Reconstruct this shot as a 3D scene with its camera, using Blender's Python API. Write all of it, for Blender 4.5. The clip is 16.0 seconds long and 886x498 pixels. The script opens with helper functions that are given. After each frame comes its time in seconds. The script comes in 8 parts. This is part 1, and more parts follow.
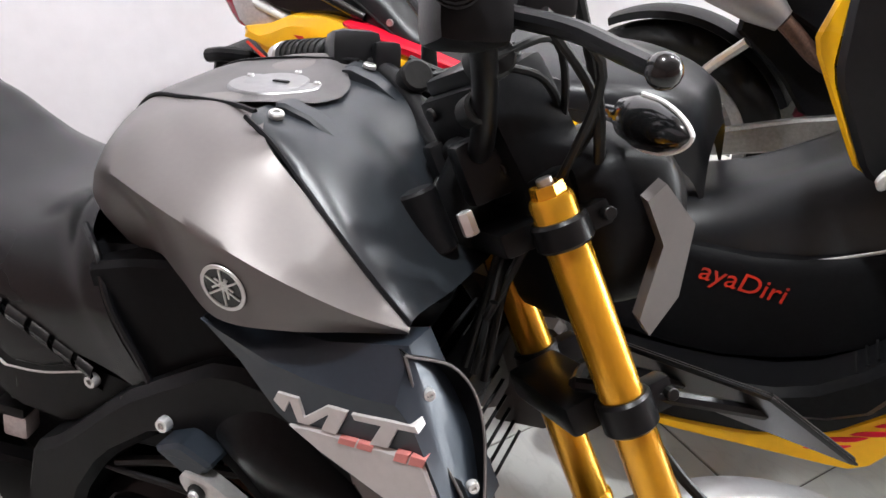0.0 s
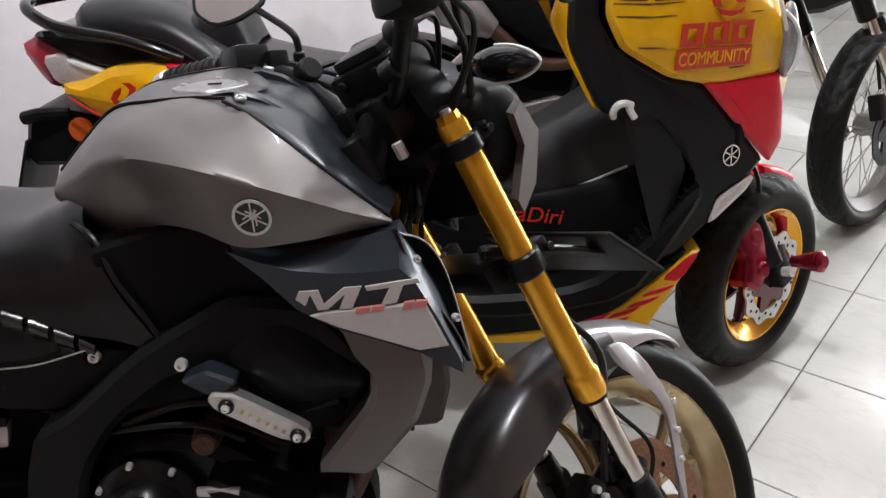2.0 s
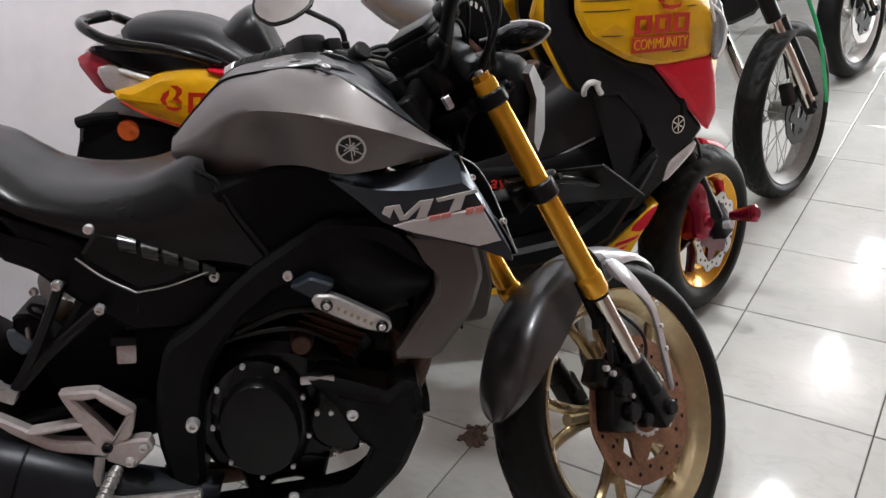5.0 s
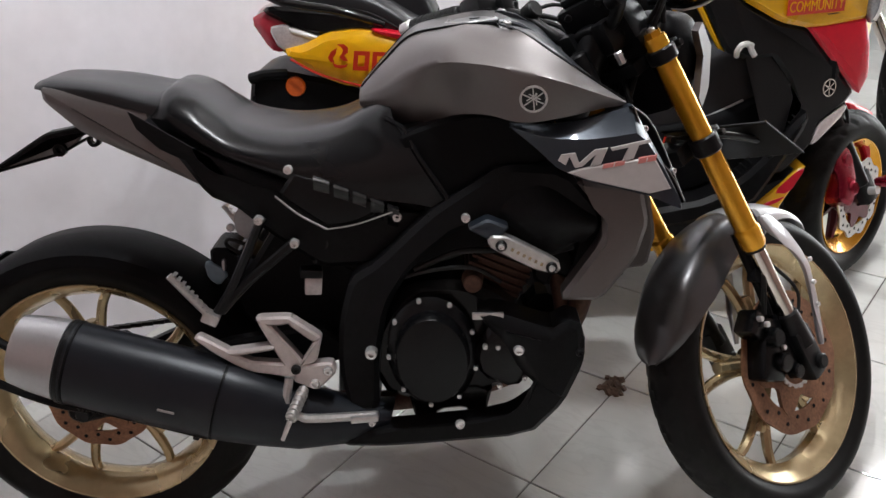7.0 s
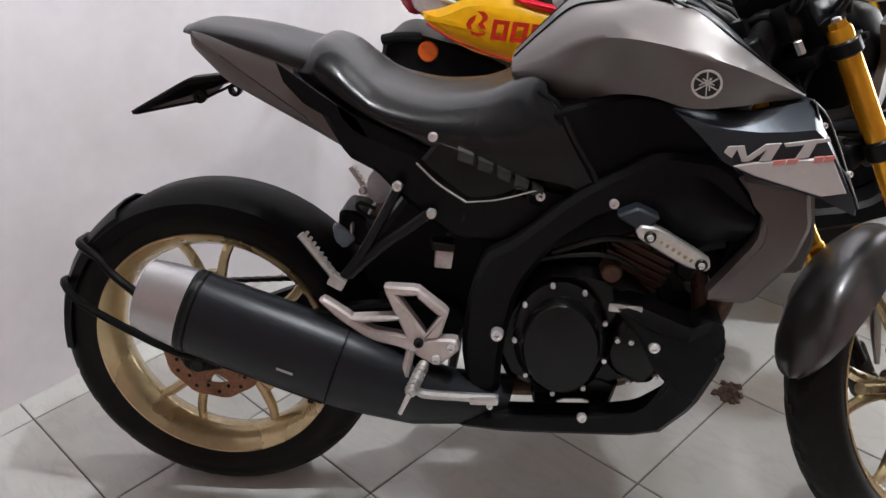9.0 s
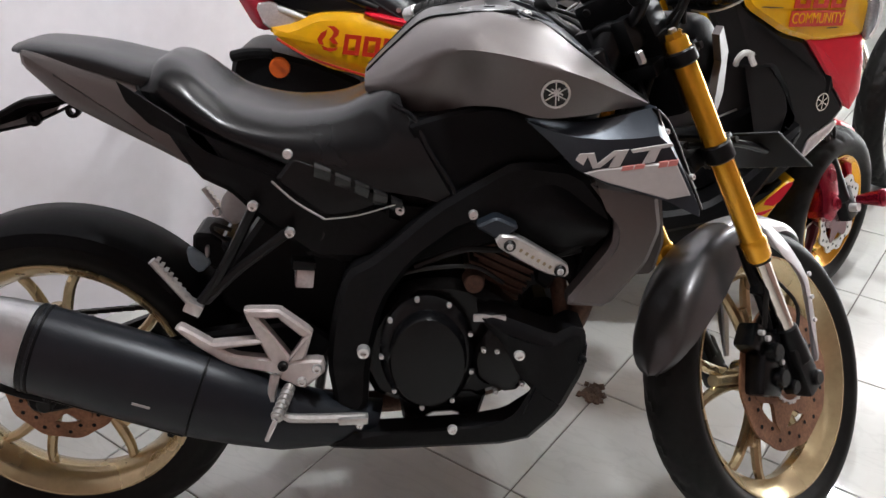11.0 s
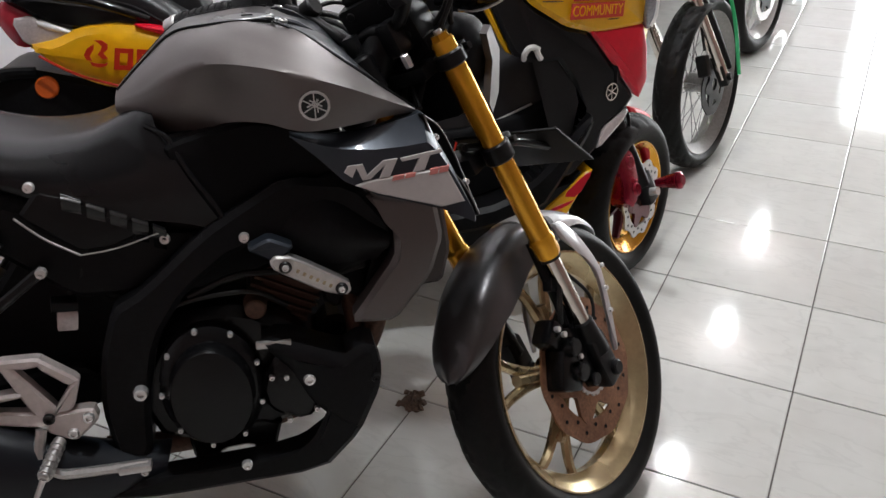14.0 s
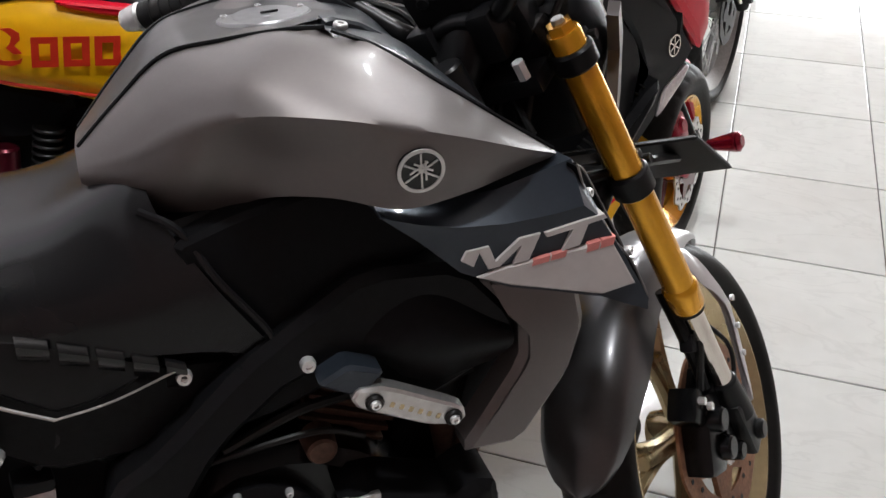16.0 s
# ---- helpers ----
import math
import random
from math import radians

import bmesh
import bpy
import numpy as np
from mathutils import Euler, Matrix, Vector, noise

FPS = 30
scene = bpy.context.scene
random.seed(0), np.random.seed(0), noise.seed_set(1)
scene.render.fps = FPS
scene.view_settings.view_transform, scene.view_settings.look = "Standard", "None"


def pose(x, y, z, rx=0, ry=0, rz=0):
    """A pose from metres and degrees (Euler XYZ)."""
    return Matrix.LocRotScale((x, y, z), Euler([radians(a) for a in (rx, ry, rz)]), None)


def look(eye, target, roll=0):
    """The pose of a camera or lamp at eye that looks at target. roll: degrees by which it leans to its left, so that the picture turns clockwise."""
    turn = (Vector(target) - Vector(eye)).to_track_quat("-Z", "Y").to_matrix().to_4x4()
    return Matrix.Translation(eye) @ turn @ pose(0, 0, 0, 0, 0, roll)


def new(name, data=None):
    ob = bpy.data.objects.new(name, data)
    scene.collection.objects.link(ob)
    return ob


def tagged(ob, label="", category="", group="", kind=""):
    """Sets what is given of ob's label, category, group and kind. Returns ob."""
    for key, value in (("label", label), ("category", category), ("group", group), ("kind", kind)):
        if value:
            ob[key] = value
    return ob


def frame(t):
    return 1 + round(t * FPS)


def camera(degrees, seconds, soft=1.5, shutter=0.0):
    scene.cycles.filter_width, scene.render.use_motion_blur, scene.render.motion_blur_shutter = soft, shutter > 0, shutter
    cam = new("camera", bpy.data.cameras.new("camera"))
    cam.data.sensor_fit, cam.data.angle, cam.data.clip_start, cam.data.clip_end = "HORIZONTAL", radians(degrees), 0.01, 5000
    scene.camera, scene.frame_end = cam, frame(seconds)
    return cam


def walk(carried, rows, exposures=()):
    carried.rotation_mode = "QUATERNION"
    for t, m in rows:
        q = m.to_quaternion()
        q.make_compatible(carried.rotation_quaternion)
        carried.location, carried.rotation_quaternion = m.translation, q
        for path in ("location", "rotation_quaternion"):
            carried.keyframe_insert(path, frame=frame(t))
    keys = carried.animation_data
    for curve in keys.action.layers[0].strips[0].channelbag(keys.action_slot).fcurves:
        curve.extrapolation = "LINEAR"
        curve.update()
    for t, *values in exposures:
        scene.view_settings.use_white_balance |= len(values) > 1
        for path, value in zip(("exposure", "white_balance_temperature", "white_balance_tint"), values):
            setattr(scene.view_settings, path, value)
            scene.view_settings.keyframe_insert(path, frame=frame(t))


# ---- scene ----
cam = camera(53.3, 16.0)
PATH = [
    (0, (0.315, -1.363, 1.334), (-1.178, -0.618, 0.231), -4.1),
    (0.5, (0.362, -1.45, 1.358), (-1.07, -0.517, 0.32), -3.1),
    (1, (0.356, -1.606, 1.361), (-0.931, -0.462, 0.344), -4.1),
    (1.5, (0.372, -1.733, 1.368), (-0.779, -0.462, 0.338), -5.0),
    (2, (0.422, -1.787, 1.372), (-0.691, -0.472, 0.357), -4.2),
    (2.5, (0.495, -1.826, 1.375), (-0.667, -0.551, 0.362), -3.8),
    (3, (0.548, -1.876, 1.378), (-0.674, -0.617, 0.419), -3.7),
    (3.5, (0.521, -1.967, 1.378), (-0.607, -0.63, 0.409), -4.3),
    (3.7, (0.501, -2.024, 1.373), (-0.575, -0.624, 0.436), -4.4),
    (5.8, (0.489, -2.254, 1.401), (-0.496, -0.797, 0.449), -5.2),
    (6, (0.479, -2.28, 1.402), (-0.514, -0.837, 0.436), -5.9),
    (6.5, (0.468, -2.33, 1.406), (-0.628, -0.971, 0.43), -7.1),
    (7, (0.457, -2.356, 1.406), (-0.707, -1.053, 0.432), -6.6),
    (7.5, (0.426, -2.374, 1.4), (-0.816, -1.155, 0.416), -6.4),
    (8, (0.396, -2.388, 1.398), (-0.894, -1.227, 0.403), -5.1),
    (8.2, (0.382, -2.388, 1.393), (-0.922, -1.248, 0.393), -4.7),
    (10.3, (0.304, -2.38, 1.382), (-0.842, -1.06, 0.411), -1.3),
    (10.5, (0.311, -2.378, 1.379), (-0.814, -1.031, 0.42), -1.2),
    (11, (0.329, -2.373, 1.38), (-0.722, -0.99, 0.388), -1.6),
    (11.5, (0.349, -2.371, 1.378), (-0.632, -0.925, 0.405), -1.7),
    (12, (0.368, -2.372, 1.388), (-0.533, -0.836, 0.478), -0.5),
    (12.5, (0.388, -2.38, 1.401), (-0.472, -0.768, 0.585), 0.2),
    (13, (0.393, -2.378, 1.408), (-0.445, -0.745, 0.611), 0.6),
    (13.5, (0.391, -2.334, 1.392), (-0.393, -0.742, 0.468), -0.7),
    (14, (0.402, -2.244, 1.373), (-0.378, -0.701, 0.368), -1.2),
    (14.5, (0.403, -2.126, 1.359), (-0.345, -0.602, 0.301), 1.8),
    (15, (0.277, -2.047, 1.337), (-0.319, -0.493, 0.228), 3.5),
    (15.5, (0.073, -1.999, 1.348), (-0.401, -0.459, 0.162), 0.0),
    (16, (-0.054, -1.891, 1.336), (-0.588, -0.38, 0.14), -1.6),
]
walk(cam, [(t, look(eye, target, roll)) for t, eye, target, roll in PATH],
     [(0, 0.90), (0.5, 0.76), (1.0, 0.62), (1.5, 0.33), (2.5, 0.20), (3.5, 0.20), (6.0, -0.05), (8.0, 0.5), (10.5, 0.5), (12.0, 0.15), (13.0, -0.05), (13.5, -0.05), (14.5, -0.2), (15.5, -0.2), (16.0, 0.1)])

from mathutils.bvhtree import BVHTree

# ------------------------------------------------------------------ light
world = bpy.data.worlds.new("world")
scene.world = world
world.use_nodes = True
wn = world.node_tree
sky = wn.nodes.new("ShaderNodeTexSky")
sky.sky_type, sky.sun_disc = "NISHITA", False
sky.sun_elevation, sky.sun_rotation = radians(40), radians(60)
wn.links.new(sky.outputs[0], wn.nodes["Background"].inputs[0])
wn.nodes["Background"].inputs[1].default_value = 0.12

DOOR_POWER, BULB_POWER = 300.0, 78.0


def lamp(name, kind, power, m, color=(1, 1, 1), size=0.1, size_y=None):
    data = bpy.data.lights.new(name, kind)
    data.energy, data.color = power, color
    if kind == "AREA":
        data.shape, data.size, data.size_y = "RECTANGLE", size, size_y or size
    else:
        data.shadow_soft_size = size
    ob = new(name, data)
    ob.matrix_world = m
    return ob


# daylight of the shop front, and the row of bulbs under the ceiling
lamp("daylight", "AREA", DOOR_POWER, look((2.3, 9.35, 1.6), (1.2, 0, 0.9)), (0.93, 0.97, 1.0), 4.2, 2.9)
BULBS = [(-0.22, -1.17), (-0.22, 0.55), (-0.22, 2.27), (-0.22, 3.98), (-0.22, 5.7)]
for bx, by in BULBS:
    lamp("bulb_light", "POINT", BULB_POWER, pose(bx, by, 2.80), (0.92, 0.965, 1.0), 0.055)


# ------------------------------------------------------------------ materials
def material(name, base, rough=0.5, metal=0.0, var=0.12, scale=30.0, bump=0.0, bscale=200.0, coat=0.0, random=0.0,
             spec=0.5, dirt=None, dirt_amount=0.0, flake=0.0):
    """Principled surface whose colour and roughness vary at two scales, with fine relief."""
    m = bpy.data.materials.new(name)
    m.use_nodes = True
    t = m.node_tree
    n, l = t.nodes, t.links
    b = n["Principled BSDF"]
    co = n.new("ShaderNodeTexCoord")
    big = n.new("ShaderNodeTexNoise")
    big.inputs["Scale"].default_value, big.inputs["Detail"].default_value = scale * 0.15, 4
    fine = n.new("ShaderNodeTexNoise")
    fine.inputs["Scale"].default_value, fine.inputs["Detail"].default_value = scale * 3, 3
    for x in (big, fine):
        l.new(co.outputs["Object"], x.inputs["Vector"])
    add = n.new("ShaderNodeMath")
    add.operation = "ADD"
    l.new(big.outputs["Fac"], add.inputs[0])
    l.new(fine.outputs["Fac"], add.inputs[1])
    rng = n.new("ShaderNodeMapRange")
    rng.inputs["From Min"].default_value, rng.inputs["From Max"].default_value = 0.7, 1.3
    rng.inputs["To Min"].default_value, rng.inputs["To Max"].default_value = 1 - var, 1 + var
    l.new(add.outputs[0], rng.inputs["Value"])
    col = n.new("ShaderNodeMixRGB")
    col.blend_type = "MULTIPLY"
    col.inputs["Fac"].default_value = 1
    col.inputs["Color1"].default_value = (*base, 1)
    l.new(rng.outputs[0], col.inputs["Color2"])
    out = col.outputs[0]
    if random:
        info = n.new("ShaderNodeObjectInfo")
        r2 = n.new("ShaderNodeMapRange")
        r2.inputs["To Min"].default_value, r2.inputs["To Max"].default_value = 1 - random, 1 + random
        l.new(info.outputs["Random"], r2.inputs["Value"])
        c2 = n.new("ShaderNodeMixRGB")
        c2.blend_type = "MULTIPLY"
        c2.inputs["Fac"].default_value = 1
        l.new(out, c2.inputs["Color1"])
        l.new(r2.outputs[0], c2.inputs["Color2"])
        out = c2.outputs[0]
    if dirt:
        dn = n.new("ShaderNodeTexNoise")
        dn.inputs["Scale"].default_value, dn.inputs["Detail"].default_value = scale * 0.5, 8
        l.new(co.outputs["Object"], dn.inputs["Vector"])
        dr = n.new("ShaderNodeMapRange")
        dr.inputs["From Min"].default_value, dr.inputs["From Max"].default_value = 0.48, 0.75
        dr.inputs["To Max"].default_value = dirt_amount
        l.new(dn.outputs["Fac"], dr.inputs["Value"])
        c3 = n.new("ShaderNodeMixRGB")
        c3.inputs["Color2"].default_value = (*dirt, 1)
        l.new(dr.outputs[0], c3.inputs["Fac"])
        l.new(out, c3.inputs["Color1"])
        out = c3.outputs[0]
    l.new(out, b.inputs["Base Color"])
    rr = n.new("ShaderNodeMapRange")
    rr.inputs["From Min"].default_value, rr.inputs["From Max"].default_value = 0.3, 0.7
    rr.inputs["To Min"].default_value, rr.inputs["To Max"].default_value = max(0.02, rough * 0.85), min(1, rough * 1.15)
    l.new(big.outputs["Fac"], rr.inputs["Value"])
    l.new(rr.outputs[0], b.inputs["Roughness"])
    b.inputs["Metallic"].default_value = metal
    b.inputs["Specular IOR Level"].default_value = spec
    b.inputs["Coat Weight"].default_value = coat
    b.inputs["Coat Roughness"].default_value = 0.06
    if bump or flake:
        bn = n.new("ShaderNodeTexNoise")
        bn.inputs["Scale"].default_value, bn.inputs["Detail"].default_value = bscale, 3
        l.new(co.outputs["Object"], bn.inputs["Vector"])
        bp = n.new("ShaderNodeBump")
        bp.inputs["Strength"].default_value, bp.inputs["Distance"].default_value = bump or flake, 0.001
        l.new(bn.outputs["Fac"], bp.inputs["Height"])
        l.new(bp.outputs[0], b.inputs["Normal"])
    return m


def glass(name, color, rough=0.02):
    m = bpy.data.materials.new(name)
    m.use_nodes = True
    b = m.node_tree.nodes["Principled BSDF"]
    b.inputs["Base Color"].default_value = (*color, 1)
    b.inputs["Roughness"].default_value = rough
    b.inputs["Transmission Weight"].default_value = 0.85
    b.inputs["IOR"].default_value = 1.45
    return m


def glow(name, color, strength):
    m = bpy.data.materials.new(name)
    m.use_nodes = True
    b = m.node_tree.nodes["Principled BSDF"]
    b.inputs["Emission Color"].default_value = (*color, 1)
    b.inputs["Emission Strength"].default_value = strength
    return m


M_TILE = material("floor_tile", (0.655, 0.66, 0.63), 0.060, var=0.05, scale=5, bump=0.06, bscale=9, random=0.04,
                  dirt=(0.50, 0.47, 0.43), dirt_amount=0.35)


def marble(m):
    """Gives each tile its own cloudy, faintly veined glaze."""
    n, l = m.node_tree.nodes, m.node_tree.links
    b = n["Principled BSDF"]
    src = b.inputs["Base Color"].links[0].from_socket
    info = n.new("ShaderNodeObjectInfo")
    w = n.new("ShaderNodeMath")
    w.operation = "MULTIPLY"
    w.inputs[1].default_value = 60.0
    l.new(info.outputs["Random"], w.inputs[0])
    co = n.new("ShaderNodeTexCoord")
    mp = n.new("ShaderNodeMapping")
    mp.inputs["Rotation"].default_value = (0, 0, 0.5)
    mp.inputs["Scale"].default_value = (1.0, 3.2, 1.0)
    l.new(co.outputs["Object"], mp.inputs["Vector"])
    v = n.new("ShaderNodeTexNoise")
    v.inputs["Scale"].default_value, v.inputs["Detail"].default_value, v.inputs["Distortion"].default_value = 3.4, 6, 1.6
    l.new(mp.outputs[0], v.inputs["Vector"])
    ramp = n.new("ShaderNodeValToRGB")
    el = ramp.color_ramp.elements
    el[0].position, el[1].position = 0.30, 0.70
    el[0].color, el[1].color = (0.93, 0.93, 0.93, 1), (1, 1, 1, 1)
    for p, c in ((0.47, 0.99), (0.50, 0.86), (0.53, 0.985)):
        el.new(p).color = (c, c, c, 1)
    l.new(v.outputs["Fac"], ramp.inputs["Fac"])
    mix = n.new("ShaderNodeMixRGB")
    mix.blend_type = "MULTIPLY"
    mix.inputs["Fac"].default_value = 0.55
    l.new(src, mix.inputs["Color1"])
    l.new(ramp.outputs[0], mix.inputs["Color2"])
    l.new(mix.outputs[0], b.inputs["Base Color"])
    for x in n:
        if x.bl_idname == "ShaderNodeTexNoise":
            x.noise_dimensions = "4D"
            l.new(w.outputs[0], x.inputs["W"])


marble(M_TILE)
M_GROUT = material("grout", (0.10, 0.085, 0.075), 0.8, var=0.4, scale=12)
M_WALL = material("wall_plaster", (0.83, 0.80, 0.835), 0.75, var=0.04, scale=6, bump=0.25, bscale=25,
                  dirt=(0.66, 0.60, 0.61), dirt_amount=0.3)
# for the unseen walls: dark and warm so that paint and floor reflect brown
M_WARM = material("warm_unseen_wall", (0.24, 0.155, 0.135), 0.8, var=0.1, scale=5, bump=0.2, bscale=25)
M_CEIL = material("ceiling_paint", (0.30, 0.26, 0.245), 0.85, var=0.05, scale=5)
M_STAIN = material("chipped_tile", (0.13, 0.085, 0.06), 0.85, var=0.5, scale=60, bump=1.0, bscale=160)
M_GREY = material("grey_metallic_paint", (0.150, 0.135, 0.131), 0.43, 0.50, var=0.03, scale=60, coat=0.12)
M_GUARD = material("dark_grey_metallic_paint", (0.098, 0.096, 0.100), 0.33, 0.6, var=0.04, scale=60, coat=0.25)
M_INNER = material("dark_brown_grey_plastic", (0.045, 0.036, 0.033), 0.45, var=0.1, scale=40)
M_TANKTOP = material("dark_grey_satin_paint", (0.085, 0.08, 0.08), 0.38, 0.6, var=0.06, scale=60, coat=0.1)
M_BLUEGREY = material("blue_grey_satin_paint", (0.026, 0.034, 0.046), 0.36, 0.45, var=0.06, scale=60, coat=0.25)
M_SILVER = material("silver_paint", (0.52, 0.52, 0.53), 0.32, 0.75, var=0.05, scale=50, coat=0.2)
M_ALU = material("brushed_aluminium", (0.62, 0.61, 0.60), 0.38, 0.85, var=0.12, scale=40, bump=0.1)
M_HANG = material("pinkish_cast_aluminium", (0.66, 0.60, 0.585), 0.42, 0.6, var=0.1, scale=40, bump=0.15)
M_STEEL = material("bolt_steel", (0.86, 0.86, 0.86), 0.20, 0.65, var=0.1)
M_CHROME = material("chrome", (0.72, 0.66, 0.60), 0.12, 1.0, var=0.06)
M_GOLD = material("gold_anodised", (0.84, 0.40, 0.022), 0.24, 0.68, var=0.06, scale=40, coat=0.3)
M_RIM = material("champagne_gold_rim", (0.60, 0.47, 0.27), 0.27, 0.72, var=0.10, scale=25, coat=0.3, dirt=(0.25, 0.16, 0.09), dirt_amount=0.35)
M_RUST = material("rusty_disc", (0.30, 0.15, 0.085), 0.55, 0.5, var=0.35, scale=60, bump=0.3, dirt=(0.16, 0.07, 0.04), dirt_amount=0.7)
M_RUSTY = material("heat_browned_steel", (0.11, 0.06, 0.042), 0.55, 0.5, var=0.4, scale=50, bump=0.4)
M_BLACK = material("black_plastic", (0.0075, 0.0075, 0.0082), 0.33, var=0.2, scale=40, bump=0.12, bscale=700, spec=0.22)
M_MATT = material("matt_black_plastic", (0.0075, 0.0075, 0.0083), 0.34, var=0.25, scale=40, bump=0.2, bscale=900, spec=0.10, dirt=(0.009, 0.0085, 0.008), dirt_amount=0.25)
M_GLOSS = material("gloss_black", (0.008, 0.008, 0.0086), 0.13, var=0.15, scale=30, coat=0.25, spec=0.4)
M_COVER = material("dark_satin_cover", (0.020, 0.023, 0.027), 0.33, var=0.15, scale=40, bump=0.08, bscale=700, spec=0.5)
M_CAP = material("dull_grey_metal", (0.30, 0.30, 0.305), 0.36, 0.8, var=0.1, scale=40)
M_MUFFLER = material("dull_silver_paint", (0.36, 0.345, 0.35), 0.36, 0.6, var=0.06, scale=40, coat=0.1)
M_DUSTY = material("dusty_aluminium", (0.30, 0.29, 0.28), 0.5, 0.6, var=0.2, scale=40)
M_LAMP = material("headlamp_reflector", (0.34, 0.35, 0.37), 0.14, 0.5, var=0.3, scale=80, coat=0.6)
M_DULL = material("dull_black_plastic", (0.0070, 0.0070, 0.0077), 0.45, var=0.2, scale=40, bump=0.2, bscale=900, spec=0.06)
M_SIL = material("black_silencer_paint", (0.010, 0.0125, 0.018), 0.40, 0.25, var=0.1, scale=20, spec=0.5)
M_ENGINE = material("engine_black_paint", (0.0048, 0.0049, 0.0056), 0.24, 0.0, var=0.25, scale=50, bump=0.12, bscale=500, spec=0.26)
M_DARK = material("dark_metal", (0.012, 0.0115, 0.0115), 0.42, 0.5, var=0.3, scale=40, bump=0.2)
M_SEAT = material("seat_vinyl", (0.0066, 0.0067, 0.0078), 0.25, var=0.12, scale=30, bump=0.07, bscale=1100, spec=0.30)
seat_coat = M_SEAT.node_tree.nodes["Principled BSDF"].inputs
seat_coat["Coat Weight"].default_value, seat_coat["Coat Roughness"].default_value = 0.06, 0.24
M_SEAT2 = material("grey_seat_vinyl", (0.013, 0.0135, 0.0155), 0.34, var=0.12, scale=30, bump=0.15, bscale=900, spec=0.4)
M_TYRE = material("tyre_rubber", (0.0085, 0.0083, 0.0082), 0.52, var=0.25, scale=30, bump=0.25, bscale=500, spec=0.18,
                  dirt=(0.02, 0.017, 0.015), dirt_amount=0.3)
M_RUBBER = material("black_rubber", (0.008, 0.008, 0.008), 0.45, var=0.2, spec=0.3)
M_WHITE = material("white_paint", (0.78, 0.77, 0.75), 0.3, var=0.05, coat=0.3)
M_DECAL = material("pale_grey_decal", (0.52, 0.49, 0.48), 0.35, 0.1, var=0.06)
M_REDDECAL = material("red_decal", (0.60, 0.20, 0.18), 0.4, var=0.08)
M_YELLOW = material("yellow_gloss_wrap", (0.86, 0.45, 0.004), 0.30, var=0.05, scale=20, coat=0.15, spec=0.35)
M_RED = material("red_gloss_wrap", (0.66, 0.008, 0.028), 0.30, var=0.06, scale=20, coat=0.08, spec=0.25)
M_REDTEXT = material("red_print", (0.60, 0.03, 0.012), 0.3, var=0.05)
M_ORANGE = material("orange_reflector", (0.75, 0.13, 0.015), 0.25, var=0.1, coat=0.4)
M_REDANO = material("red_anodised", (0.27, 0.008, 0.028), 0.25, 0.7, var=0.15, coat=0.3)
M_DARKRED = material("dark_red_anodised", (0.10, 0.006, 0.016), 0.3, 0.6, var=0.15, coat=0.3)
M_MAGENTA = material("magenta_anodised", (0.35, 0.02, 0.16), 0.3, 0.5, var=0.1)
M_WEB = material("grey_bracket_web", (0.16, 0.155, 0.16), 0.5, 0.3, var=0.35, scale=80)
M_TAB = material("pale_blue_plastic", (0.22, 0.30, 0.36), 0.4, var=0.1)
M_BOX = material("pale_grey_plastic", (0.42, 0.42, 0.43), 0.5, var=0.1)
M_TAIL = material("tail_lamp_red", (0.42, 0.02, 0.04), 0.1, var=0.1, coat=0.6)
M_CLEAR = material("clear_lamp_lens", (0.62, 0.56, 0.56), 0.12, 0.2, var=0.15, scale=60, coat=0.6)
M_LIME = material("lime_green_paint", (0.16, 0.50, 0.012), 0.28, var=0.06, coat=0.35)
M_GREEN = material("green_rim_paint", (0.02, 0.36, 0.12), 0.3, 0.2, var=0.08, coat=0.3)
M_BLUE = material("blue_paint", (0.015, 0.03, 0.20), 0.25, 0.3, var=0.08, coat=0.4)
M_MIRROR = material("mirror_glass", (0.92, 0.93, 0.94), 0.03, 1.0, var=0.01)
M_GLASS = glass("lamp_glass", (0.95, 0.97, 1.0))
M_DAY = glow("daylight_backdrop", (0.95, 0.98, 1.0), 2.6)


# ------------------------------------------------------------------ mesh tools
def part(name, bm, mat, parent=None, label="", sharp=32, smooth=True):
    """Links a bmesh as one mesh object under a thing or a part."""
    me = bpy.data.meshes.new(name)
    bmesh.ops.recalc_face_normals(bm, faces=bm.faces)
    bm.to_mesh(me)
    bm.free()
    me.materials.append(mat)
    if smooth:
        me.shade_smooth()
        me.set_sharp_from_angle(angle=radians(sharp))
    ob = new(name, me)
    if parent is not None:
        ob.parent = parent
    return tagged(ob, label)


def thing(name, label, category, m=Matrix(), group="", kind=""):
    ob = new(name)
    ob.empty_display_size = 0.2
    ob.matrix_world = m
    return tagged(ob, label, category, group, kind)


def grid_faces(bm, rows, close_u=False, close_v=False, caps=False):
    """Quads over rows of coordinates."""
    vs = [[bm.verts.new(p) for p in row] for row in rows]
    nu, nv = len(vs), len(vs[0])
    for i in range(nu if close_u else nu - 1):
        for j in range(nv if close_v else nv - 1):
            a, b = vs[i], vs[(i + 1) % nu]
            try:
                bm.faces.new((a[j], a[(j + 1) % nv], b[(j + 1) % nv], b[j]))
            except ValueError:
                pass
    if caps:
        for row in (vs[0], vs[-1]):
            try:
                bm.faces.new(row)
            except ValueError:
                pass
    return vs


def frame_z(d):
    """A turn whose z axis lies along d."""
    return Vector(d).to_track_quat("Z", "Y").to_matrix().to_4x4()


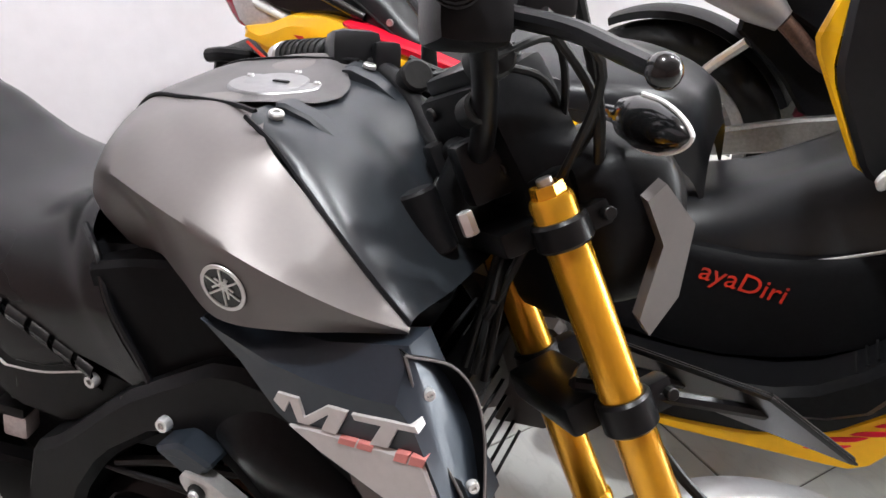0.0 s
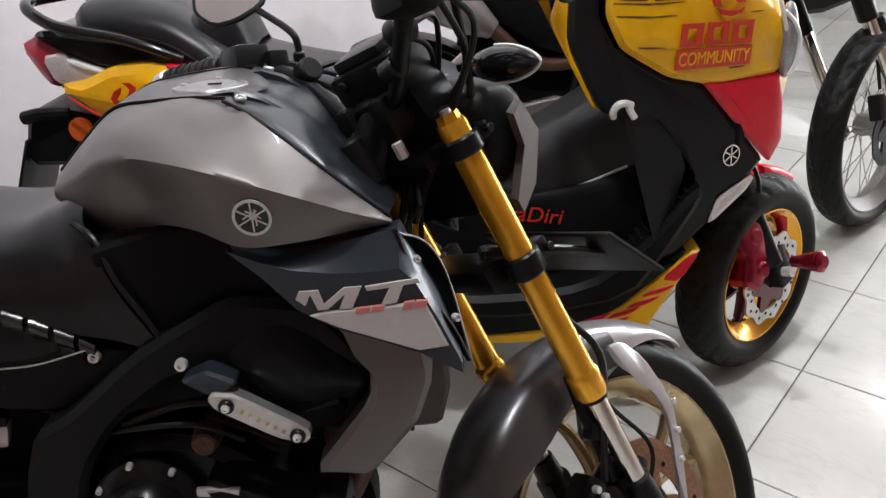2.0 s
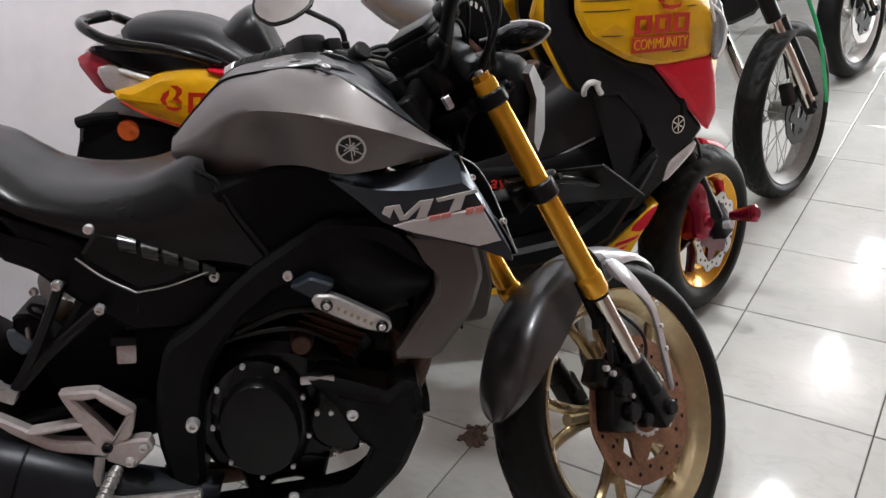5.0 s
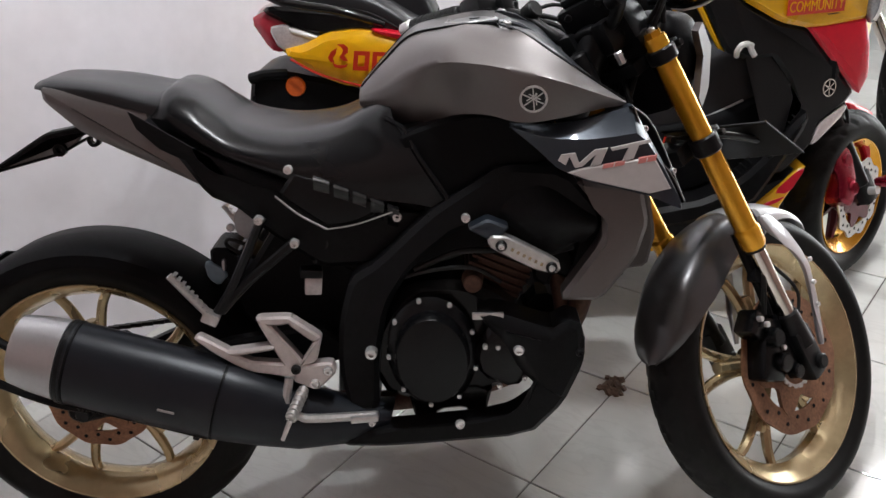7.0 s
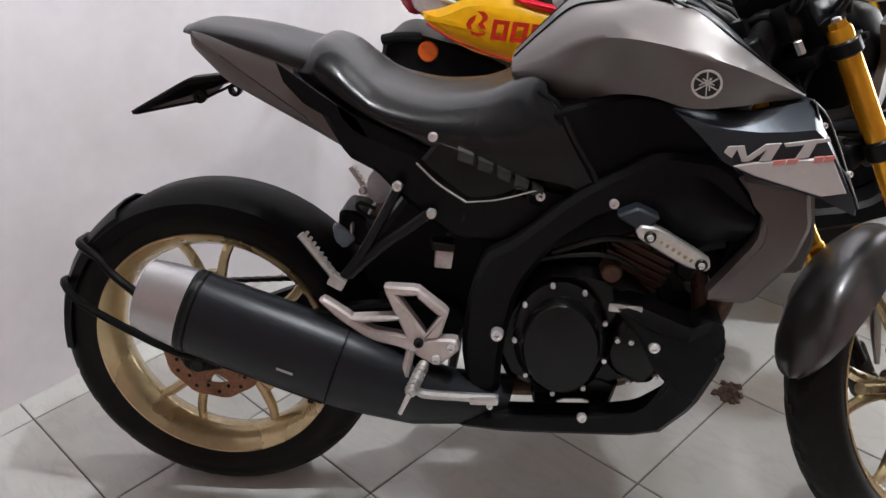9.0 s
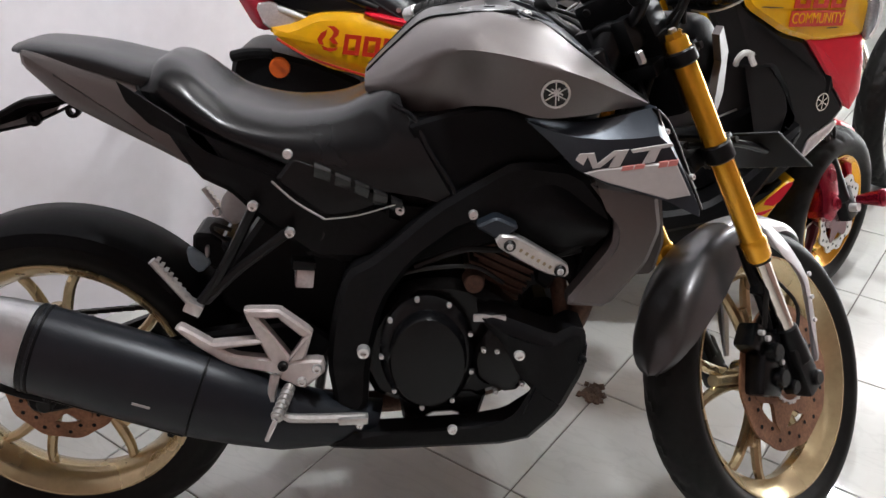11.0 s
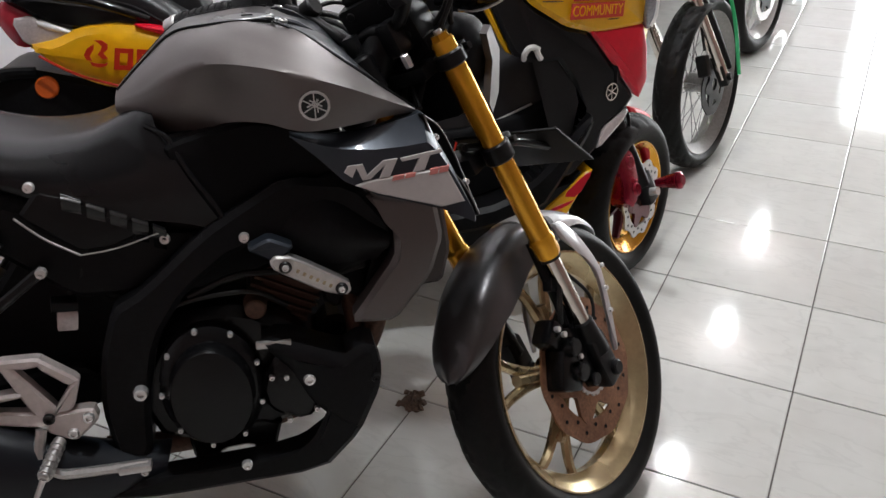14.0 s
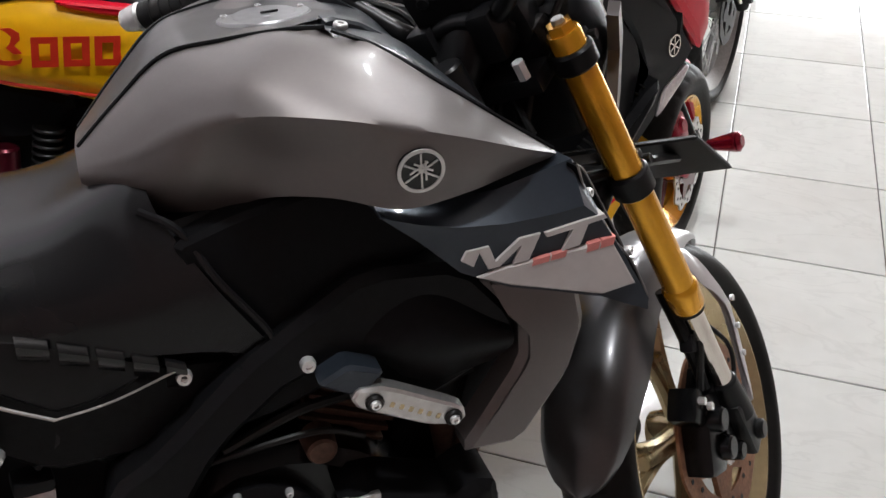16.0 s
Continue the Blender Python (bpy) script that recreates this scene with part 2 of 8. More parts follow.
def rod(bm, p0, p1, r0, r1=None, seg=16, bevel=0.0):
    """A round bar from p0 to p1, its ends softened."""
    p0, p1 = Vector(p0), Vector(p1)
    r1 = r0 if r1 is None else r1
    d = p1 - p0
    m, h = Matrix.Translation(p0) @ frame_z(d), d.length
    prof = [(r0, 0), (r1, h)] if not bevel else [(max(r0 - bevel, 1e-4), 0), (r0, bevel), (r1, h - bevel), (max(r1 - bevel, 1e-4), h)]
    rows = [[m @ Vector((r * math.cos(a), r * math.sin(a), z)) for a in (2 * math.pi * k / seg for k in range(seg))] for r, z in prof]
    grid_faces(bm, rows, close_v=True, caps=True)
    return bm


def block(bm, size, m=Matrix(), bevel=0.0):
    """A box of the given size with its edges taken off."""
    r = bmesh.ops.create_cube(bm, size=1.0, matrix=m @ Matrix.Diagonal((*size, 1)))
    if bevel:
        edges = list({e for v in r["verts"] for e in v.link_edges})
        bmesh.ops.bevel(bm, geom=edges, offset=bevel, segments=2, affect="EDGES", profile=0.6)
    return bm


def spline(pts, n=8, closed=False):
    """Catmull-Rom through the points."""
    p = np.array(pts, float)
    if closed:
        p = np.vstack([p[-1], p, p[0], p[1]])
    else:
        p = np.vstack([2 * p[0] - p[1], p, 2 * p[-1] - p[-2]])
    out = []
    for i in range(1, len(p) - 2):
        for k in range(n):
            t = k / n
            a, b, c, d = p[i - 1], p[i], p[i + 1], p[i + 2]
            out.append(0.5 * (2 * b + (c - a) * t + (2 * a - 5 * b + 4 * c - d) * t * t + (3 * b - a - 3 * c + d) * t ** 3))
    if not closed:
        out.append(p[-2])
    return np.array(out)


def hose(bm, pts, r, seg=8, n=6, taper=None, curve=True):
    """A tube swept along a smooth line."""
    line = [Vector(p) for p in (spline(pts, n) if curve else pts)]
    rows, side = [], None
    for i, p in enumerate(line):
        d = (line[min(i + 1, len(line) - 1)] - line[max(i - 1, 0)]).normalized()
        if side is None:
            side = d.orthogonal().normalized()
        side = (side - d * side.dot(d)).normalized()
        up = d.cross(side)
        rr = r if taper is None else r + (taper - r) * i / (len(line) - 1)
        rows.append([p + rr * (side * math.cos(a) + up * math.sin(a)) for a in (2 * math.pi * k / seg for k in range(seg))])
    grid_faces(bm, rows, close_v=True, caps=True)
    return bm


def lathe(bm, profile, m=Matrix(), seg=48, closed=False, arc=None, dent=None):
    """Turns a profile of (radius, y) round the y axis. arc: from and to, in degrees. dent(angle, radius, y): radius taken off."""
    a0, a1 = (0, 360) if arc is None else arc
    full = arc is None
    rows = []
    for k in range(seg if full else seg + 1):
        a = radians(a0 + (a1 - a0) * k / seg)
        rows.append([m @ Vector(((r - (dent(a, r, y) if dent else 0)) * math.cos(a), y, (r - (dent(a, r, y) if dent else 0)) * math.sin(a)))
                     for r, y in profile])
    grid_faces(bm, rows, close_u=full, close_v=closed)
    return bm


def cut_corners(pts, times=1, keep=0.22):
    """Rounds a polygon by cutting its corners."""
    for _ in range(times):
        out = []
        for i, p in enumerate(pts):
            q = pts[(i + 1) % len(pts)]
            out += [tuple(a + (b - a) * keep for a, b in zip(p, q)), tuple(a + (b - a) * (1 - keep) for a, b in zip(p, q))]
        pts = out
    return pts


def inset_poly(pts, d):
    """A polygon drawn in by d on every side."""
    area = sum(pts[i][0] * pts[(i + 1) % len(pts)][1] - pts[(i + 1) % len(pts)][0] * pts[i][1] for i in range(len(pts)))
    s, out = (1 if area > 0 else -1), []
    for i, p in enumerate(pts):
        a, b = Vector(pts[i - 1]), Vector(pts[(i + 1) % len(pts)])
        p = Vector(p)
        e, f = (p - a).normalized(), (b - p).normalized()
        n = (Vector((-e.y, e.x)) + Vector((-f.y, f.x))) * s
        k = max(0.4, n.length / 2)
        n.normalize()
        out.append(tuple(p + n * (d / k)))
    return out


def panel(bm, outline, y0, y1, edge=0.006, bulge=0.0, rounds=1, yf=None, keep=0.2):
    """A moulded plate: a side-view outline (x, z) from y0 to y1, with rounded rim and a slightly domed face."""
    pts = cut_corners(outline, rounds, keep) if rounds else list(outline)
    s = 1 if y1 > y0 else -1
    cx, cz = sum(p[0] for p in pts) / len(pts), sum(p[1] for p in pts) / len(pts)
    ins = inset_poly(pts, edge)
    half = [(cx + (x - cx) * 0.6, cz + (z - cz) * 0.6) for x, z in ins]
    f = yf or (lambda x, z: 0)
    rows = [[(x, y0 + f(x, z), z) for x, z in pts], [(x, y1 - s * edge + f(x, z), z) for x, z in pts],
            [(x, y1 + f(x, z), z) for x, z in ins]]
    if bulge:
        rows.append([(x, y1 + s * bulge + f(x, z), z) for x, z in half])
    grid_faces(bm, rows, close_v=True, caps=True)
    return bm


def loft(bm, stations, nu=6, nv=6, mirror=True, closed=False, caps=False):
    """A smooth skin over stations of equal numbers of points. mirror: built for -y and its twin."""
    st = np.array([spline(s, nv, closed) for s in stations])
    dense = np.stack([spline(st[:, j], nu) for j in range(st.shape[1])], 1)
    grid_faces(bm, [[tuple(p) for p in row] for row in dense], close_v=closed, caps=caps)
    if mirror:
        grid_faces(bm, [[(p[0], -p[1], p[2]) for p in row] for row in dense], close_v=closed, caps=caps)
        bmesh.ops.remove_doubles(bm, verts=bm.verts, dist=0.0008)
    return bm


def flip_y(bm):
    bmesh.ops.transform(bm, matrix=Matrix.Diagonal((1, -1, 1, 1)), verts=bm.verts)
    return bm


def moved(bm, m):
    bmesh.ops.transform(bm, matrix=m, verts=bm.verts)
    return bm


def thick(bm, d):
    """Gives an open skin a thickness."""
    bmesh.ops.recalc_face_normals(bm, faces=bm.faces)
    bmesh.ops.solidify(bm, geom=bm.faces[:], thickness=d)
    return bm


def ball(bm, c, radii, seg=20, m=Matrix()):
    bmesh.ops.create_uvsphere(bm, u_segments=seg, v_segments=seg // 2, radius=1.0,
                              matrix=m @ Matrix.Translation(c) @ Matrix.Diagonal((*radii, 1)))
    return bm


def bolt(parent, p, d, r=0.008, h=0.006, mat=None, label="", name="bolt"):
    """A round bolt head with a socket, standing out along d."""
    m = Matrix.Translation(p) @ frame_z(d)
    bm = bmesh.new()
    prof = [(r, -0.002), (r, h * 0.5), (r * 0.82, h), (r * 0.45, h), (r * 0.42, h * 0.4), (0.0005, h * 0.35)]
    seg = 14
    rows = [[m @ Vector((q * math.cos(a), q * math.sin(a), z)) for a in (2 * math.pi * k / seg for k in range(seg))] for q, z in prof]
    grid_faces(bm, rows, close_v=True, caps=True)
    return part(name, bm, mat or M_STEEL, parent, label)


# ------------------------------------------------------------------ wheels
def wheel(parent, name, m, R, r, w, rim_mat, tyre_mat=None, style="y", disc=None, disc_mat=None, disc_y=-0.055, spoke_mat=None, hub_r=0.035, wave=0.004,
          label="", tread=True, n_spokes=5, holes=False):
    """A motorcycle wheel whose axle lies along y: rim with spokes and hub, tyre, brake disc."""
    bm = bmesh.new()
    h = w * 0.40
    lathe(bm, [(r, -h), (r + 0.002, -h + 0.006), (r - 0.012, -h + 0.010), (r - 0.018, -h * 0.55), (r - 0.026, -h * 0.2), (r - 0.026, h * 0.2),
               (r - 0.018, h * 0.55), (r - 0.012, h - 0.010), (r + 0.002, h - 0.006), (r, h), (r - 0.004, h), (r - 0.020, h - 0.012),
               (r - 0.024, h * 0.6), (r - 0.036, h * 0.22), (r - 0.036, -h * 0.22), (r - 0.024, -h * 0.6), (r - 0.018, -h + 0.012), (r - 0.004, -h)],
          m, 64, closed=True)
    hub = bmesh.new()
    lathe(hub, [(0.011, -w * 0.45), (hub_r * 0.9, -w * 0.42), (hub_r, -w * 0.2), (hub_r * 0.85, 0), (hub_r, w * 0.2), (hub_r * 0.9, w * 0.42), (0.011, w * 0.45)],
          m, 28, closed=True)
    rim = part(name, bm, rim_mat, parent, label)
    part("hub", hub, spoke_mat if style == "bar" and spoke_mat else rim_mat, rim)
    if style == "y":
        for k in range(n_spokes):
            a = 2 * math.pi * k / n_spokes + 0.35
            e = lambda rad, ang, y=0.0: m @ Vector((rad * math.cos(ang), y, rad * math.sin(ang)))
            fork_r = r * 0.52
            b = bmesh.new()
            for da in (-0.20, 0.20):
                hose(b, [e(hub_r * 0.8, a + da * 1.6), e(fork_r * 0.8, a + da * 0.55), e(r * 0.72, a + da * 0.9), e(r - 0.030, a + da * 1.25)],
                     0.0125, 8, 4, 0.0095)
            hose(b, [e(hub_r * 0.8, a), e(fork_r, a), e(fork_r * 1.15, a)], 0.017, 8, 3, 0.013)
            part("spoke", b, spoke_mat or rim_mat, rim)
    if style == "wire":
        for k in range(32):
            a = 2 * math.pi * k / 32
            s = 1 if k % 2 else -1
            b = bmesh.new()
            tilt = 0.32 * (1 if (k // 2) % 2 else -1)
            rod(b, m @ Vector((hub_r * math.cos(a), s * w * 0.3, hub_r * math.sin(a))),
                m @ Vector(((r - 0.04) * math.cos(a + tilt), s * 0.006, (r - 0.04) * math.sin(a + tilt))), 0.0018, seg=5)
            part("spoke", b, spoke_mat or M_STEEL, rim)
    if style == "bar":
        for k in range(n_spokes):
            a = 2 * math.pi * k / n_spokes + 0.2
            b = bmesh.new()
            e = lambda rad, ang, y=0.0: m @ Vector((rad * math.cos(ang), y, rad * math.sin(ang)))
            hose(b, [e(hub_r * 0.7, a), e(r * 0.5, a + 0.04), e(r - 0.036, a)], 0.018, 8, 4, 0.012)
            part("spoke", b, spoke_mat or rim_mat, rim)
    # tyre
    b = bmesh.new()
    t = R - r
    prof = []
    for k in range(23):
        a = -1.95 + 3.9 * k / 22
        prof.append((r + t * 0.42 + (t * 0.58) * math.cos(a) * (1 if math.cos(a) > 0 else 1.0), w * 0.5 * math.sin(a) / 1.0))
    prof = [(r - 0.006, -h + 0.008)] + prof + [(r - 0.006, h - 0.008)]

    def dent(a, rad, y):
        if not tread or rad < R - t * 0.30:
            return 0
        u = (a * 11 / math.pi + (abs(y) / w) * 2.4) % 1
        v = (a * 11 / math.pi + 0.5 + (abs(y) / w) * 2.4) % 1
        return 0.0045 if (u < 0.17 and abs(y) > 0.006 and y > -w * 0.2) or (v < 0.17 and y < w * 0.2 and abs(y) > 0.006) else 0

    lathe(b, prof, m, 200 if tread else 72, dent=dent)
    part("tyre", b, tyre_mat or M_TYRE, rim, "black rubber tyre with cut tread")
    if disc:
        b = bmesh.new()
        for yy in (disc_y,):
            lathe(b, [(disc, yy - 0.0022), (disc, yy + 0.0022), (disc * 0.68, yy + 0.0022), (disc * 0.68, yy - 0.0022)], m, 72, closed=True,
                  dent=lambda a, q, y: wave * (0.5 + 0.5 * math.sin(10 * a)) if q > disc * 0.9 else 0)
        d = part("brake_disc", b, disc_mat or M_ALU, rim)
        b = bmesh.new()
        star = lambda a, q, y: disc * 0.26 * (0.5 - 0.5 * math.cos(6 * a)) if q > disc * 0.6 else 0
        lathe(b, [(disc * 0.74, disc_y - 0.004), (disc * 0.74, disc_y + 0.004), (0.022, disc_y + 0.004), (0.022, disc_y - 0.004)], m, 72, closed=True, dent=star)
        part("disc_carrier", b, M_DARKRED if spoke_mat == M_DARKRED else disc_mat if disc_mat == M_RUST else M_DARK, d)
        if holes:
            ax = (m.to_3x3() @ Vector((0, 1, 0))).normalized()
            for k in range(24):
                a = 2 * math.pi * k / 24
                q = disc * (0.76 if k % 2 else 0.86)
                c = m @ Vector((q * math.cos(a), disc_y, q * math.sin(a)))
                b = bmesh.new()
                rod(b, c - ax * 0.003, c + ax * 0.003, 0.0042, seg=7)
                part("drill_hole", b, M_MATT, d, smooth=False)
    return rim


# ------------------------------------------------------------------ the room
TILE, WALL_X, EAST_X, NORTH_Y, SOUTH_Y, CEIL_Z = 0.4, -1.69, 4.8, 9.6, -4.2, 3.0


def slab(name, lo, hi, mat, label, category):
    bm = bmesh.new()
    size = [b - a for a, b in zip(lo, hi)]
    block(bm, size, Matrix.Translation([(a + b) / 2 for a, b in zip(lo, hi)]))
    ob = part(name, bm, mat, None, smooth=False)
    return tagged(ob, label, category, kind="structure")


slab("wall_west", (WALL_X - 0.15, SOUTH_Y, -0.1), (WALL_X, NORTH_Y + 0.15, CEIL_Z), M_WALL, "white plastered wall with faint stains behind the row of motorcycles", "wall")
# south and east walls are unseen, added to close the room and tint reflections
slab("wall_south", (WALL_X, SOUTH_Y - 0.15, -0.1), (EAST_X, SOUTH_Y, CEIL_Z), M_WARM, "unseen end wall added to close the showroom, dark warm for brown reflections", "wall")
slab("wall_east", (EAST_X, SOUTH_Y, -0.1), (EAST_X + 0.15, NORTH_Y + 0.15, CEIL_Z), M_WARM, "unseen side wall added to the showroom, dark warm for brown reflections", "wall")
slab("ceiling", (WALL_X - 0.15, SOUTH_Y - 0.15, CEIL_Z), (EAST_X + 0.15, NORTH_Y + 0.15, CEIL_Z + 0.12), M_CEIL, "plain painted ceiling with bulb holders", "ceiling")
# the shop front: a pier at the wall and a beam over a wide opening
slab("wall_north", (WALL_X, NORTH_Y, -0.1), (0.1, NORTH_Y + 0.15, CEIL_Z), M_WALL, "white plastered pier beside the open shop front", "wall")
slab("beam_north", (0.1, NORTH_Y, 2.9), (EAST_X, NORTH_Y + 0.15, CEIL_Z), M_WALL, "beam over the open shop front", "beam")
slab("backdrop", (-2.5, NORTH_Y + 3.0, -0.5), (EAST_X + 3.0, NORTH_Y + 3.05, 6.0), M_DAY, "bright daylight outside the shop front", "backdrop")
slab("ground", (-40, -40, -0.32), (40, 60, -0.12), M_GROUT, "bare ground under and round the building", "ground")


def bulb_holder(x, y):
    t = thing("ceiling_lamp", "white screw-in bulb in a round holder under the ceiling", "lamp", pose(x, y, CEIL_Z), group="ceiling lamps")
    bm = bmesh.new()
    rod(bm, (0, 0, -0.002), (0, 0, -0.03), 0.055, 0.05, 24, 0.004)
    rod(bm, (0, 0, -0.03), (0, 0, -0.075), 0.022, 0.02, 20)
    part("holder", bm, M_WHITE, t)
    bm = bmesh.new()
    rod(bm, (0, 0, -0.07), (0, 0, -0.115), 0.022, 0.035, 20, 0.003)
    part("bulb_base", bm, M_WHITE, t)
    return t


for bx, by in BULBS:
    bulb_holder(bx, by)


def chipped_corner():
    """Broken tile corner filled with brown dirt."""
    bm = bmesh.new()
    rnd = random.Random(4)
    pts = [((0.024 + 0.015 * rnd.random()) * math.cos(a), (0.020 + 0.016 * rnd.random()) * math.sin(a)) for a in (2 * math.pi * k / 13 for k in range(13))]
    rows = [[(x * s, y * s, z) for x, y in pts] for s, z in ((1.0, 0.0), (0.93, 0.0035), (0.5, 0.0065 + 0.002), (0.12, 0.006))]
    grid_faces(bm, rows, close_v=True, caps=True)
    for k in range(26):
        a, q = rnd.random() * 6.28, rnd.random() ** 0.7 * 0.038
        block(bm, (0.008 + 0.008 * rnd.random(),) * 2 + (0.006,), pose(q * math.cos(a), q * math.sin(a), 0.003, rnd.random() * 40, rnd.random() * 40, rnd.random() * 90))
    ob = part("floor_chip", bm, M_STAIN, None, smooth=False)
    ob.matrix_world = pose(-0.41, -0.82, 0.0005)
    return tagged(ob, "chipped tile corner with brown crumbled filler", "floor damage", kind="structure")


chipped_corner()


# ------------------------------------------------------------------ the grey naked motorcycle
def bike_pose(x, y, heading, lean):
    return Matrix.Translation((x, y, 0)) @ pose(0, 0, 0, 0, 0, heading) @ pose(0, 0, 0, -lean, 0, 0)


def steering(point, rake, turn):
    """The turn of a front end about its raked steering axis, to its left."""
    up = Vector((-math.sin(radians(rake)), 0, math.cos(radians(rake))))
    return Matrix.Translation(point) @ Matrix.Rotation(radians(turn), 4, up) @ Matrix.Translation(-Vector(point))


def on_floor(bike, axle, x, y, heading, lean, radius):
    """Places a turned front end so that its tyre stands on the floor at (x, y)."""
    return bike.inverted() @ Matrix.Translation((x, y, 0)) @ pose(0, 0, 0, 0, 0, heading) @ pose(0, 0, 0, -lean, 0, 0) @ Matrix.Translation((0, 0, radius)) @ Matrix.Translation(-Vector(axle))


def both(name, bm, mat, parent, label="", **kw):
    """A part of the near side and its twin on the far side."""
    twin = bm.copy()
    part(name, bm, mat, parent, label, **kw)
    part(name, flip_y(twin), mat, parent, label, **kw)


def naked_bike():
    t = thing("motorcycle", "grey naked motorcycle with gold fork and champagne gold wheels", "motorcycle",
              bike_pose(-1.0825, -1.7555, 38.5, 8.0), group="motorcycles in the row")
    # rear wheel, chain drive, swingarm
    wheel(t, "rear_wheel", pose(0.020, 0, 0.332), 0.332, 0.250, 0.135, M_RIM, holes=True, disc=0.11, disc_mat=M_RUST, disc_y=-0.06, label="champagne gold cast rear rim")
    bm = bmesh.new()
    lathe(bm, [(0.095, 0.072), (0.095, 0.077), (0.03, 0.077), (0.03, 0.072)], pose(0.01, 0, 0.332), 60, closed=True,
          dent=lambda a, r, y: 0.005 * (0.5 + 0.5 * math.sin(42 * a)) if r > 0.09 else 0)
    part("sprocket", bm, M_DARK, t)
    for z0, z1 in ((0.094, 0.035), (-0.094, -0.035)):
        bm = bmesh.new()
        for k in range(44):
            p = Vector((0.01, 0.075, 0.332 + z0)).lerp(Vector((0.56, 0.075, 0.42 + z1)), (k + 0.5) / 44)
            block(bm, (0.0135, 0.011 if k % 2 else 0.007, 0.009), Matrix.Translation(p))
        part("chain", bm, M_DARK, t, smooth=False)
    for s in (-1, 1):
        bm = bmesh.new()
        panel(bm, [(-0.03, 0.315), (0.0, 0.30), (0.30, 0.37), (0.52, 0.39), (0.55, 0.43), (0.50, 0.475), (0.28, 0.455), (0.02, 0.36), (-0.03, 0.35)],
              s * 0.078, s * 0.105, 0.006)
        part("swingarm", bm, M_MATT, t)
        bm = bmesh.new()
        rod(bm, (0.01, s * 0.075, 0.332), (0.01, s * 0.125, 0.332), 0.016, 0.015, 12, 0.003)
        part("axle_nut", bm, M_DARK, t)
    # rear mudguard hugging the tyre, with its tube stay
    bm = bmesh.new()
    lathe(bm, [(0.298, -0.078), (0.322, -0.076), (0.335, -0.056), (0.339, 0), (0.335, 0.056), (0.322, 0.076), (0.298, 0.078)], pose(0.032, 0, 0.330), 40, arc=(14, 132))
    thick(bm, 0.003)
    part("rear_mudguard", bm, M_DULL, t, "matt black inner rear mudguard close over the tyre")
    bm = bmesh.new()
    lathe(bm, [(0.318, -0.076), (0.336, -0.070), (0.350, -0.045), (0.354, 0), (0.350, 0.045), (0.336, 0.070), (0.318, 0.076)], pose(0.046, 0, 0.335), 24, arc=(122, 180))
    thick(bm, 0.003)
    part("mud_flap", bm, M_MATT, t, "black plastic flap behind the rear tyre")
    bm = bmesh.new()
    hose(bm, [(-0.235, 0.0, 0.555), (-0.205, -0.085, 0.572), (-0.165, -0.10, 0.55), (-0.131, -0.105, 0.51), (-0.05, -0.12, 0.455), (0.03, -0.13, 0.41)], 0.0085)
    part("flap_stay", bm, M_MATT, t, "black bent tube stay")
    bm = bmesh.new()
    hose(bm, [(-0.285, 0.0, 0.46), (-0.255, -0.085, 0.49), (-0.215, -0.105, 0.455), (-0.106, -0.115, 0.395), (-0.03, -0.125, 0.365), (0.03, -0.13, 0.35)], 0.0085)
    part("flap_stay", bm, M_MATT, t, "black bent tube stay")
    # tank
    bm = bmesh.new()
    rows = [
        (0.628, [(0, 0.905), (-0.022, 0.904), (-0.038, 0.899), (-0.050, 0.892), (-0.056, 0.886), (-0.056, 0.878)]),
        (0.680, [(0, 0.950), (-0.050, 0.950), (-0.086, 0.936), (-0.108, 0.915), (-0.112, 0.890), (-0.090, 0.853)]),
        (0.730, [(0, 0.990), (-0.068, 0.989), (-0.118, 0.972), (-0.150, 0.946), (-0.146, 0.900), (-0.112, 0.836)]),
        (0.785, [(0, 0.994), (-0.088, 1.000), (-0.152, 0.989), (-0.189, 0.961), (-0.160, 0.913), (-0.146, 0.864)]),
        (0.845, [(0, 0.992), (-0.106, 1.004), (-0.170, 0.982), (-0.216, 0.957), (-0.200, 0.913), (-0.190, 0.871)]),
        (0.905, [(-0.127, 0.995), (-0.152, 0.984), (-0.196, 0.962), (-0.2295, 0.9425), (-0.226, 0.900), (-0.221, 0.859)]),
        (0.970, [(-0.157, 0.949), (-0.177, 0.942), (-0.208, 0.931), (-0.2335, 0.9205), (-0.229, 0.890), (-0.220, 0.861)]),
        (1.030, [(-0.180, 0.904), (-0.191, 0.901), (-0.206, 0.897), (-0.2190, 0.8925), (-0.215, 0.879), (-0.207, 0.866)]),
        (1.074, [(-0.191, 0.872), (-0.1925, 0.8715), (-0.194, 0.871), (-0.1955, 0.870), (-0.1945, 0.868), (-0.192, 0.866)]),
    ]
    grid = []
    for x, r in rows:
        pts = [(x, y, z) for y, z in r]
        hard, soft = np.vstack([spline(pts[:4], 6)[:-1], spline(pts[3:], 6)]), spline(pts, 6)
        grid.append(hard * 0.8 + soft * 0.2)
    grid = np.array(grid)
    dense = np.stack([spline(grid[:, j], 6) for j in range(grid.shape[1])], 1)
    for s in (1, -1):
        grid_faces(bm, [[(p[0], s * p[1], p[2]) for p in row] for row in dense])
    bmesh.ops.remove_doubles(bm, verts=bm.verts, dist=0.0008)
    part("fuel_tank", bm, M_GREY, t, "metallic grey fuel tank with a side crease", sharp=60)
    bm = bmesh.new()
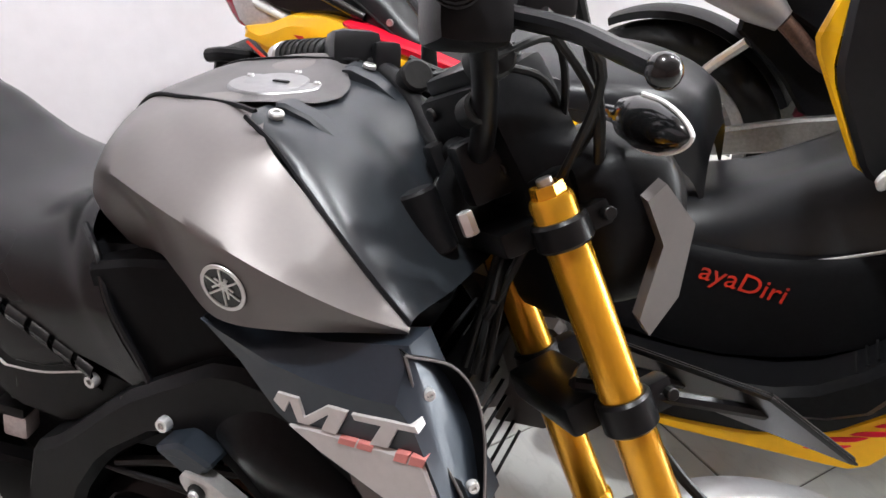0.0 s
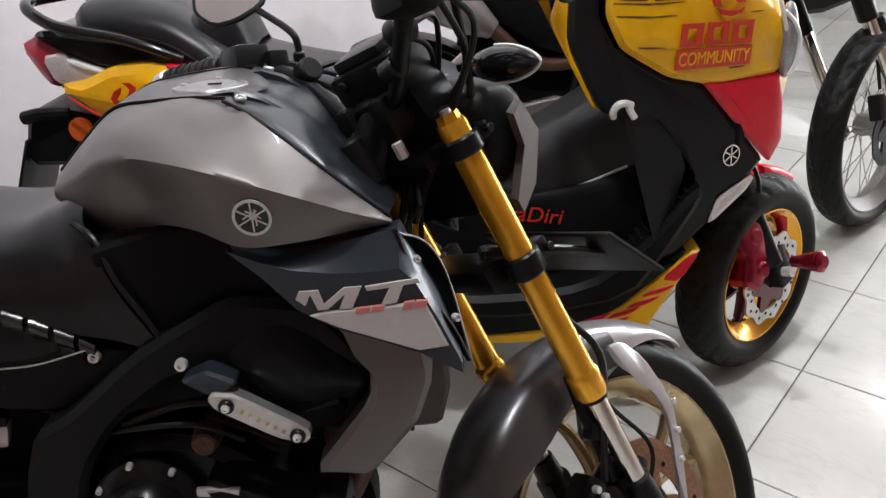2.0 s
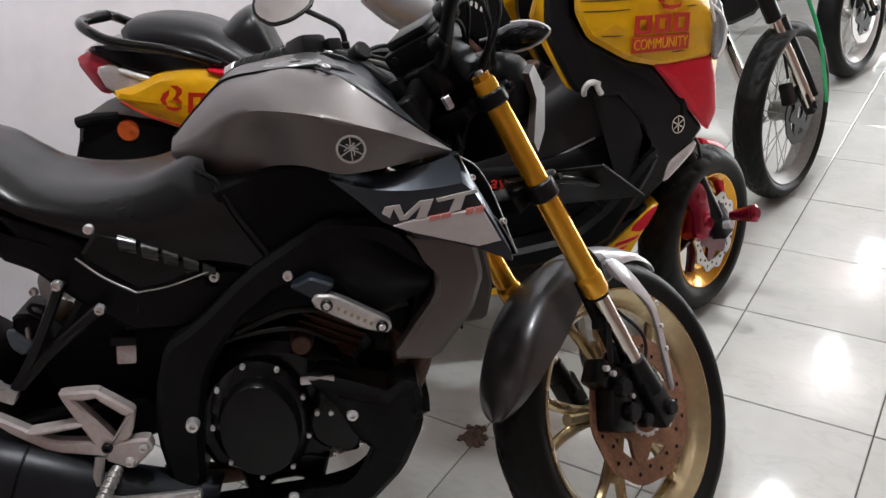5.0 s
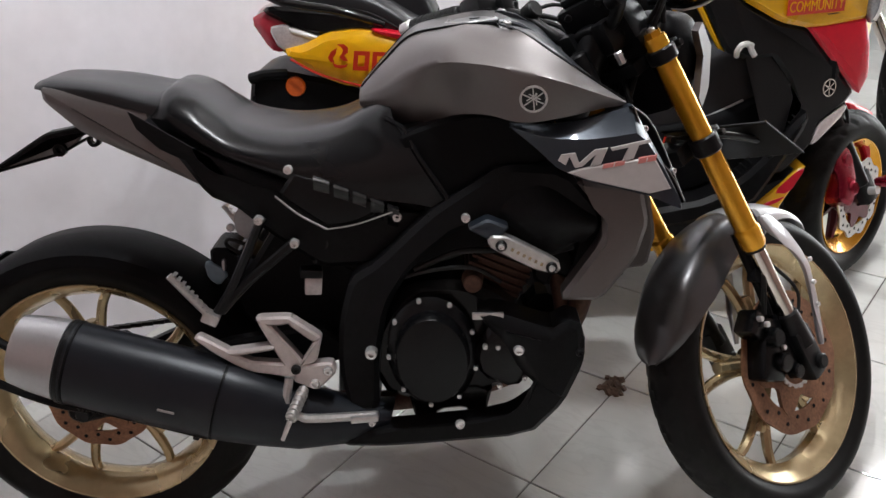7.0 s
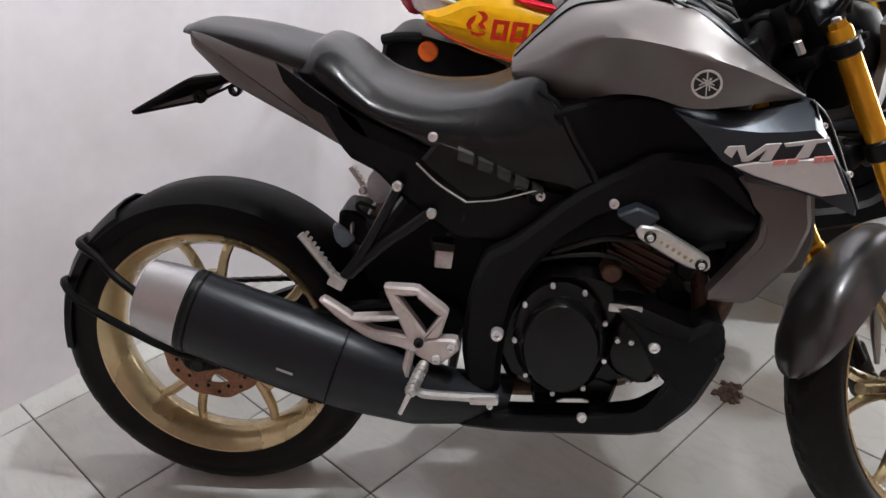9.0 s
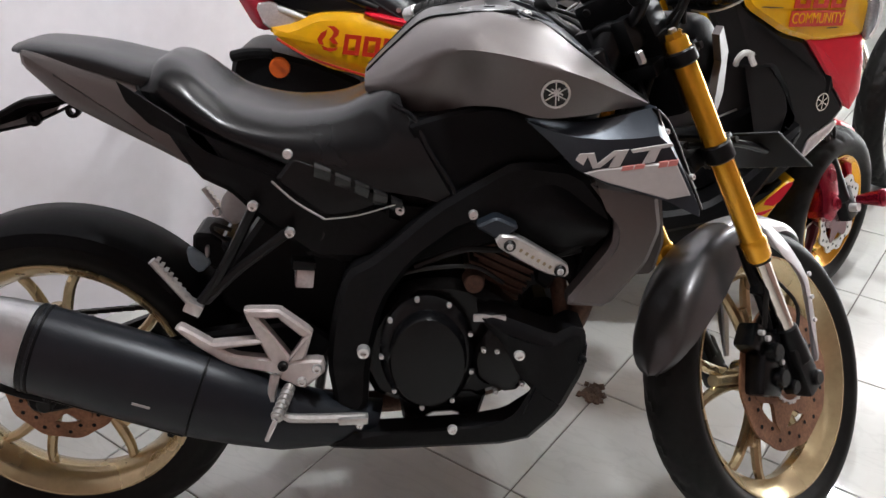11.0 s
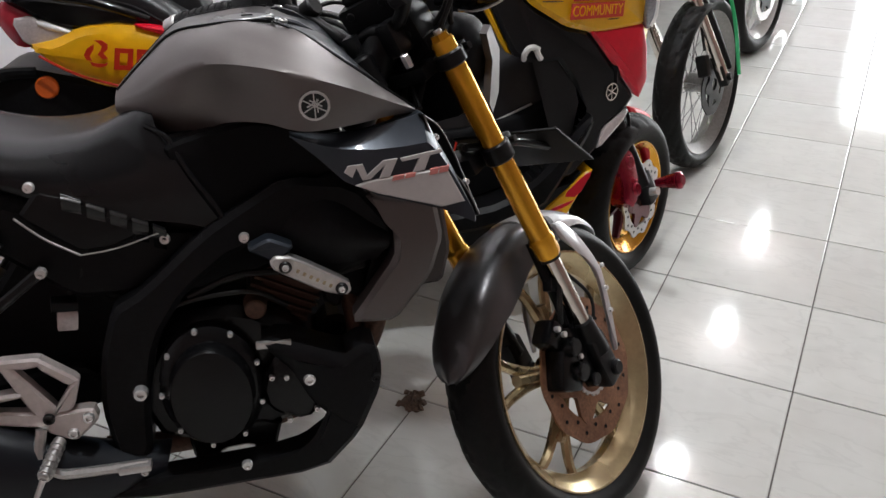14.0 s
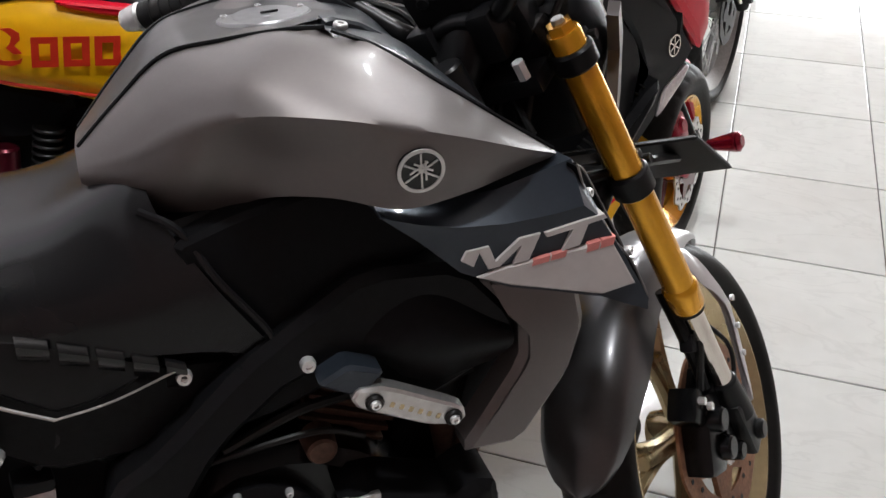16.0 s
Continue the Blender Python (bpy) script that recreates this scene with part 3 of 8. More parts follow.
    hose(bm, [(0.632, -0.030, 0.907), (0.680, -0.046, 0.9515), (0.730, -0.062, 0.9915), (0.785, -0.080, 1.0015), (0.845, -0.090, 1.0045), (0.880, -0.100, 1.0035)], 0.0024, 6)
    both("tank_seam", bm, M_MATT, t)
    # black centre cover behind the steering head
    bm = bmesh.new()
    loft(bm, [[(0.868, 0, 0.9950), (0.872, -0.05, 0.9985), (0.878, -0.098, 1.0035), (0.886, -0.121, 0.995)],
              [(0.925, 0, 0.982), (0.925, -0.06, 0.987), (0.923, -0.122, 0.984), (0.92, -0.134, 0.955)],
              [(0.97, 0, 0.945), (0.97, -0.07, 0.962), (0.97, -0.142, 0.953), (0.97, -0.153, 0.92)],
              [(1.03, 0, 0.885), (1.03, -0.08, 0.895), (1.03, -0.168, 0.905), (1.03, -0.176, 0.87)],
              [(1.07, 0, 0.845), (1.07, -0.09, 0.855), (1.07, -0.182, 0.871), (1.07, -0.188, 0.84)]], 5, 5)
    part("tank_cover", bm, M_COVER, t, "dark satin plastic cover at the front of the tank")
    bm = bmesh.new()
    hose(bm, [(0.882, -0.118, 1.0045), (0.920, -0.1335, 0.9865), (0.970, -0.155, 0.9505), (1.030, -0.178, 0.9055), (1.073, -0.190, 0.8735)], 0.0026, 6)
    both("edge_seal", bm, M_MATT, t, "black rubber seal along the tank's front edge")
    bm = bmesh.new()
    panel(bm, [(0.885, 1.008), (0.93, 0.992), (1.0, 0.93), (0.985, 0.918), (0.92, 0.97), (0.88, 0.99)], -0.055, -0.075, 0.003)
    both("cover_rib", bm, M_COVER, t)
    bm = bmesh.new()
    loft(bm, [[(0.630, 0, 0.9080), (0.630, -0.018, 0.9078), (0.632, -0.030, 0.9060)], [(0.680, 0, 0.9535), (0.680, -0.028, 0.9533), (0.680, -0.046, 0.9515)], [(0.728, 0, 0.9930), (0.729, -0.038, 0.9930), (0.730, -0.062, 0.9910)],
              [(0.770, 0, 0.9975), (0.771, -0.052, 0.9985), (0.772, -0.078, 1.0005)], [(0.838, 0, 0.9985), (0.838, -0.060, 1.0015), (0.838, -0.088, 1.0050)], [(0.885, 0, 0.9985), (0.883, -0.046, 1.0020), (0.876, -0.072, 1.0045)],
              [(0.912, 0, 0.9925), (0.909, -0.022, 0.9945), (0.904, -0.036, 0.9960)]], 6, 5)
    part("cap_surround", bm, M_TANKTOP, t, "dark grey satin strip along the tank top round the filler cap", sharp=60)
    bm = bmesh.new()
    rod(bm, (0.838, 0, 0.990), (0.838, 0.0006, 1.0005), 0.051, 0.049, 40, 0.002)
    cap = part("filler_cap", bm, M_CAP, t, "brushed aluminium filler cap with a key slot")
    bm = bmesh.new()
    rod(bm, (0.838, 0, 1.0005), (0.838, 0, 1.0016), 0.034, 0.033, 32, 0.0005)
    part("lock_plate", bm, M_CAP, cap)
    bm = bmesh.new()
    block(bm, (0.018, 0.004, 0.002), Matrix.Translation((0.844, 0, 1.0022)))
    part("key_slot", bm, M_MATT, cap)
    for k in range(5):
        a = 2 * math.pi * k / 5 + 0.3
        bolt(cap, (0.838 + 0.042 * math.cos(a), 0.042 * math.sin(a), 0.9990), (0, 0, 1), 0.0042, 0.003)
    for s in (-1, 1):
        bolt(t, (0.897, s * 0.092, 1.0005), (0.25, s * 0.15, 1), 0.0075, 0.003, M_ALU)
    # maker's roundel on the tank: plain ring and star of bars
    for s in (-1, 1):
        m = Matrix.Translation((0.924, s * 0.2290, 0.8975)) @ frame_z((-0.05, s * 1.0, -0.13))
        bm = bmesh.new()
        rod(bm, m @ Vector((0, 0, -0.003)), m @ Vector((0, 0, 0.0018)), 0.0225, 0.0222, 40, 0.0006)
        bd = part("badge", bm, M_GLOSS, t, "round black badge with a pale ring and bars")
        bm = bmesh.new()
        rr = [[m @ Vector((q * math.cos(a), q * math.sin(a), z)) for q, z in ((0.0225, 0.0015), (0.0222, 0.0028), (0.0190, 0.0028), (0.0188, 0.0015))]
              for a in (2 * math.pi * k / 40 for k in range(40))]
        grid_faces(bm, rr, close_u=True, close_v=True)
        part("ring", bm, M_ALU, bd)
        for k in range(6):
            bm = bmesh.new()
            block(bm, (0.036 if k < 3 else 0.020, 0.0017, 0.0012), m @ pose(0, 0, 0.0024, 0, 0, 90 + 60 * k) @ Matrix.Translation((0, 0.0 if k < 3 else 0.0042, 0)))
            part("bar", bm, M_ALU, bd)
    # black side cover under the tank
    bm = bmesh.new()
    panel(bm, [(0.700, 0.842), (0.76, 0.858), (0.83, 0.868), (0.90, 0.856), (0.96, 0.84), (0.98, 0.79), (0.90, 0.76), (0.82, 0.74), (0.75, 0.68), (0.732, 0.70), (0.722, 0.745), (0.704, 0.80)],
          -0.05, -0.162, 0.006, 0.003, keep=0.10)
    both("side_cover", bm, M_DULL, t, "matt black side cover below the tank")
    bm = bmesh.new()
    panel(bm, [(0.45, 0.78), (0.70, 0.86), (0.95, 0.84), (1.0, 0.70), (0.80, 0.60), (0.60, 0.58), (0.50, 0.64)], 0.13, -0.135, 0.01)
    part("inner_frame", bm, M_MATT, t, "dark inner frame and airbox")
    # front shrouds
    flare = lambda x, z: -0.045 * max(0, (x - 0.92)) / 0.2 * (0.5 + 2.2 * max(0, 0.87 - z))
    rows = []
    for x, top, mid, low in ((0.885, 0.854, 0.853, 0.852), (0.920, 0.850, 0.838, 0.818), (0.957, 0.847, 0.828, 0.778), (1.005, 0.850, 0.824, 0.753), (1.050, 0.861, 0.826, 0.741),
                             (1.082, 0.869, 0.830, 0.731), (1.098, 0.832, 0.815, 0.727), (1.122, 0.782, 0.770, 0.715), (1.146, 0.722, 0.718, 0.704)):
        f = lambda z: flare(x, z)
        rows.append([(x, -0.170, top - 0.006), (x, -0.194 + f(top), top), (x, -0.206 + f(top), (top + mid) / 2), (x, -0.2185 + f(mid), mid), (x, -0.2175 + f(mid), mid * 0.7 + low * 0.3),
                     (x, -0.2165 + f(low), low), (x, -0.185, low - 0.002)])
    bm = bmesh.new()
    grid_faces(bm, rows)
    thick(bm, 0.003)
    both("tank_shroud", bm, M_BLUEGREY, t, "satin blue-grey shroud beside the steering head", sharp=24)
    bm = bmesh.new()
    panel(bm, [(0.972, 0.771), (0.990, 0.777), (1.045, 0.784), (1.108, 0.790), (1.132, 0.738), (1.098, 0.731), (1.005, 0.757)], -0.205, -0.2205, 0.002, 0, 0, yf=flare)
    both("shroud_stripe", bm, M_DECAL, t, "pale grey printed stripe")
    # printed mark as plain slanted shapes
    marks = [[(0.9631, 0.8018), (0.9856, 0.8036), (0.9908, 0.7862), (1.0161, 0.8071), (1.037, 0.809), (1.024, 0.7822), (1.0082, 0.7804), (1.0174, 0.7994), (0.9948, 0.7799), (0.9835, 0.7787), (0.9757, 0.7978), (0.9689, 0.7838), (0.9577, 0.792)],
             [(1.0407, 0.8087), (1.1012, 0.8192), (1.1044, 0.8141), (1.0849, 0.8106), (1.0758, 0.7897), (1.058, 0.7862), (1.0694, 0.8078), (1.0432, 0.8036)]]
    for q in marks:
        bm = bmesh.new()
        panel(bm, q, -0.206, -0.2202, 0.0004, 0, 0, yf=flare)
        both("printed_bar", bm, M_DECAL, t, smooth=False)
    for q in ([(1.0285, 0.7822), (1.0455, 0.7845), (1.0432, 0.7776), (1.0262, 0.7752)],
              [(1.0473, 0.7848), (1.0625, 0.7869), (1.0602, 0.7799), (1.045, 0.778)],
              [(1.084, 0.7897), (1.0966, 0.7918), (1.0939, 0.7827), (1.0814, 0.7808)],
              [(1.0982, 0.792), (1.1118, 0.7939), (1.1092, 0.785), (1.0955, 0.7829)]):
        bm = bmesh.new()
        panel(bm, q, -0.207, -0.2212, 0.0004, 0, 0, yf=flare)
        both("small_printed_bar", bm, M_REDDECAL, t)
    # intake scoop at the shroud's front edge: a leaf-shaped dish with a thin pale rim
    near = spline([(1.083, -0.222, 0.866), (1.101, -0.226, 0.806), (1.136, -0.236, 0.756), (1.157, -0.240, 0.708)], 6)
    front = spline([(1.083, -0.222, 0.866), (1.112, -0.184, 0.836), (1.135, -0.184, 0.788), (1.157, -0.240, 0.708)], 6)
    bm = bmesh.new()
    rows = []
    for p, q in zip(near, front):
        mid = (p + q) / 2 + np.array((-0.016, 0.030, -0.004)) * min(1, np.linalg.norm(p - q) / 0.03)
        rows.append([tuple(p), tuple(p * 0.45 + mid * 0.55 + np.array((-0.004, 0.004, 0))), tuple(mid), tuple(q * 0.45 + mid * 0.55), tuple(q)])
    grid_faces(bm, rows)
    thick(bm, 0.002)
    both("intake_scoop", bm, M_MATT, t, "black intake scoop with mesh insert")
    for line in (near, front):
        bm = bmesh.new()
        hose(bm, [tuple(p) for p in line], 0.0014, 6, curve=False)
        both("scoop_rim", bm, M_GREY, t, "thin silver rim of the scoop")
    for p in ((1.099, 0.214, 0.829), (1.141, 0.224, 0.757)):
        for s in (-1, 1):
            bolt(t, (p[0], s * p[1], p[2]), (0.6, s * 0.7, 0.2), 0.0055, 0.005)
    # lower radiator cowl
    cowl = lambda x, z: -0.02 * (0.74 - z) / 0.2
    bm = bmesh.new()
    panel(bm, [(0.985, 0.745), (1.10, 0.722), (1.108, 0.66), (1.085, 0.60), (1.02, 0.528), (0.945, 0.535), (1.028, 0.635), (1.030, 0.685)],
          -0.150, -0.190, 0.008, 0.004, yf=cowl, keep=0.12)
    both("radiator_cowl", bm, M_GREY, t, "metallic grey angular cowl beside the radiator")
    bm = bmesh.new()
    panel(bm, [(1.035, 0.70), (1.118, 0.705), (1.128, 0.62), (1.112, 0.560), (1.035, 0.556), (1.06, 0.62)], -0.118, -0.150, 0.006, 0.002, keep=0.1)
    both("cowl_inner", bm, M_INNER, t, "dark brownish inner face of the radiator cowl")
    bm = bmesh.new()
    block(bm, (0.035, 0.27, 0.22), pose(1.02, 0, 0.63, 0, 18, 0), 0.006)
    rad = part("radiator", bm, M_MATT, t, "black radiator core")
    for k in range(11):
        bm = bmesh.new()
        block(bm, (0.004, 0.25, 0.006), pose(1.041 - 0.006 * (k - 5), 0, 0.63 + 0.018 * (k - 5), 0, 18, 0))
        part("fin", bm, M_DARK, rad, smooth=False)
    # seats
    bm = bmesh.new()
    rows = [
        (0.268, [(0, 0.928), (-0.06, 0.925), (-0.098, 0.908), (-0.106, 0.888), (-0.100, 0.874)]),
        (0.300, [(0, 0.947), (-0.07, 0.942), (-0.115, 0.919), (-0.126, 0.888), (-0.118, 0.860)]),
        (0.338, [(0, 0.935), (-0.08, 0.929), (-0.126, 0.902), (-0.137, 0.870), (-0.130, 0.842)]),
        (0.376, [(0, 0.902), (-0.085, 0.897), (-0.134, 0.873), (-0.146, 0.847), (-0.137, 0.825)]),
        (0.415, [(0, 0.873), (-0.09, 0.869), (-0.140, 0.849), (-0.152, 0.828), (-0.142, 0.811)]),
        (0.490, [(0, 0.853), (-0.09, 0.850), (-0.140, 0.832), (-0.158, 0.805), (-0.150, 0.780)]),
        (0.570, [(0, 0.854), (-0.085, 0.852), (-0.132, 0.834), (-0.160, 0.795), (-0.160, 0.750)]),
        (0.625, [(0, 0.870), (-0.078, 0.870), (-0.122, 0.852), (-0.162, 0.800), (-0.166, 0.725)]),
        (0.665, [(0, 0.893), (-0.074, 0.892), (-0.124, 0.868), (-0.166, 0.805), (-0.170, 0.712)]),
        (0.690, [(0, 0.900), (-0.075, 0.898), (-0.130, 0.870), (-0.170, 0.800), (-0.172, 0.705)]),
    ]
    loft(bm, [[(x + (0.082 * max(0, 0.87 - z) / 0.16 if x > 0.6 else 0), y, z) for y, z in r] for x, r in rows], 6, 5, caps=False)
    part("rider_seat", bm, M_SEAT, t, "black vinyl rider seat with a dished middle", sharp=60)
    bm = bmesh.new()
    hose(bm, [(0.268, -0.106, 0.885), (0.262, -0.08, 0.922), (0.262, 0, 0.931), (0.262, 0.08, 0.922), (0.268, 0.106, 0.885)], 0.006)
    part("seat_seam", bm, M_RUBBER, t)
    bm = bmesh.new()
    hose(bm, [(0.676, -0.128, 0.868), (0.708, -0.150, 0.850), (0.732, -0.168, 0.80), (0.772, -0.175, 0.722), (0.735, -0.178, 0.700)], 0.0045)
    both("seat_piping", bm, M_SEAT, t)
    bm = bmesh.new()
    rows = [
        (0.054, [(0, 0.972), (-0.03, 0.972), (-0.050, 0.968), (-0.054, 0.963)]),
        (0.090, [(0, 0.977), (-0.05, 0.976), (-0.074, 0.969), (-0.078, 0.958)]),
        (0.180, [(0, 0.963), (-0.06, 0.962), (-0.090, 0.953), (-0.093, 0.936)]),
        (0.260, [(0, 0.942), (-0.065, 0.940), (-0.100, 0.929), (-0.102, 0.910)]),
        (0.300, [(0, 0.935), (-0.065, 0.932), (-0.100, 0.918), (-0.102, 0.896)]),
    ]
    loft(bm, [[(x, y, z) for y, z in r] for x, r in rows], 5, 5)
    part("pillion_seat", bm, M_SEAT2, t, "raised dark grey pillion seat", sharp=60)
    # tail
    bm = bmesh.new()
    tail = lambda x, z: -0.10 * max(0, x - 0.06) * 0.6
    panel(bm, [(0.078, 0.968), (0.10, 0.964), (0.268, 0.915), (0.288, 0.893), (0.346, 0.760), (0.285, 0.797), (0.215, 0.836), (0.135, 0.882), (0.078, 0.944)],
          -0.05, -0.088, 0.008, 0.004, yf=tail, keep=0.12)
    both("tail_cowl", bm, M_GREY, t, "metallic grey tail cowl")
    bm = bmesh.new()
    panel(bm, [(0.075, 0.958), (0.15, 0.905), (0.24, 0.83), (0.20, 0.832), (0.145, 0.868), (0.10, 0.915)], 0.062, -0.062, 0.01)
    part("tail_underside", bm, M_MATT, t, "matt black underside of the tail")
    bm = bmesh.new()
    panel(bm, [(0.262, 0.905), (0.30, 0.86), (0.41, 0.81), (0.505, 0.775), (0.60, 0.74), (0.68, 0.70), (0.76, 0.70), (0.73, 0.66), (0.62, 0.605), (0.53, 0.61), (0.44, 0.69), (0.40, 0.735), (0.352, 0.762), (0.29, 0.88)],
          -0.06, -0.150, 0.012, 0.004, keep=0.12)
    both("side_panel", bm, M_MATT, t, "matt black side panel under the seat")
    bm = bmesh.new()
    panel(bm, [(0.478, 0.757), (0.512, 0.797), (0.565, 0.778), (0.672, 0.716), (0.60, 0.692), (0.556, 0.690)], -0.14, -0.161, 0.006, 0.002, keep=0.1)
    both("padded_panel", bm, M_BLACK, t, "glossy black panel with raised ribs")
    for k, (x, z, n) in enumerate(((0.545, 0.798, 0.026), (0.578, 0.782, 0.024), (0.609, 0.768, 0.022), (0.638, 0.753, 0.022), (0.666, 0.739, 0.018))):
        bm = bmesh.new()
        loft(bm, [[(x + e * n, -0.144, z - 0.005 - e * 0.011), (x + e * n, -0.158, z - 0.009 - e * 0.011), (x + e * n + 0.001, -0.170, z - 0.018 - e * 0.011), (x + e * n - 0.002, -0.164, z - 0.034 - e * 0.010), (x + e * n - 0.005, -0.152, z - 0.056 - e * 0.006)] for e in (0, 0.5, 1)], 3, 3, mirror=False)
        thick(bm, 0.004)
        both("panel_rib", bm, M_GLOSS, t)
    bm = bmesh.new()
    hose(bm, [(0.474, -0.162, 0.757), (0.51, -0.166, 0.722), (0.556, -0.167, 0.690)], 0.0019)
    hose(bm, [(0.556, -0.167, 0.690), (0.61, -0.168, 0.695), (0.676, -0.168, 0.712)], 0.0013)
    both("panel_edge", bm, M_ALU, t, "thin bright edge line")
    for x, y, z in ((0.504, 0.160, 0.801), (0.680, 0.162, 0.699), (0.799, 0.192, 0.697)):
        for s in (-1, 1):
            bolt(t, (x, s * y, z), (0, s, 0.1), 0.0085, 0.007)
    # plate bracket: a wedge of dark bars with a paler web and two lugs
    bm = bmesh.new()
    panel(bm, [(-0.088, 0.807), (-0.091, 0.814), (0.030, 0.874), (0.095, 0.880), (0.112, 0.864), (0.092, 0.866), (0.034, 0.860), (-0.074, 0.808)], 0.012, -0.014, 0.003, 0, 1, keep=0.08)
    br = part("plate_bracket", bm, M_MATT, t, "black wedge-shaped plate bracket under the tail")
    bm = bmesh.new()
    panel(bm, [(-0.080, 0.8075), (0.030, 0.862), (0.100, 0.866), (0.085, 0.850), (0.046, 0.832)], 0.004, -0.006, 0.0015, 0, 0)
    part("bracket_web", bm, M_WEB, br, "pale grey bracket web")
    bm = bmesh.new()
    hose(bm, [(-0.084, -0.006, 0.808), (0.046, -0.008, 0.831), (0.110, -0.008, 0.858)], 0.0028, 6, curve=False)
    part("bracket_edge", bm, M_MATT, br)
    for x, z in ((0.050, 0.840), (0.119, 0.852)):
        bm = bmesh.new()
        rows = [[(x + r * math.cos(a), y, z + r * math.sin(a)) for r, y in ((0.0125, -0.016), (0.0125, -0.004), (0.0055, -0.004), (0.0055, -0.016))] for a in (2 * math.pi * k / 16 for k in range(16))]
        grid_faces(bm, rows, close_u=True, close_v=True)
        part("bracket_lug", bm, M_MATT, br)
    # frame beam and cradle
    bm = bmesh.new()
    panel(bm, [(0.585, 0.60), (0.635, 0.625), (0.735, 0.708), (0.80, 0.745), (0.87, 0.782), (0.975, 0.765), (1.03, 0.69), (1.03, 0.65), (0.965, 0.62), (0.91, 0.60), (0.85, 0.665),
               (0.79, 0.678), (0.70, 0.615), (0.645, 0.54), (0.615, 0.43), (0.605, 0.33), (0.55, 0.33), (0.54, 0.43), (0.555, 0.52)], -0.12, -0.188, 0.010, 0, keep=0.18)
    both("frame_beam", bm, M_MATT, t, "matt black pressed frame beam")
    bm = bmesh.new()
    loft(bm, [[(0.83, -0.15, 0.75), (0.93, -0.175, 0.76), (1.015, -0.17, 0.69)], [(0.83, -0.175, 0.70), (0.92, -0.212, 0.70), (1.02, -0.20, 0.665)],
              [(0.86, -0.17, 0.665), (0.92, -0.195, 0.64), (1.0, -0.18, 0.63)]], 6, 6, mirror=False)
    thick(bm, 0.003)
    both("frame_cover", bm, M_MATT, t, "black bulged frame cover")
    bm = bmesh.new()
    rod(bm, (1.0, 0, 0.80), (1.07, 0, 0.965), 0.032, 0.032, 20, 0.004)
    part("steering_head", bm, M_BLACK, t)
    bm = bmesh.new()
    panel(bm, [(0.80, 0.685), (0.835, 0.70), (0.872, 0.682), (0.845, 0.655)], -0.185, -0.218, 0.004, 0, keep=0.1)
    both("slider_mount", bm, M_BLUEGREY, t, "blue-grey mount of the frame guard")
    bm = bmesh.new()
    panel(bm, [(0.832, 0.662), (0.840, 0.672), (0.868, 0.668), (0.950, 0.614), (0.952, 0.600), (0.944, 0.592), (0.910, 0.602), (0.838, 0.648)], -0.205, -0.224, 0.003, 0, keep=0.15)
    both("frame_guard", bm, M_ALU, t, "silver engraved frame guard plate")
    for x, z in ((0.855, 0.653), (0.937, 0.606)):
        for s in (-1, 1):
            bolt(t, (x, s * 0.224, z), (0, s, 0), 0.010, 0.005, M_DARK)
            bolt(t, (x, s * 0.228, z), (0, s, 0), 0.006, 0.004)
    for k in range(6):
        bm = bmesh.new()
        block(bm, (0.0045, 0.0008, 0.006), pose(0.873 + 0.0095 * k, -0.2245, 0.644 - 0.0062 * k, 0, 33, 0))
        part("engraved_bar", bm, M_RIM, t, smooth=False)
    # engine
    bm = bmesh.new()
    panel(bm, [(0.590, 0.42), (0.625, 0.335), (0.78, 0.33), (0.88, 0.36), (0.92, 0.44), (0.86, 0.52), (0.78, 0.57), (0.68, 0.57), (0.62, 0.50)], 0.14, -0.165, 0.015)
    eng = part("crankcase", bm, M_ENGINE, t, "black engine crankcase")
    bm = bmesh.new()
    panel(bm, [(0.660, 0.36), (0.667, 0.292), (0.705, 0.284), (0.712, 0.309), (0.765, 0.311), (0.772, 0.288), (0.800, 0.290), (0.822, 0.36)], 0.10, -0.168, 0.006)
    part("oil_sump", bm, M_ENGINE, t, "black oil sump under the engine")
    bm = bmesh.new()
    panel(bm, [(0.925, 0.60), (0.968, 0.615), (0.990, 0.575), (0.975, 0.535), (0.948, 0.550), (0.935, 0.520), (0.905, 0.545)], -0.090, -0.120, 0.006)
    part("hose_guard", bm, M_MATT, t, "black guard beside the radiator hose")
    bm = bmesh.new()
    panel(bm, [(0.925, 0.500), (0.988, 0.455), (1.004, 0.395), (1.002, 0.345), (0.896, 0.362), (0.880, 0.452)], -0.02, -0.085, 0.010, 0.002)
    part("header_cover", bm, M_DULL, t, "black cover round the exhaust header")
    bm = bmesh.new()
    hose(bm, [(0.955, -0.080, 0.540), (0.962, -0.098, 0.470), (0.960, -0.100, 0.400), (0.930, -0.090, 0.345)], 0.016, 12)
    part("header_pipe", bm, M_RUSTY, t, "heat-browned exhaust header pipe")
    bm = bmesh.new()
    m = pose(0.716, -0.165, 0.442)
    rows = [[m @ Vector((q * 0.074 * math.cos(a) * 1.0, -y, q * 0.098 * math.sin(a))) for a in (2 * math.pi * k / 40 for k in range(40))]
            for q, y in ((1.12, 0), (1.12, 0.018), (1.05, 0.024), (0.92, 0.030), (0.90, 0.046), (0.84, 0.056), (0.4, 0.060), (0.02, 0.060))]
    grid_faces(bm, rows, close_v=True)
    cov = part("clutch_cover", bm, M_ENGINE, t, "black round clutch cover with rim bolts")
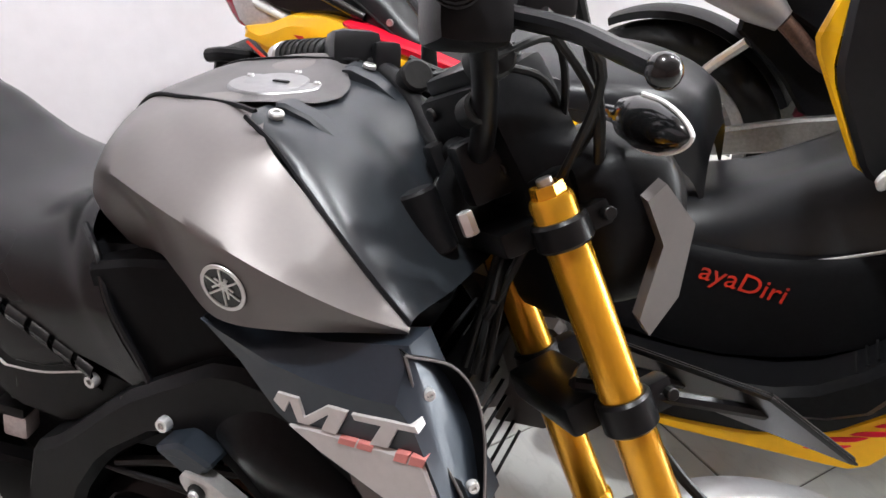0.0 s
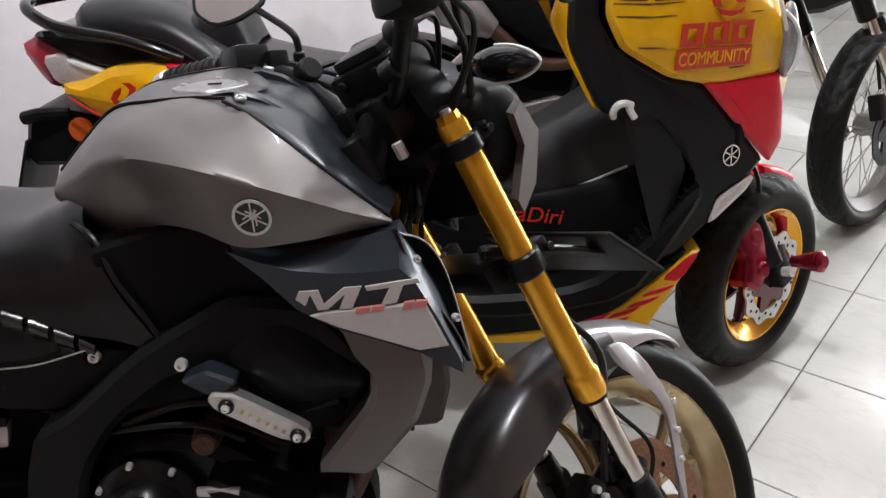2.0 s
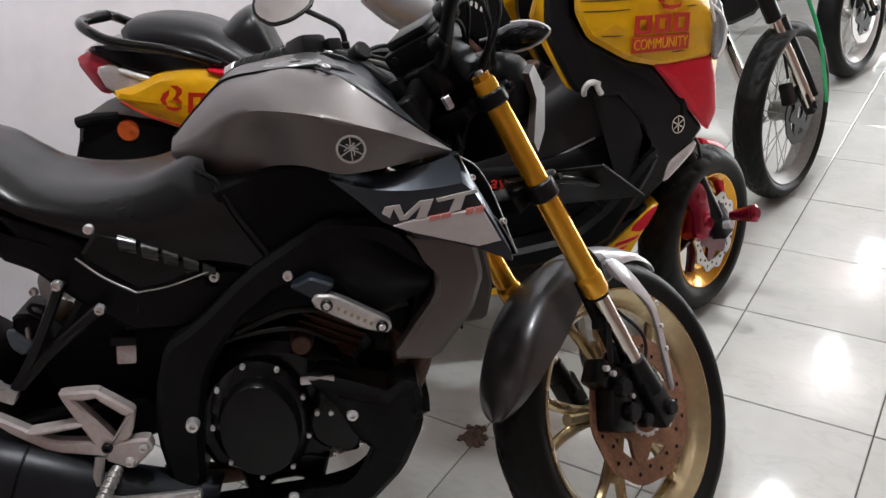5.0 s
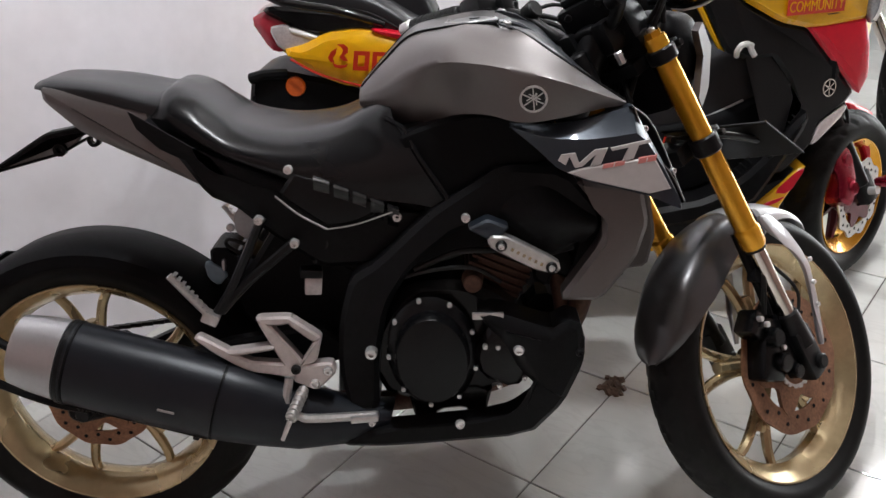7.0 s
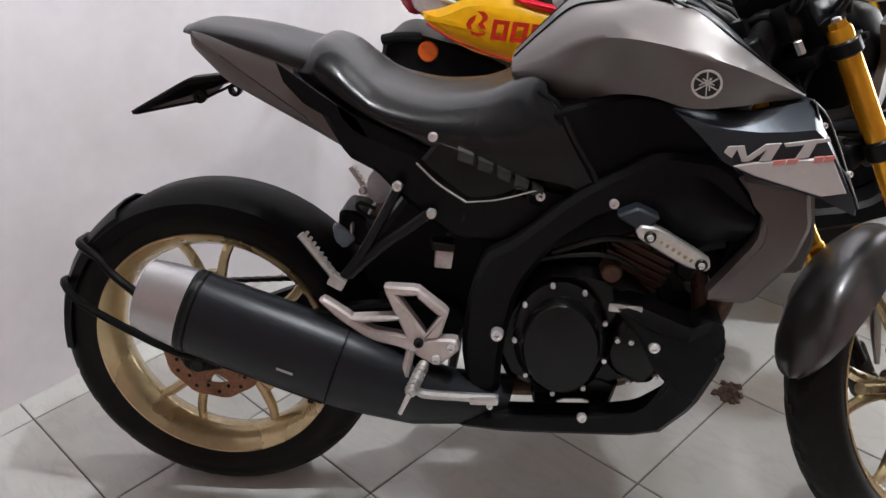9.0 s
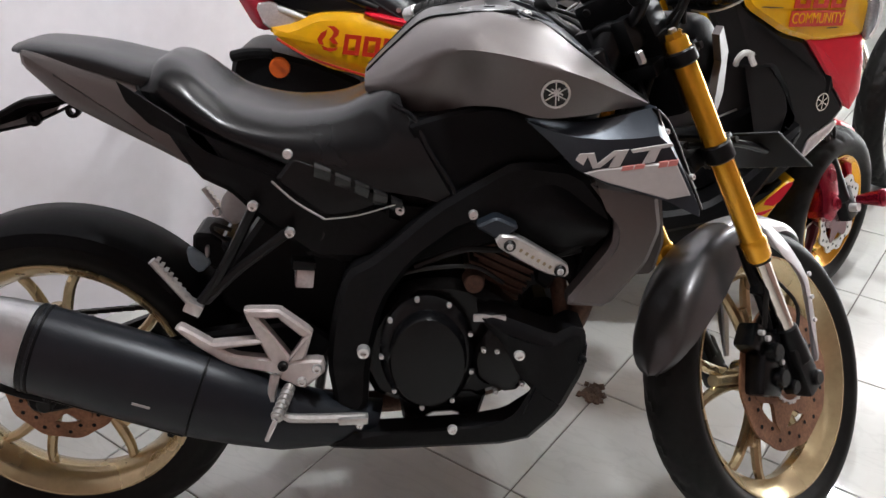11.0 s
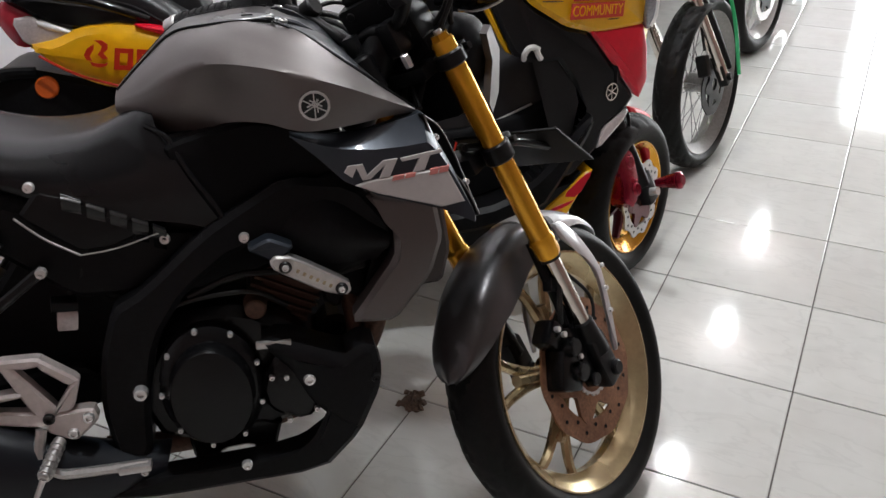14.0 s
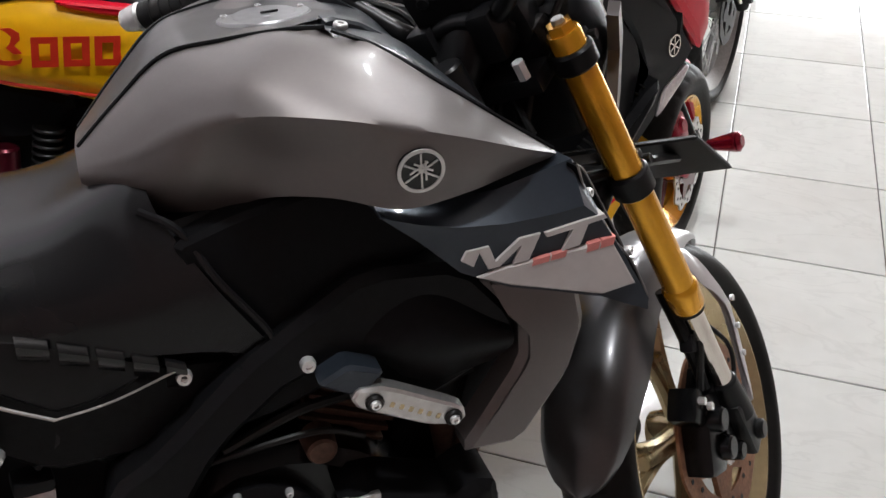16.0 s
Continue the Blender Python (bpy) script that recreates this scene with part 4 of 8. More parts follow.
    for k in range(9):
        a = 2 * math.pi * k / 9 + 0.35
        bolt(cov, (0.716 + 0.080 * math.cos(a), -0.186, 0.442 + 0.107 * math.sin(a)), (0, -1, 0), 0.0048, 0.006)
    bm = bmesh.new()
    panel(bm, [(0.79, 0.44), (0.80, 0.39), (0.86, 0.36), (0.90, 0.40), (0.89, 0.47), (0.83, 0.50)], -0.15, -0.200, 0.008, 0.004)
    part("pump_cover", bm, M_ENGINE, t)
    for x, z in ((0.812, 0.455), (0.832, 0.372), (0.878, 0.385), (0.745, 0.372), (0.835, 0.452)):
        bolt(t, (x, -0.202, z), (0, -1, 0), 0.005, 0.006)
    for k in range(9):
        bm = bmesh.new()
        block(bm, (0.115, 0.20, 0.006), pose(0.83 + 0.008 * k, -0.01, 0.53 + 0.0125 * k, 0, 28, 0), 0.0015)
        part("cylinder_fin", bm, M_RUSTY, eng)
    bm = bmesh.new()
    block(bm, (0.10, 0.18, 0.13), pose(0.865, -0.01, 0.575, 0, 28, 0), 0.01)
    block(bm, (0.13, 0.21, 0.075), pose(0.905, -0.01, 0.655, 0, 28, 0), 0.012)
    part("cylinder_head", bm, M_RUSTY, t, "heat-browned cylinder head")
    bm = bmesh.new()
    rod(bm, (0.80, -0.14, 0.565), (0.80, -0.176, 0.565), 0.02, 0.017, 18, 0.003)
    part("sensor_boss", bm, M_RUSTY, t)
    bm = bmesh.new()
    hose(bm, [(0.93, -0.03, 0.62), (0.985, -0.07, 0.60), (1.005, -0.10, 0.54), (0.985, -0.11, 0.46), (0.93, -0.10, 0.38), (0.82, -0.09, 0.32), (0.66, -0.10, 0.30), (0.52, -0.12, 0.32)], 0.020, 14)
    part("exhaust_header", bm, M_RUSTY, t, "heat-browned exhaust header pipe")
    bm = bmesh.new()
    hose(bm, [(0.87, -0.13, 0.60), (0.92, -0.17, 0.615), (0.98, -0.16, 0.62)], 0.011)
    part("engine_hose", bm, M_RUBBER, t, "black rubber engine hose")
    bm = bmesh.new()
    hose(bm, [(0.70, -0.17, 0.60), (0.78, -0.175, 0.63), (0.86, -0.15, 0.62), (0.93, -0.13, 0.66)], 0.006)
    part("engine_hose", bm, M_RUBBER, t, "black rubber engine hose")
    bm = bmesh.new()
    hose(bm, [(0.66, -0.16, 0.58), (0.72, -0.18, 0.60), (0.80, -0.18, 0.60), (0.85, -0.16, 0.56)], 0.004)
    part("engine_hose", bm, M_RUBBER, t, "black rubber engine hose")
    # engine guard and belly pan
    bm = bmesh.new()
    panel(bm, [(0.80, 0.525), (0.83, 0.53), (0.93, 0.485), (0.962, 0.50), (0.985, 0.49), (0.985, 0.42), (0.945, 0.34), (0.91, 0.36), (0.87, 0.41), (0.845, 0.47)], -0.15, -0.224, 0.010, 0.004, keep=0.12)
    both("engine_cowl", bm, M_MATT, t, "matt black engine side cowl")
    bm = bmesh.new()
    panel(bm, [(0.53, 0.275), (0.62, 0.266), (0.88, 0.268), (0.945, 0.33), (0.985, 0.41), (0.99, 0.47), (0.955, 0.45), (0.90, 0.350), (0.85, 0.316), (0.79, 0.306), (0.62, 0.302), (0.54, 0.305)], -0.165, -0.220, 0.012, 0.004, keep=0.15)
    both("belly_pan", bm, M_MATT, t, "matt black belly pan")
    for s in (-1, 1):
        bolt(t, (0.871, s * 0.226, 0.455), (0, s, 0), 0.010, 0.006)
        bolt(t, (0.754, s * 0.224, 0.312), (0, s, 0), 0.009, 0.006)
        bolt(t, (0.606, s * 0.190, 0.456), (0, s, 0), 0.012, 0.012)
        bolt(t, (0.592, s * 0.212, 0.322), (0, s, 0), 0.007, 0.006)
        bolt(t, (0.978, s * 0.224, 0.44), (0, s, 0), 0.008, 0.006, M_BLACK)
    bm = bmesh.new()
    block(bm, (0.055, 0.008, 0.012), pose(0.822, -0.215, 0.521, 0, 4, 0), 0.002)
    part("engine_tab", bm, M_ALU, t)
    # silencer
    p0, p1 = Vector((0.055, -0.205, 0.497)), Vector((0.40, -0.205, 0.362))
    d = (p1 - p0).normalized()
    up = Vector((0, -1, 0)).cross(d).normalized() * -1
    ring = lambda c, ry, rz, n=28: [c + Vector((0, -1, 0)) * (ry * math.cos(a)) + up * (rz * math.sin(a)) for a in (2 * math.pi * k / n for k in range(n))]
    bm = bmesh.new()
    rows = [ring(p0 - d * 0.002, 0.060, 0.074), ring(p0, 0.064, 0.079), ring(p0 + d * 0.18, 0.066, 0.081), ring(p0 + d * 0.30, 0.064, 0.078), ring(p1, 0.058, 0.070),
            ring(Vector((0.47, -0.19, 0.33)), 0.055, 0.062), ring(Vector((0.56, -0.17, 0.305)), 0.05, 0.042), ring(Vector((0.62, -0.15, 0.30)), 0.04, 0.03)]
    grid_faces(bm, rows, close_v=True, caps=True)
    sil = part("silencer", bm, M_SIL, t, "matt black tapered silencer", sharp=50)
    for q, ry, rz in ((0.015, 0.0655, 0.0805), (0.285, 0.0650, 0.0795)):
        bm = bmesh.new()
        rows = [ring(p0 + d * (q - 0.003), ry - 0.002, rz - 0.002), ring(p0 + d * (q - 0.002), ry + 0.0008, rz + 0.0008), ring(p0 + d * (q + 0.002), ry + 0.0008, rz + 0.0008), ring(p0 + d * (q + 0.003), ry - 0.002, rz - 0.002)]
        grid_faces(bm, rows, close_v=True)
        part("silencer_band", bm, M_MATT, sil)
    bm = bmesh.new()
    rows = [ring(p0 - d * 0.003, 0.063, 0.078), ring(p0 - d * 0.050, 0.060, 0.073, 28), ring(p0 - d * 0.086, 0.055, 0.066), ring(p0 - d * 0.090, 0.046, 0.057), ring(p0 - d * 0.05, 0.030, 0.040)]
    grid_faces(bm, rows, close_v=True, caps=True)
    part("end_cap", bm, M_SILVER, sil, "silver silencer end cap")
    bm = bmesh.new()
    rows = [ring(p0 + d * 0.001, 0.0655, 0.0805), ring(p0 + d * 0.008, 0.0655, 0.0805)]
    grid_faces(bm, rows, close_v=True)
    thick(bm, 0.001)
    part("clamp_band", bm, M_BLACK, sil)
    bm = bmesh.new()
    shield = [[c + up * 0.006 for c in ring(p0 + d * k, 0.060, 0.075)[4:11]] for k in (0.04, 0.12, 0.20, 0.28)]
    grid_faces(bm, shield)
    thick(bm, 0.002)
    part("heat_shield", bm, M_BLACK, sil)
    for k in (0.05, 0.26):
        bolt(sil, p0 + d * k + up * 0.074 + Vector((0, -0.03, 0)), up + Vector((0, -0.5, 0)), 0.006, 0.004, M_DARK)
    bm = bmesh.new()
    block(bm, (0.03, 0.0015, 0.004), Matrix.Translation(p0 + d * 0.20 + Vector((0, -0.0665, -0.01))) @ pose(0, 0, 0, 0, 21, 0))
    part("plate_label", bm, M_DECAL, sil)
    # footrest hanger, pedal and pegs
    bars = [[(0.295, 0.521), (0.306, 0.527), (0.336, 0.506), (0.386, 0.468), (0.447, 0.458), (0.478, 0.452), (0.470, 0.425), (0.380, 0.446), (0.325, 0.489)],
            [(0.412, 0.548), (0.426, 0.551), (0.478, 0.470), (0.490, 0.445), (0.462, 0.432), (0.447, 0.455)], [(0.412, 0.553), (0.475, 0.550), (0.484, 0.536), (0.452, 0.533), (0.424, 0.537)],
            [(0.472, 0.551), (0.526, 0.504), (0.509, 0.494), (0.468, 0.534)], [(0.525, 0.505), (0.508, 0.455), (0.474, 0.449), (0.490, 0.470), (0.510, 0.498)],
            [(0.476, 0.452), (0.536, 0.454), (0.541, 0.432), (0.526, 0.418), (0.500, 0.398), (0.458, 0.422)], [(0.345, 0.492), (0.440, 0.497), (0.440, 0.487), (0.360, 0.481)]]
    hang = None
    for k, q in enumerate(bars):
        bm = bmesh.new()
        panel(bm, q, -0.192, -0.2115 - 0.0006 * k, 0.004, 0, 1, keep=0.14)
        ob = part("footrest_hanger" if hang is None else "hanger_bar", bm, M_HANG, t if hang is None else hang, "cast aluminium footrest hanger with a triangular loop" if hang is None else "")
        hang = hang or ob
    for x, z in ((0.527, 0.439), (0.500, 0.415), (0.470, 0.446)):
        bolt(hang, (x, -0.215, z), (0, -1, 0), 0.009, 0.006, M_DARK if x < 0.5 else M_STEEL)
    bm = bmesh.new()
    rod(bm, (0.478, -0.213, 0.405), (0.462, -0.285, 0.385), 0.010, 0.009, 12, 0.002)
    peg = part("footpeg", bm, M_ALU, t, "ribbed aluminium footpeg")
    for k in range(6):
        bm = bmesh.new()
        q = (k + 1) / 7
        c = Vector((0.478, -0.213, 0.405)).lerp(Vector((0.462, -0.285, 0.385)), q)
        rod(bm, c, c + Vector((-0.001, -0.004, -0.0011)), 0.0115, seg=12)
        part("peg_rib", bm, M_ALU, peg)
    bm = bmesh.new()
    rod(bm, (0.462, -0.285, 0.385), (0.445, -0.295, 0.352), 0.005, 0.004, 10)
    part("peg_feeler", bm, M_STEEL, peg)
    bm = bmesh.new()
    hose(bm, [(0.455, -0.215, 0.43), (0.447, -0.232, 0.385), (0.470, -0.238, 0.362), (0.50, -0.238, 0.356), (0.605, -0.236, 0.352)], 0.0085)
    block(bm, (0.05, 0.022, 0.012), pose(0.585, -0.240, 0.352), 0.003)
    part("brake_pedal", bm, M_ALU, t, "aluminium brake pedal")
    # pillion peg on its bent stay
    bm = bmesh.new()
    hose(bm, [(0.445, -0.165, 0.722), (0.41, -0.17, 0.66), (0.37, -0.175, 0.595), (0.33, -0.175, 0.545)], 0.009)
    hose(bm, [(0.498, -0.165, 0.673), (0.45, -0.17, 0.64), (0.40, -0.175, 0.605), (0.345, -0.175, 0.555)], 0.009)
    both("pillion_stay", bm, M_BLACK, t, "black tubular pillion footrest stay")
    for s in (-1, 1):
        bolt(t, (0.443, s * 0.178, 0.722), (0, s, 0), 0.009, 0.008)
        bolt(t, (0.498, s * 0.176, 0.673), (0, s, 0), 0.009, 0.008)
    for s in (-1, 1):
        bm = bmesh.new()
        hose(bm, [(0.330, s * 0.182, 0.545), (0.30, s * 0.19, 0.595), (0.272, s * 0.195, 0.64)], 0.0085, 10, 4, 0.007)
        block(bm, (0.03, 0.022, 0.022), pose(0.326, s * 0.182, 0.548, 0, 30, 0), 0.003)
        pg = part("pillion_peg", bm, M_ALU, t, "folded aluminium pillion peg with teeth")
        for k in range(9):
            bm = bmesh.new()
            block(bm, (0.006, 0.018, 0.0035), pose(0.325 - 0.0055 * k, s * 0.190, 0.563 + 0.0095 * k, 0, 30, 0))
            part("tooth", bm, M_ALU, pg, smooth=False)
    bm = bmesh.new()
    panel(bm, [(0.335, 0.545), (0.405, 0.625), (0.46, 0.70), (0.60, 0.70), (0.62, 0.44), (0.52, 0.41), (0.41, 0.445), (0.345, 0.480)], 0.05, -0.06, 0.010)
    part("inner_mudguard", bm, M_MATT, t, "black inner mudguard behind the shock absorber")
    bm = bmesh.new()
    panel(bm, [(0.304, 0.632), (0.345, 0.627), (0.374, 0.600), (0.366, 0.555), (0.328, 0.559), (0.299, 0.597)], 0.04, -0.05, 0.006)
    part("hugger_mount", bm, M_MATT, t, "black bracket above the rear tyre")
    bm = bmesh.new()
    panel(bm, [(0.290, 0.605), (0.303, 0.605), (0.335, 0.578), (0.310, 0.555), (0.292, 0.573)], -0.045, -0.058, 0.003, 0.001)
    part("blue_tab", bm, M_TAB, t, "pale blue plastic tab")
    bm = bmesh.new()
    panel(bm, [(0.325, 0.608), (0.332, 0.609), (0.330, 0.588), (0.324, 0.587)], -0.05, -0.062, 0.002)
    part("mount_pin", bm, M_ALU, t)
    bm = bmesh.new()
    panel(bm, [(0.361, 0.692), (0.381, 0.711), (0.427, 0.706), (0.411, 0.665), (0.380, 0.641), (0.360, 0.658)], 0.03, -0.055, 0.008, 0.002)
    eb = part("tail_box", bm, M_BOX, t, "pale grey box under the tail")
    bolt(eb, (0.353, -0.050, 0.670), (-0.3, -1, 0.1), 0.008, 0.006)
    # shock, reservoir, small wiring
    bm = bmesh.new()
    rod(bm, (0.48, 0, 0.44), (0.52, 0, 0.70), 0.022, 0.022, 16)
    shock = part("shock_absorber", bm, M_DARK, t)
    bm = bmesh.new()
    pts = [(0.48 + 0.04 * q + 0.036 * math.cos(q * 44), 0.036 * math.sin(q * 44), 0.45 + 0.24 * q) for q in (k / 90 for k in range(91))]
    hose(bm, pts, 0.006, 6, 1)
    part("spring", bm, M_BLACK, shock)
    bm = bmesh.new()
    block(bm, (0.032, 0.030, 0.034), pose(0.508, -0.130, 0.574, 0, 10, 12), 0.005)
    res = part("brake_reservoir", bm, M_CLEAR, t, "small clear brake fluid reservoir with black cap")
    bm = bmesh.new()
    block(bm, (0.040, 0.036, 0.016), pose(0.508, -0.130, 0.599, 0, 10, 12), 0.005)
    part("reservoir_cap", bm, M_BLACK, res)
    bm = bmesh.new()
    hose(bm, [(0.377, -0.060, 0.638), (0.351, -0.060, 0.650), (0.342, -0.060, 0.646), (0.344, -0.060, 0.637), (0.359, -0.060, 0.624), (0.367, -0.060, 0.618)], 0.004)
    part("wire_loop", bm, M_RUBBER, t, "loose black wire loop")
    bm = bmesh.new()
    hose(bm, [(0.52, -0.14, 0.62), (0.55, -0.15, 0.66), (0.53, -0.14, 0.70), (0.47, -0.13, 0.69)], 0.004)
    part("wire_loop", bm, M_RUBBER, t, "loose black wire loop")
    bm = bmesh.new()
    panel(bm, [(0.345, 0.60), (0.355, 0.625), (0.385, 0.612), (0.40, 0.575), (0.37, 0.565)], 0.03, -0.05, 0.005)
    part("battery_box", bm, M_BLUEGREY, t)
    bm = bmesh.new()
    hose(bm, [(0.50, 0.10, 0.30), (0.47, 0.16, 0.16), (0.44, 0.235, 0.02)], 0.011)
    block(bm, (0.06, 0.03, 0.008), pose(0.44, 0.235, 0.042, 8, 0, 0), 0.002)
    part("side_stand", bm, M_BLACK, t, "black side stand resting on the floor")

    # ---- front end, turned to the left
    A = Vector((1.062, 0, 0.915))
    rk = radians(23.3)
    dn, fw = Vector((math.sin(rk), 0, -math.cos(rk))), Vector((math.cos(rk), 0, math.sin(rk)))
    leg = lambda s, y, off=0.03: A + dn * s + fw * off + Vector((0, y, 0))
    tilt = Matrix(((fw.x, 0, -dn.x, 0), (0, 1, 0, 0), (fw.z, 0, -dn.z, 0), (0, 0, 0, 1)))
    S = pose(1.0844, 0.0103, 0.9177, -18.97, -15.03, 46.13) @ (Matrix.Translation(leg(0, 0)) @ tilt).inverted()
    st = lambda bm: moved(bm, S)
    ax = leg(0.703, 0, 0.036)
    axle = Vector((0.574, -0.732, 0.367)).normalized()
    side = Vector((0, 0, 1)).cross(axle).normalized()
    SW = Matrix.Translation((1.367, -0.028, 0.277)) @ Matrix((side, -axle, side.cross(-axle))).transposed().to_4x4() @ Matrix.Translation(-ax)
    wheel(t, "front_wheel", SW @ Matrix.Translation(ax), 0.298, 0.235, 0.113, M_RIM, holes=True, disc=0.141, disc_mat=M_RUST, disc_y=-0.058, label="champagne gold cast front rim")
    for s in (-1, 1):
        bm = bmesh.new()
        a, b = leg(0.0, s * 0.1), leg(0.433, s * 0.1)
        q = (b - a)
        prof = [(0.0, 0.0185), (0.01, 0.0205), (0.44, 0.0205), (0.90, 0.0212), (0.91, 0.0240), (0.925, 0.0246), (0.94, 0.0236), (0.985, 0.0240), (1.0, 0.0215)]
        m = Matrix.Translation(a) @ frame_z(q)
        rows = [[m @ Vector((r * math.cos(an), r * math.sin(an), k * q.length)) for an in (2 * math.pi * i / 28 for i in range(28))] for k, r in prof]
        grid_faces(bm, rows, close_v=True, caps=True)
        f = part("fork_tube", st(bm), M_GOLD, t, "gold anodised upper fork tube")
        bm = bmesh.new()
        rod(bm, a - dn * 0.010, a + dn * 0.002, 0.0155, 0.0165, 6)
        part("fork_cap", st(bm), M_GOLD, f)
        bm = bmesh.new()
        rod(bm, a - dn * 0.016, a - dn * 0.008, 0.0075, 0.0075, 12, 0.001)
        part("adjuster", st(bm), M_ALU, f)
        bm = bmesh.new()
        rod(bm, b - dn * 0.002, b + dn * 0.006, 0.0205, seg=24)
        part("dust_seal", st(bm), M_RUBBER, f)
        bm = bmesh.new()
        rod(bm, b, leg(0.62, s * 0.1), 0.0158, seg=24)
        part("fork_slider", st(bm), M_CHROME, t, "brown-tinged chrome lower fork slider")
        bm = bmesh.new()
        rod(bm, leg(0.582, s * 0.1), leg(0.66, s * 0.1), 0.0205, 0.025, 20, 0.003)
        block(bm, (0.050, 0.040, 0.11), Matrix.Translation(leg(0.675, s * 0.098)) @ tilt, 0.010)
        rod(bm, ax + Vector((0, s * 0.075, 0)), ax + Vector((0, s * 0.128, 0)), 0.017, 0.015, 14, 0.003)
        part("fork_foot", st(bm), M_BLACK, t)
    for s0, h, nm in ((0.034, 0.026, "top_clamp"), (0.214, 0.034, "bottom_clamp")):
        bm = bmesh.new()
        block(bm, (0.06, 0.15, h), Matrix.Translation(leg(s0, 0, 0.012)) @ tilt, 0.008)
        for s in (-1, 1):
            rod(bm, leg(s0 - h / 2, s * 0.1), leg(s0 + h / 2, s * 0.1), 0.0265, seg=28, bevel=0.003)
            block(bm, (0.036, 0.024, h * 0.9), Matrix.Translation(leg(s0, s * 0.094, 0.060)) @ tilt, 0.004)
        c = part(nm, st(bm), M_BLACK, t, "black triple clamp")
        for s in (-1, 1):
            p = leg(s0, s * 0.102, 0.072)
            bm = bmesh.new()
            rod(bm, p - Vector((0, 0.014, 0)), p + Vector((0, 0.016, 0)), 0.0062, seg=10, bevel=0.001)
            part("clamp_bolt", st(bm), M_DARK, c)
    bm = bmesh.new()
    rod(bm, leg(0.0, 0, 0), leg(-0.02, 0, 0), 0.018, 0.016, 6, 0.002)
    part("stem_nut", st(bm), M_STEEL, t)
    bm = bmesh.new()
    rod(bm, leg(0.03, 0, -0.055), leg(-0.035, 0, -0.055), 0.02, 0.019, 18, 0.003)
    part("ignition_lock", st(bm), M_BLACK, t, "black ignition lock")
    # front mudguard: a hood whose skirts deepen towards the fork and end in a round tail
    bm = bmesh.new()
    rows = []
    for k in range(33):
        d = 80 + 80 * math.sin(k / 32 * math.pi / 2)
        a = radians(d)
        ww = float(np.interp(d, (80, 100, 130, 147, 153, 157, 159, 160), (0.058, 0.064, 0.068, 0.062, 0.052, 0.038, 0.024, 0.010)))
        drop = float(np.interp(d, (80, 105, 120, 130, 140, 147, 153, 158, 160), (0.060, 0.075, 0.085, 0.080, 0.066, 0.050, 0.032, 0.015, 0.004)))
        R0 = 0.315 + 0.005 * math.sin(math.pi * k / 32)
        rows.append([(ax.x + (R0 - dr) * math.cos(a), yy * ww, ax.z + (R0 - dr) * math.sin(a)) for yy, dr in
                     ((-1, drop), (-0.99, drop * 0.6), (-0.92, min(0.020, drop * 0.3)), (-0.6, 0.003), (0, -0.004), (0.6, 0.003), (0.92, min(0.020, drop * 0.3)), (0.99, drop * 0.6), (1, drop))])
    rows = [[tuple(p) for p in spline(r, 4)] for r in rows]
    grid_faces(bm, rows)
    thick(bm, 0.0035)
    part("front_mudguard", moved(bm, SW), M_GUARD, t, "metallic grey front mudguard", sharp=50)
    bm = bmesh.new()
    rows = []
    for k in range(15):
        d = 95 - 53 * k / 14
        a = radians(d)
        ww = float(np.interp(d, (42, 47, 60, 75, 94), (0.007, 0.022, 0.044, 0.056, 0.062)))
        drop = float(np.interp(d, (42, 50, 62, 72, 80, 95), (0.003, 0.012, 0.026, 0.042, 0.066, 0.090)))
        rows.append([(ax.x + (0.319 - dr) * math.cos(a), yy * ww, ax.z + (0.319 - dr) * math.sin(a)) for yy, dr in
                     ((-1, drop), (-0.95, drop * 0.45), (-0.6, 0.004), (0, -0.004), (0.6, 0.004), (0.95, drop * 0.45), (1, drop))])
    rows = [[tuple(p) for p in spline(r, 4)] for r in rows]
    grid_faces(bm, rows)
    thick(bm, 0.0035)
    part("mudguard_lip", moved(bm, SW), M_SILVER, t, "silver front lip of the mudguard", sharp=50)
    for s in (-1, 1):
        bm = bmesh.new()
        strap = [(-0.034, 0.292), (0.000, 0.294), (0.036, 0.262), (0.060, 0.200), (0.062, 0.110), (0.052, 0.020), (0.038, 0.022), (0.046, 0.110), (0.042, 0.180), (0.022, 0.226), (-0.020, 0.262)]
        panel(bm, [(ax.x + x, ax.z + z) for x, z in strap], -0.088, -0.097, 0.004, 0.001, yf=lambda x, z: 0.028 * min(1.0, max(0.0, (z - ax.z - 0.18) / 0.1)) - 0.008 * max(0.0, 1 - (z - ax.z) / 0.18))
        if s > 0:
            flip_y(bm)
        ar = part("mudguard_arm", st(bm), M_SILVER, t, "silver arm from mudguard to fork foot")
        for k, z in enumerate((0.10, 0.145, 0.19)):
            p = Vector((ax.x + 0.053, s * 0.099, ax.z + z))
            bm = bmesh.new()
            rod(bm, p, p + Vector((0, s * 0.006, 0)), 0.005, seg=10, bevel=0.001)
            part("arm_bolt", st(bm), M_STEEL, ar)
    # clutter round the front axle
    bm = bmesh.new()
    panel(bm, [(ax.x - 0.13, ax.z + 0.09), (ax.x - 0.06, ax.z + 0.145), (ax.x + 0.02, ax.z + 0.08), (ax.x + 0.03, ax.z + 0.01), (ax.x - 0.03, ax.z - 0.01), (ax.x - 0.09, ax.z + 0.03)], -0.062, -0.074, 0.004)
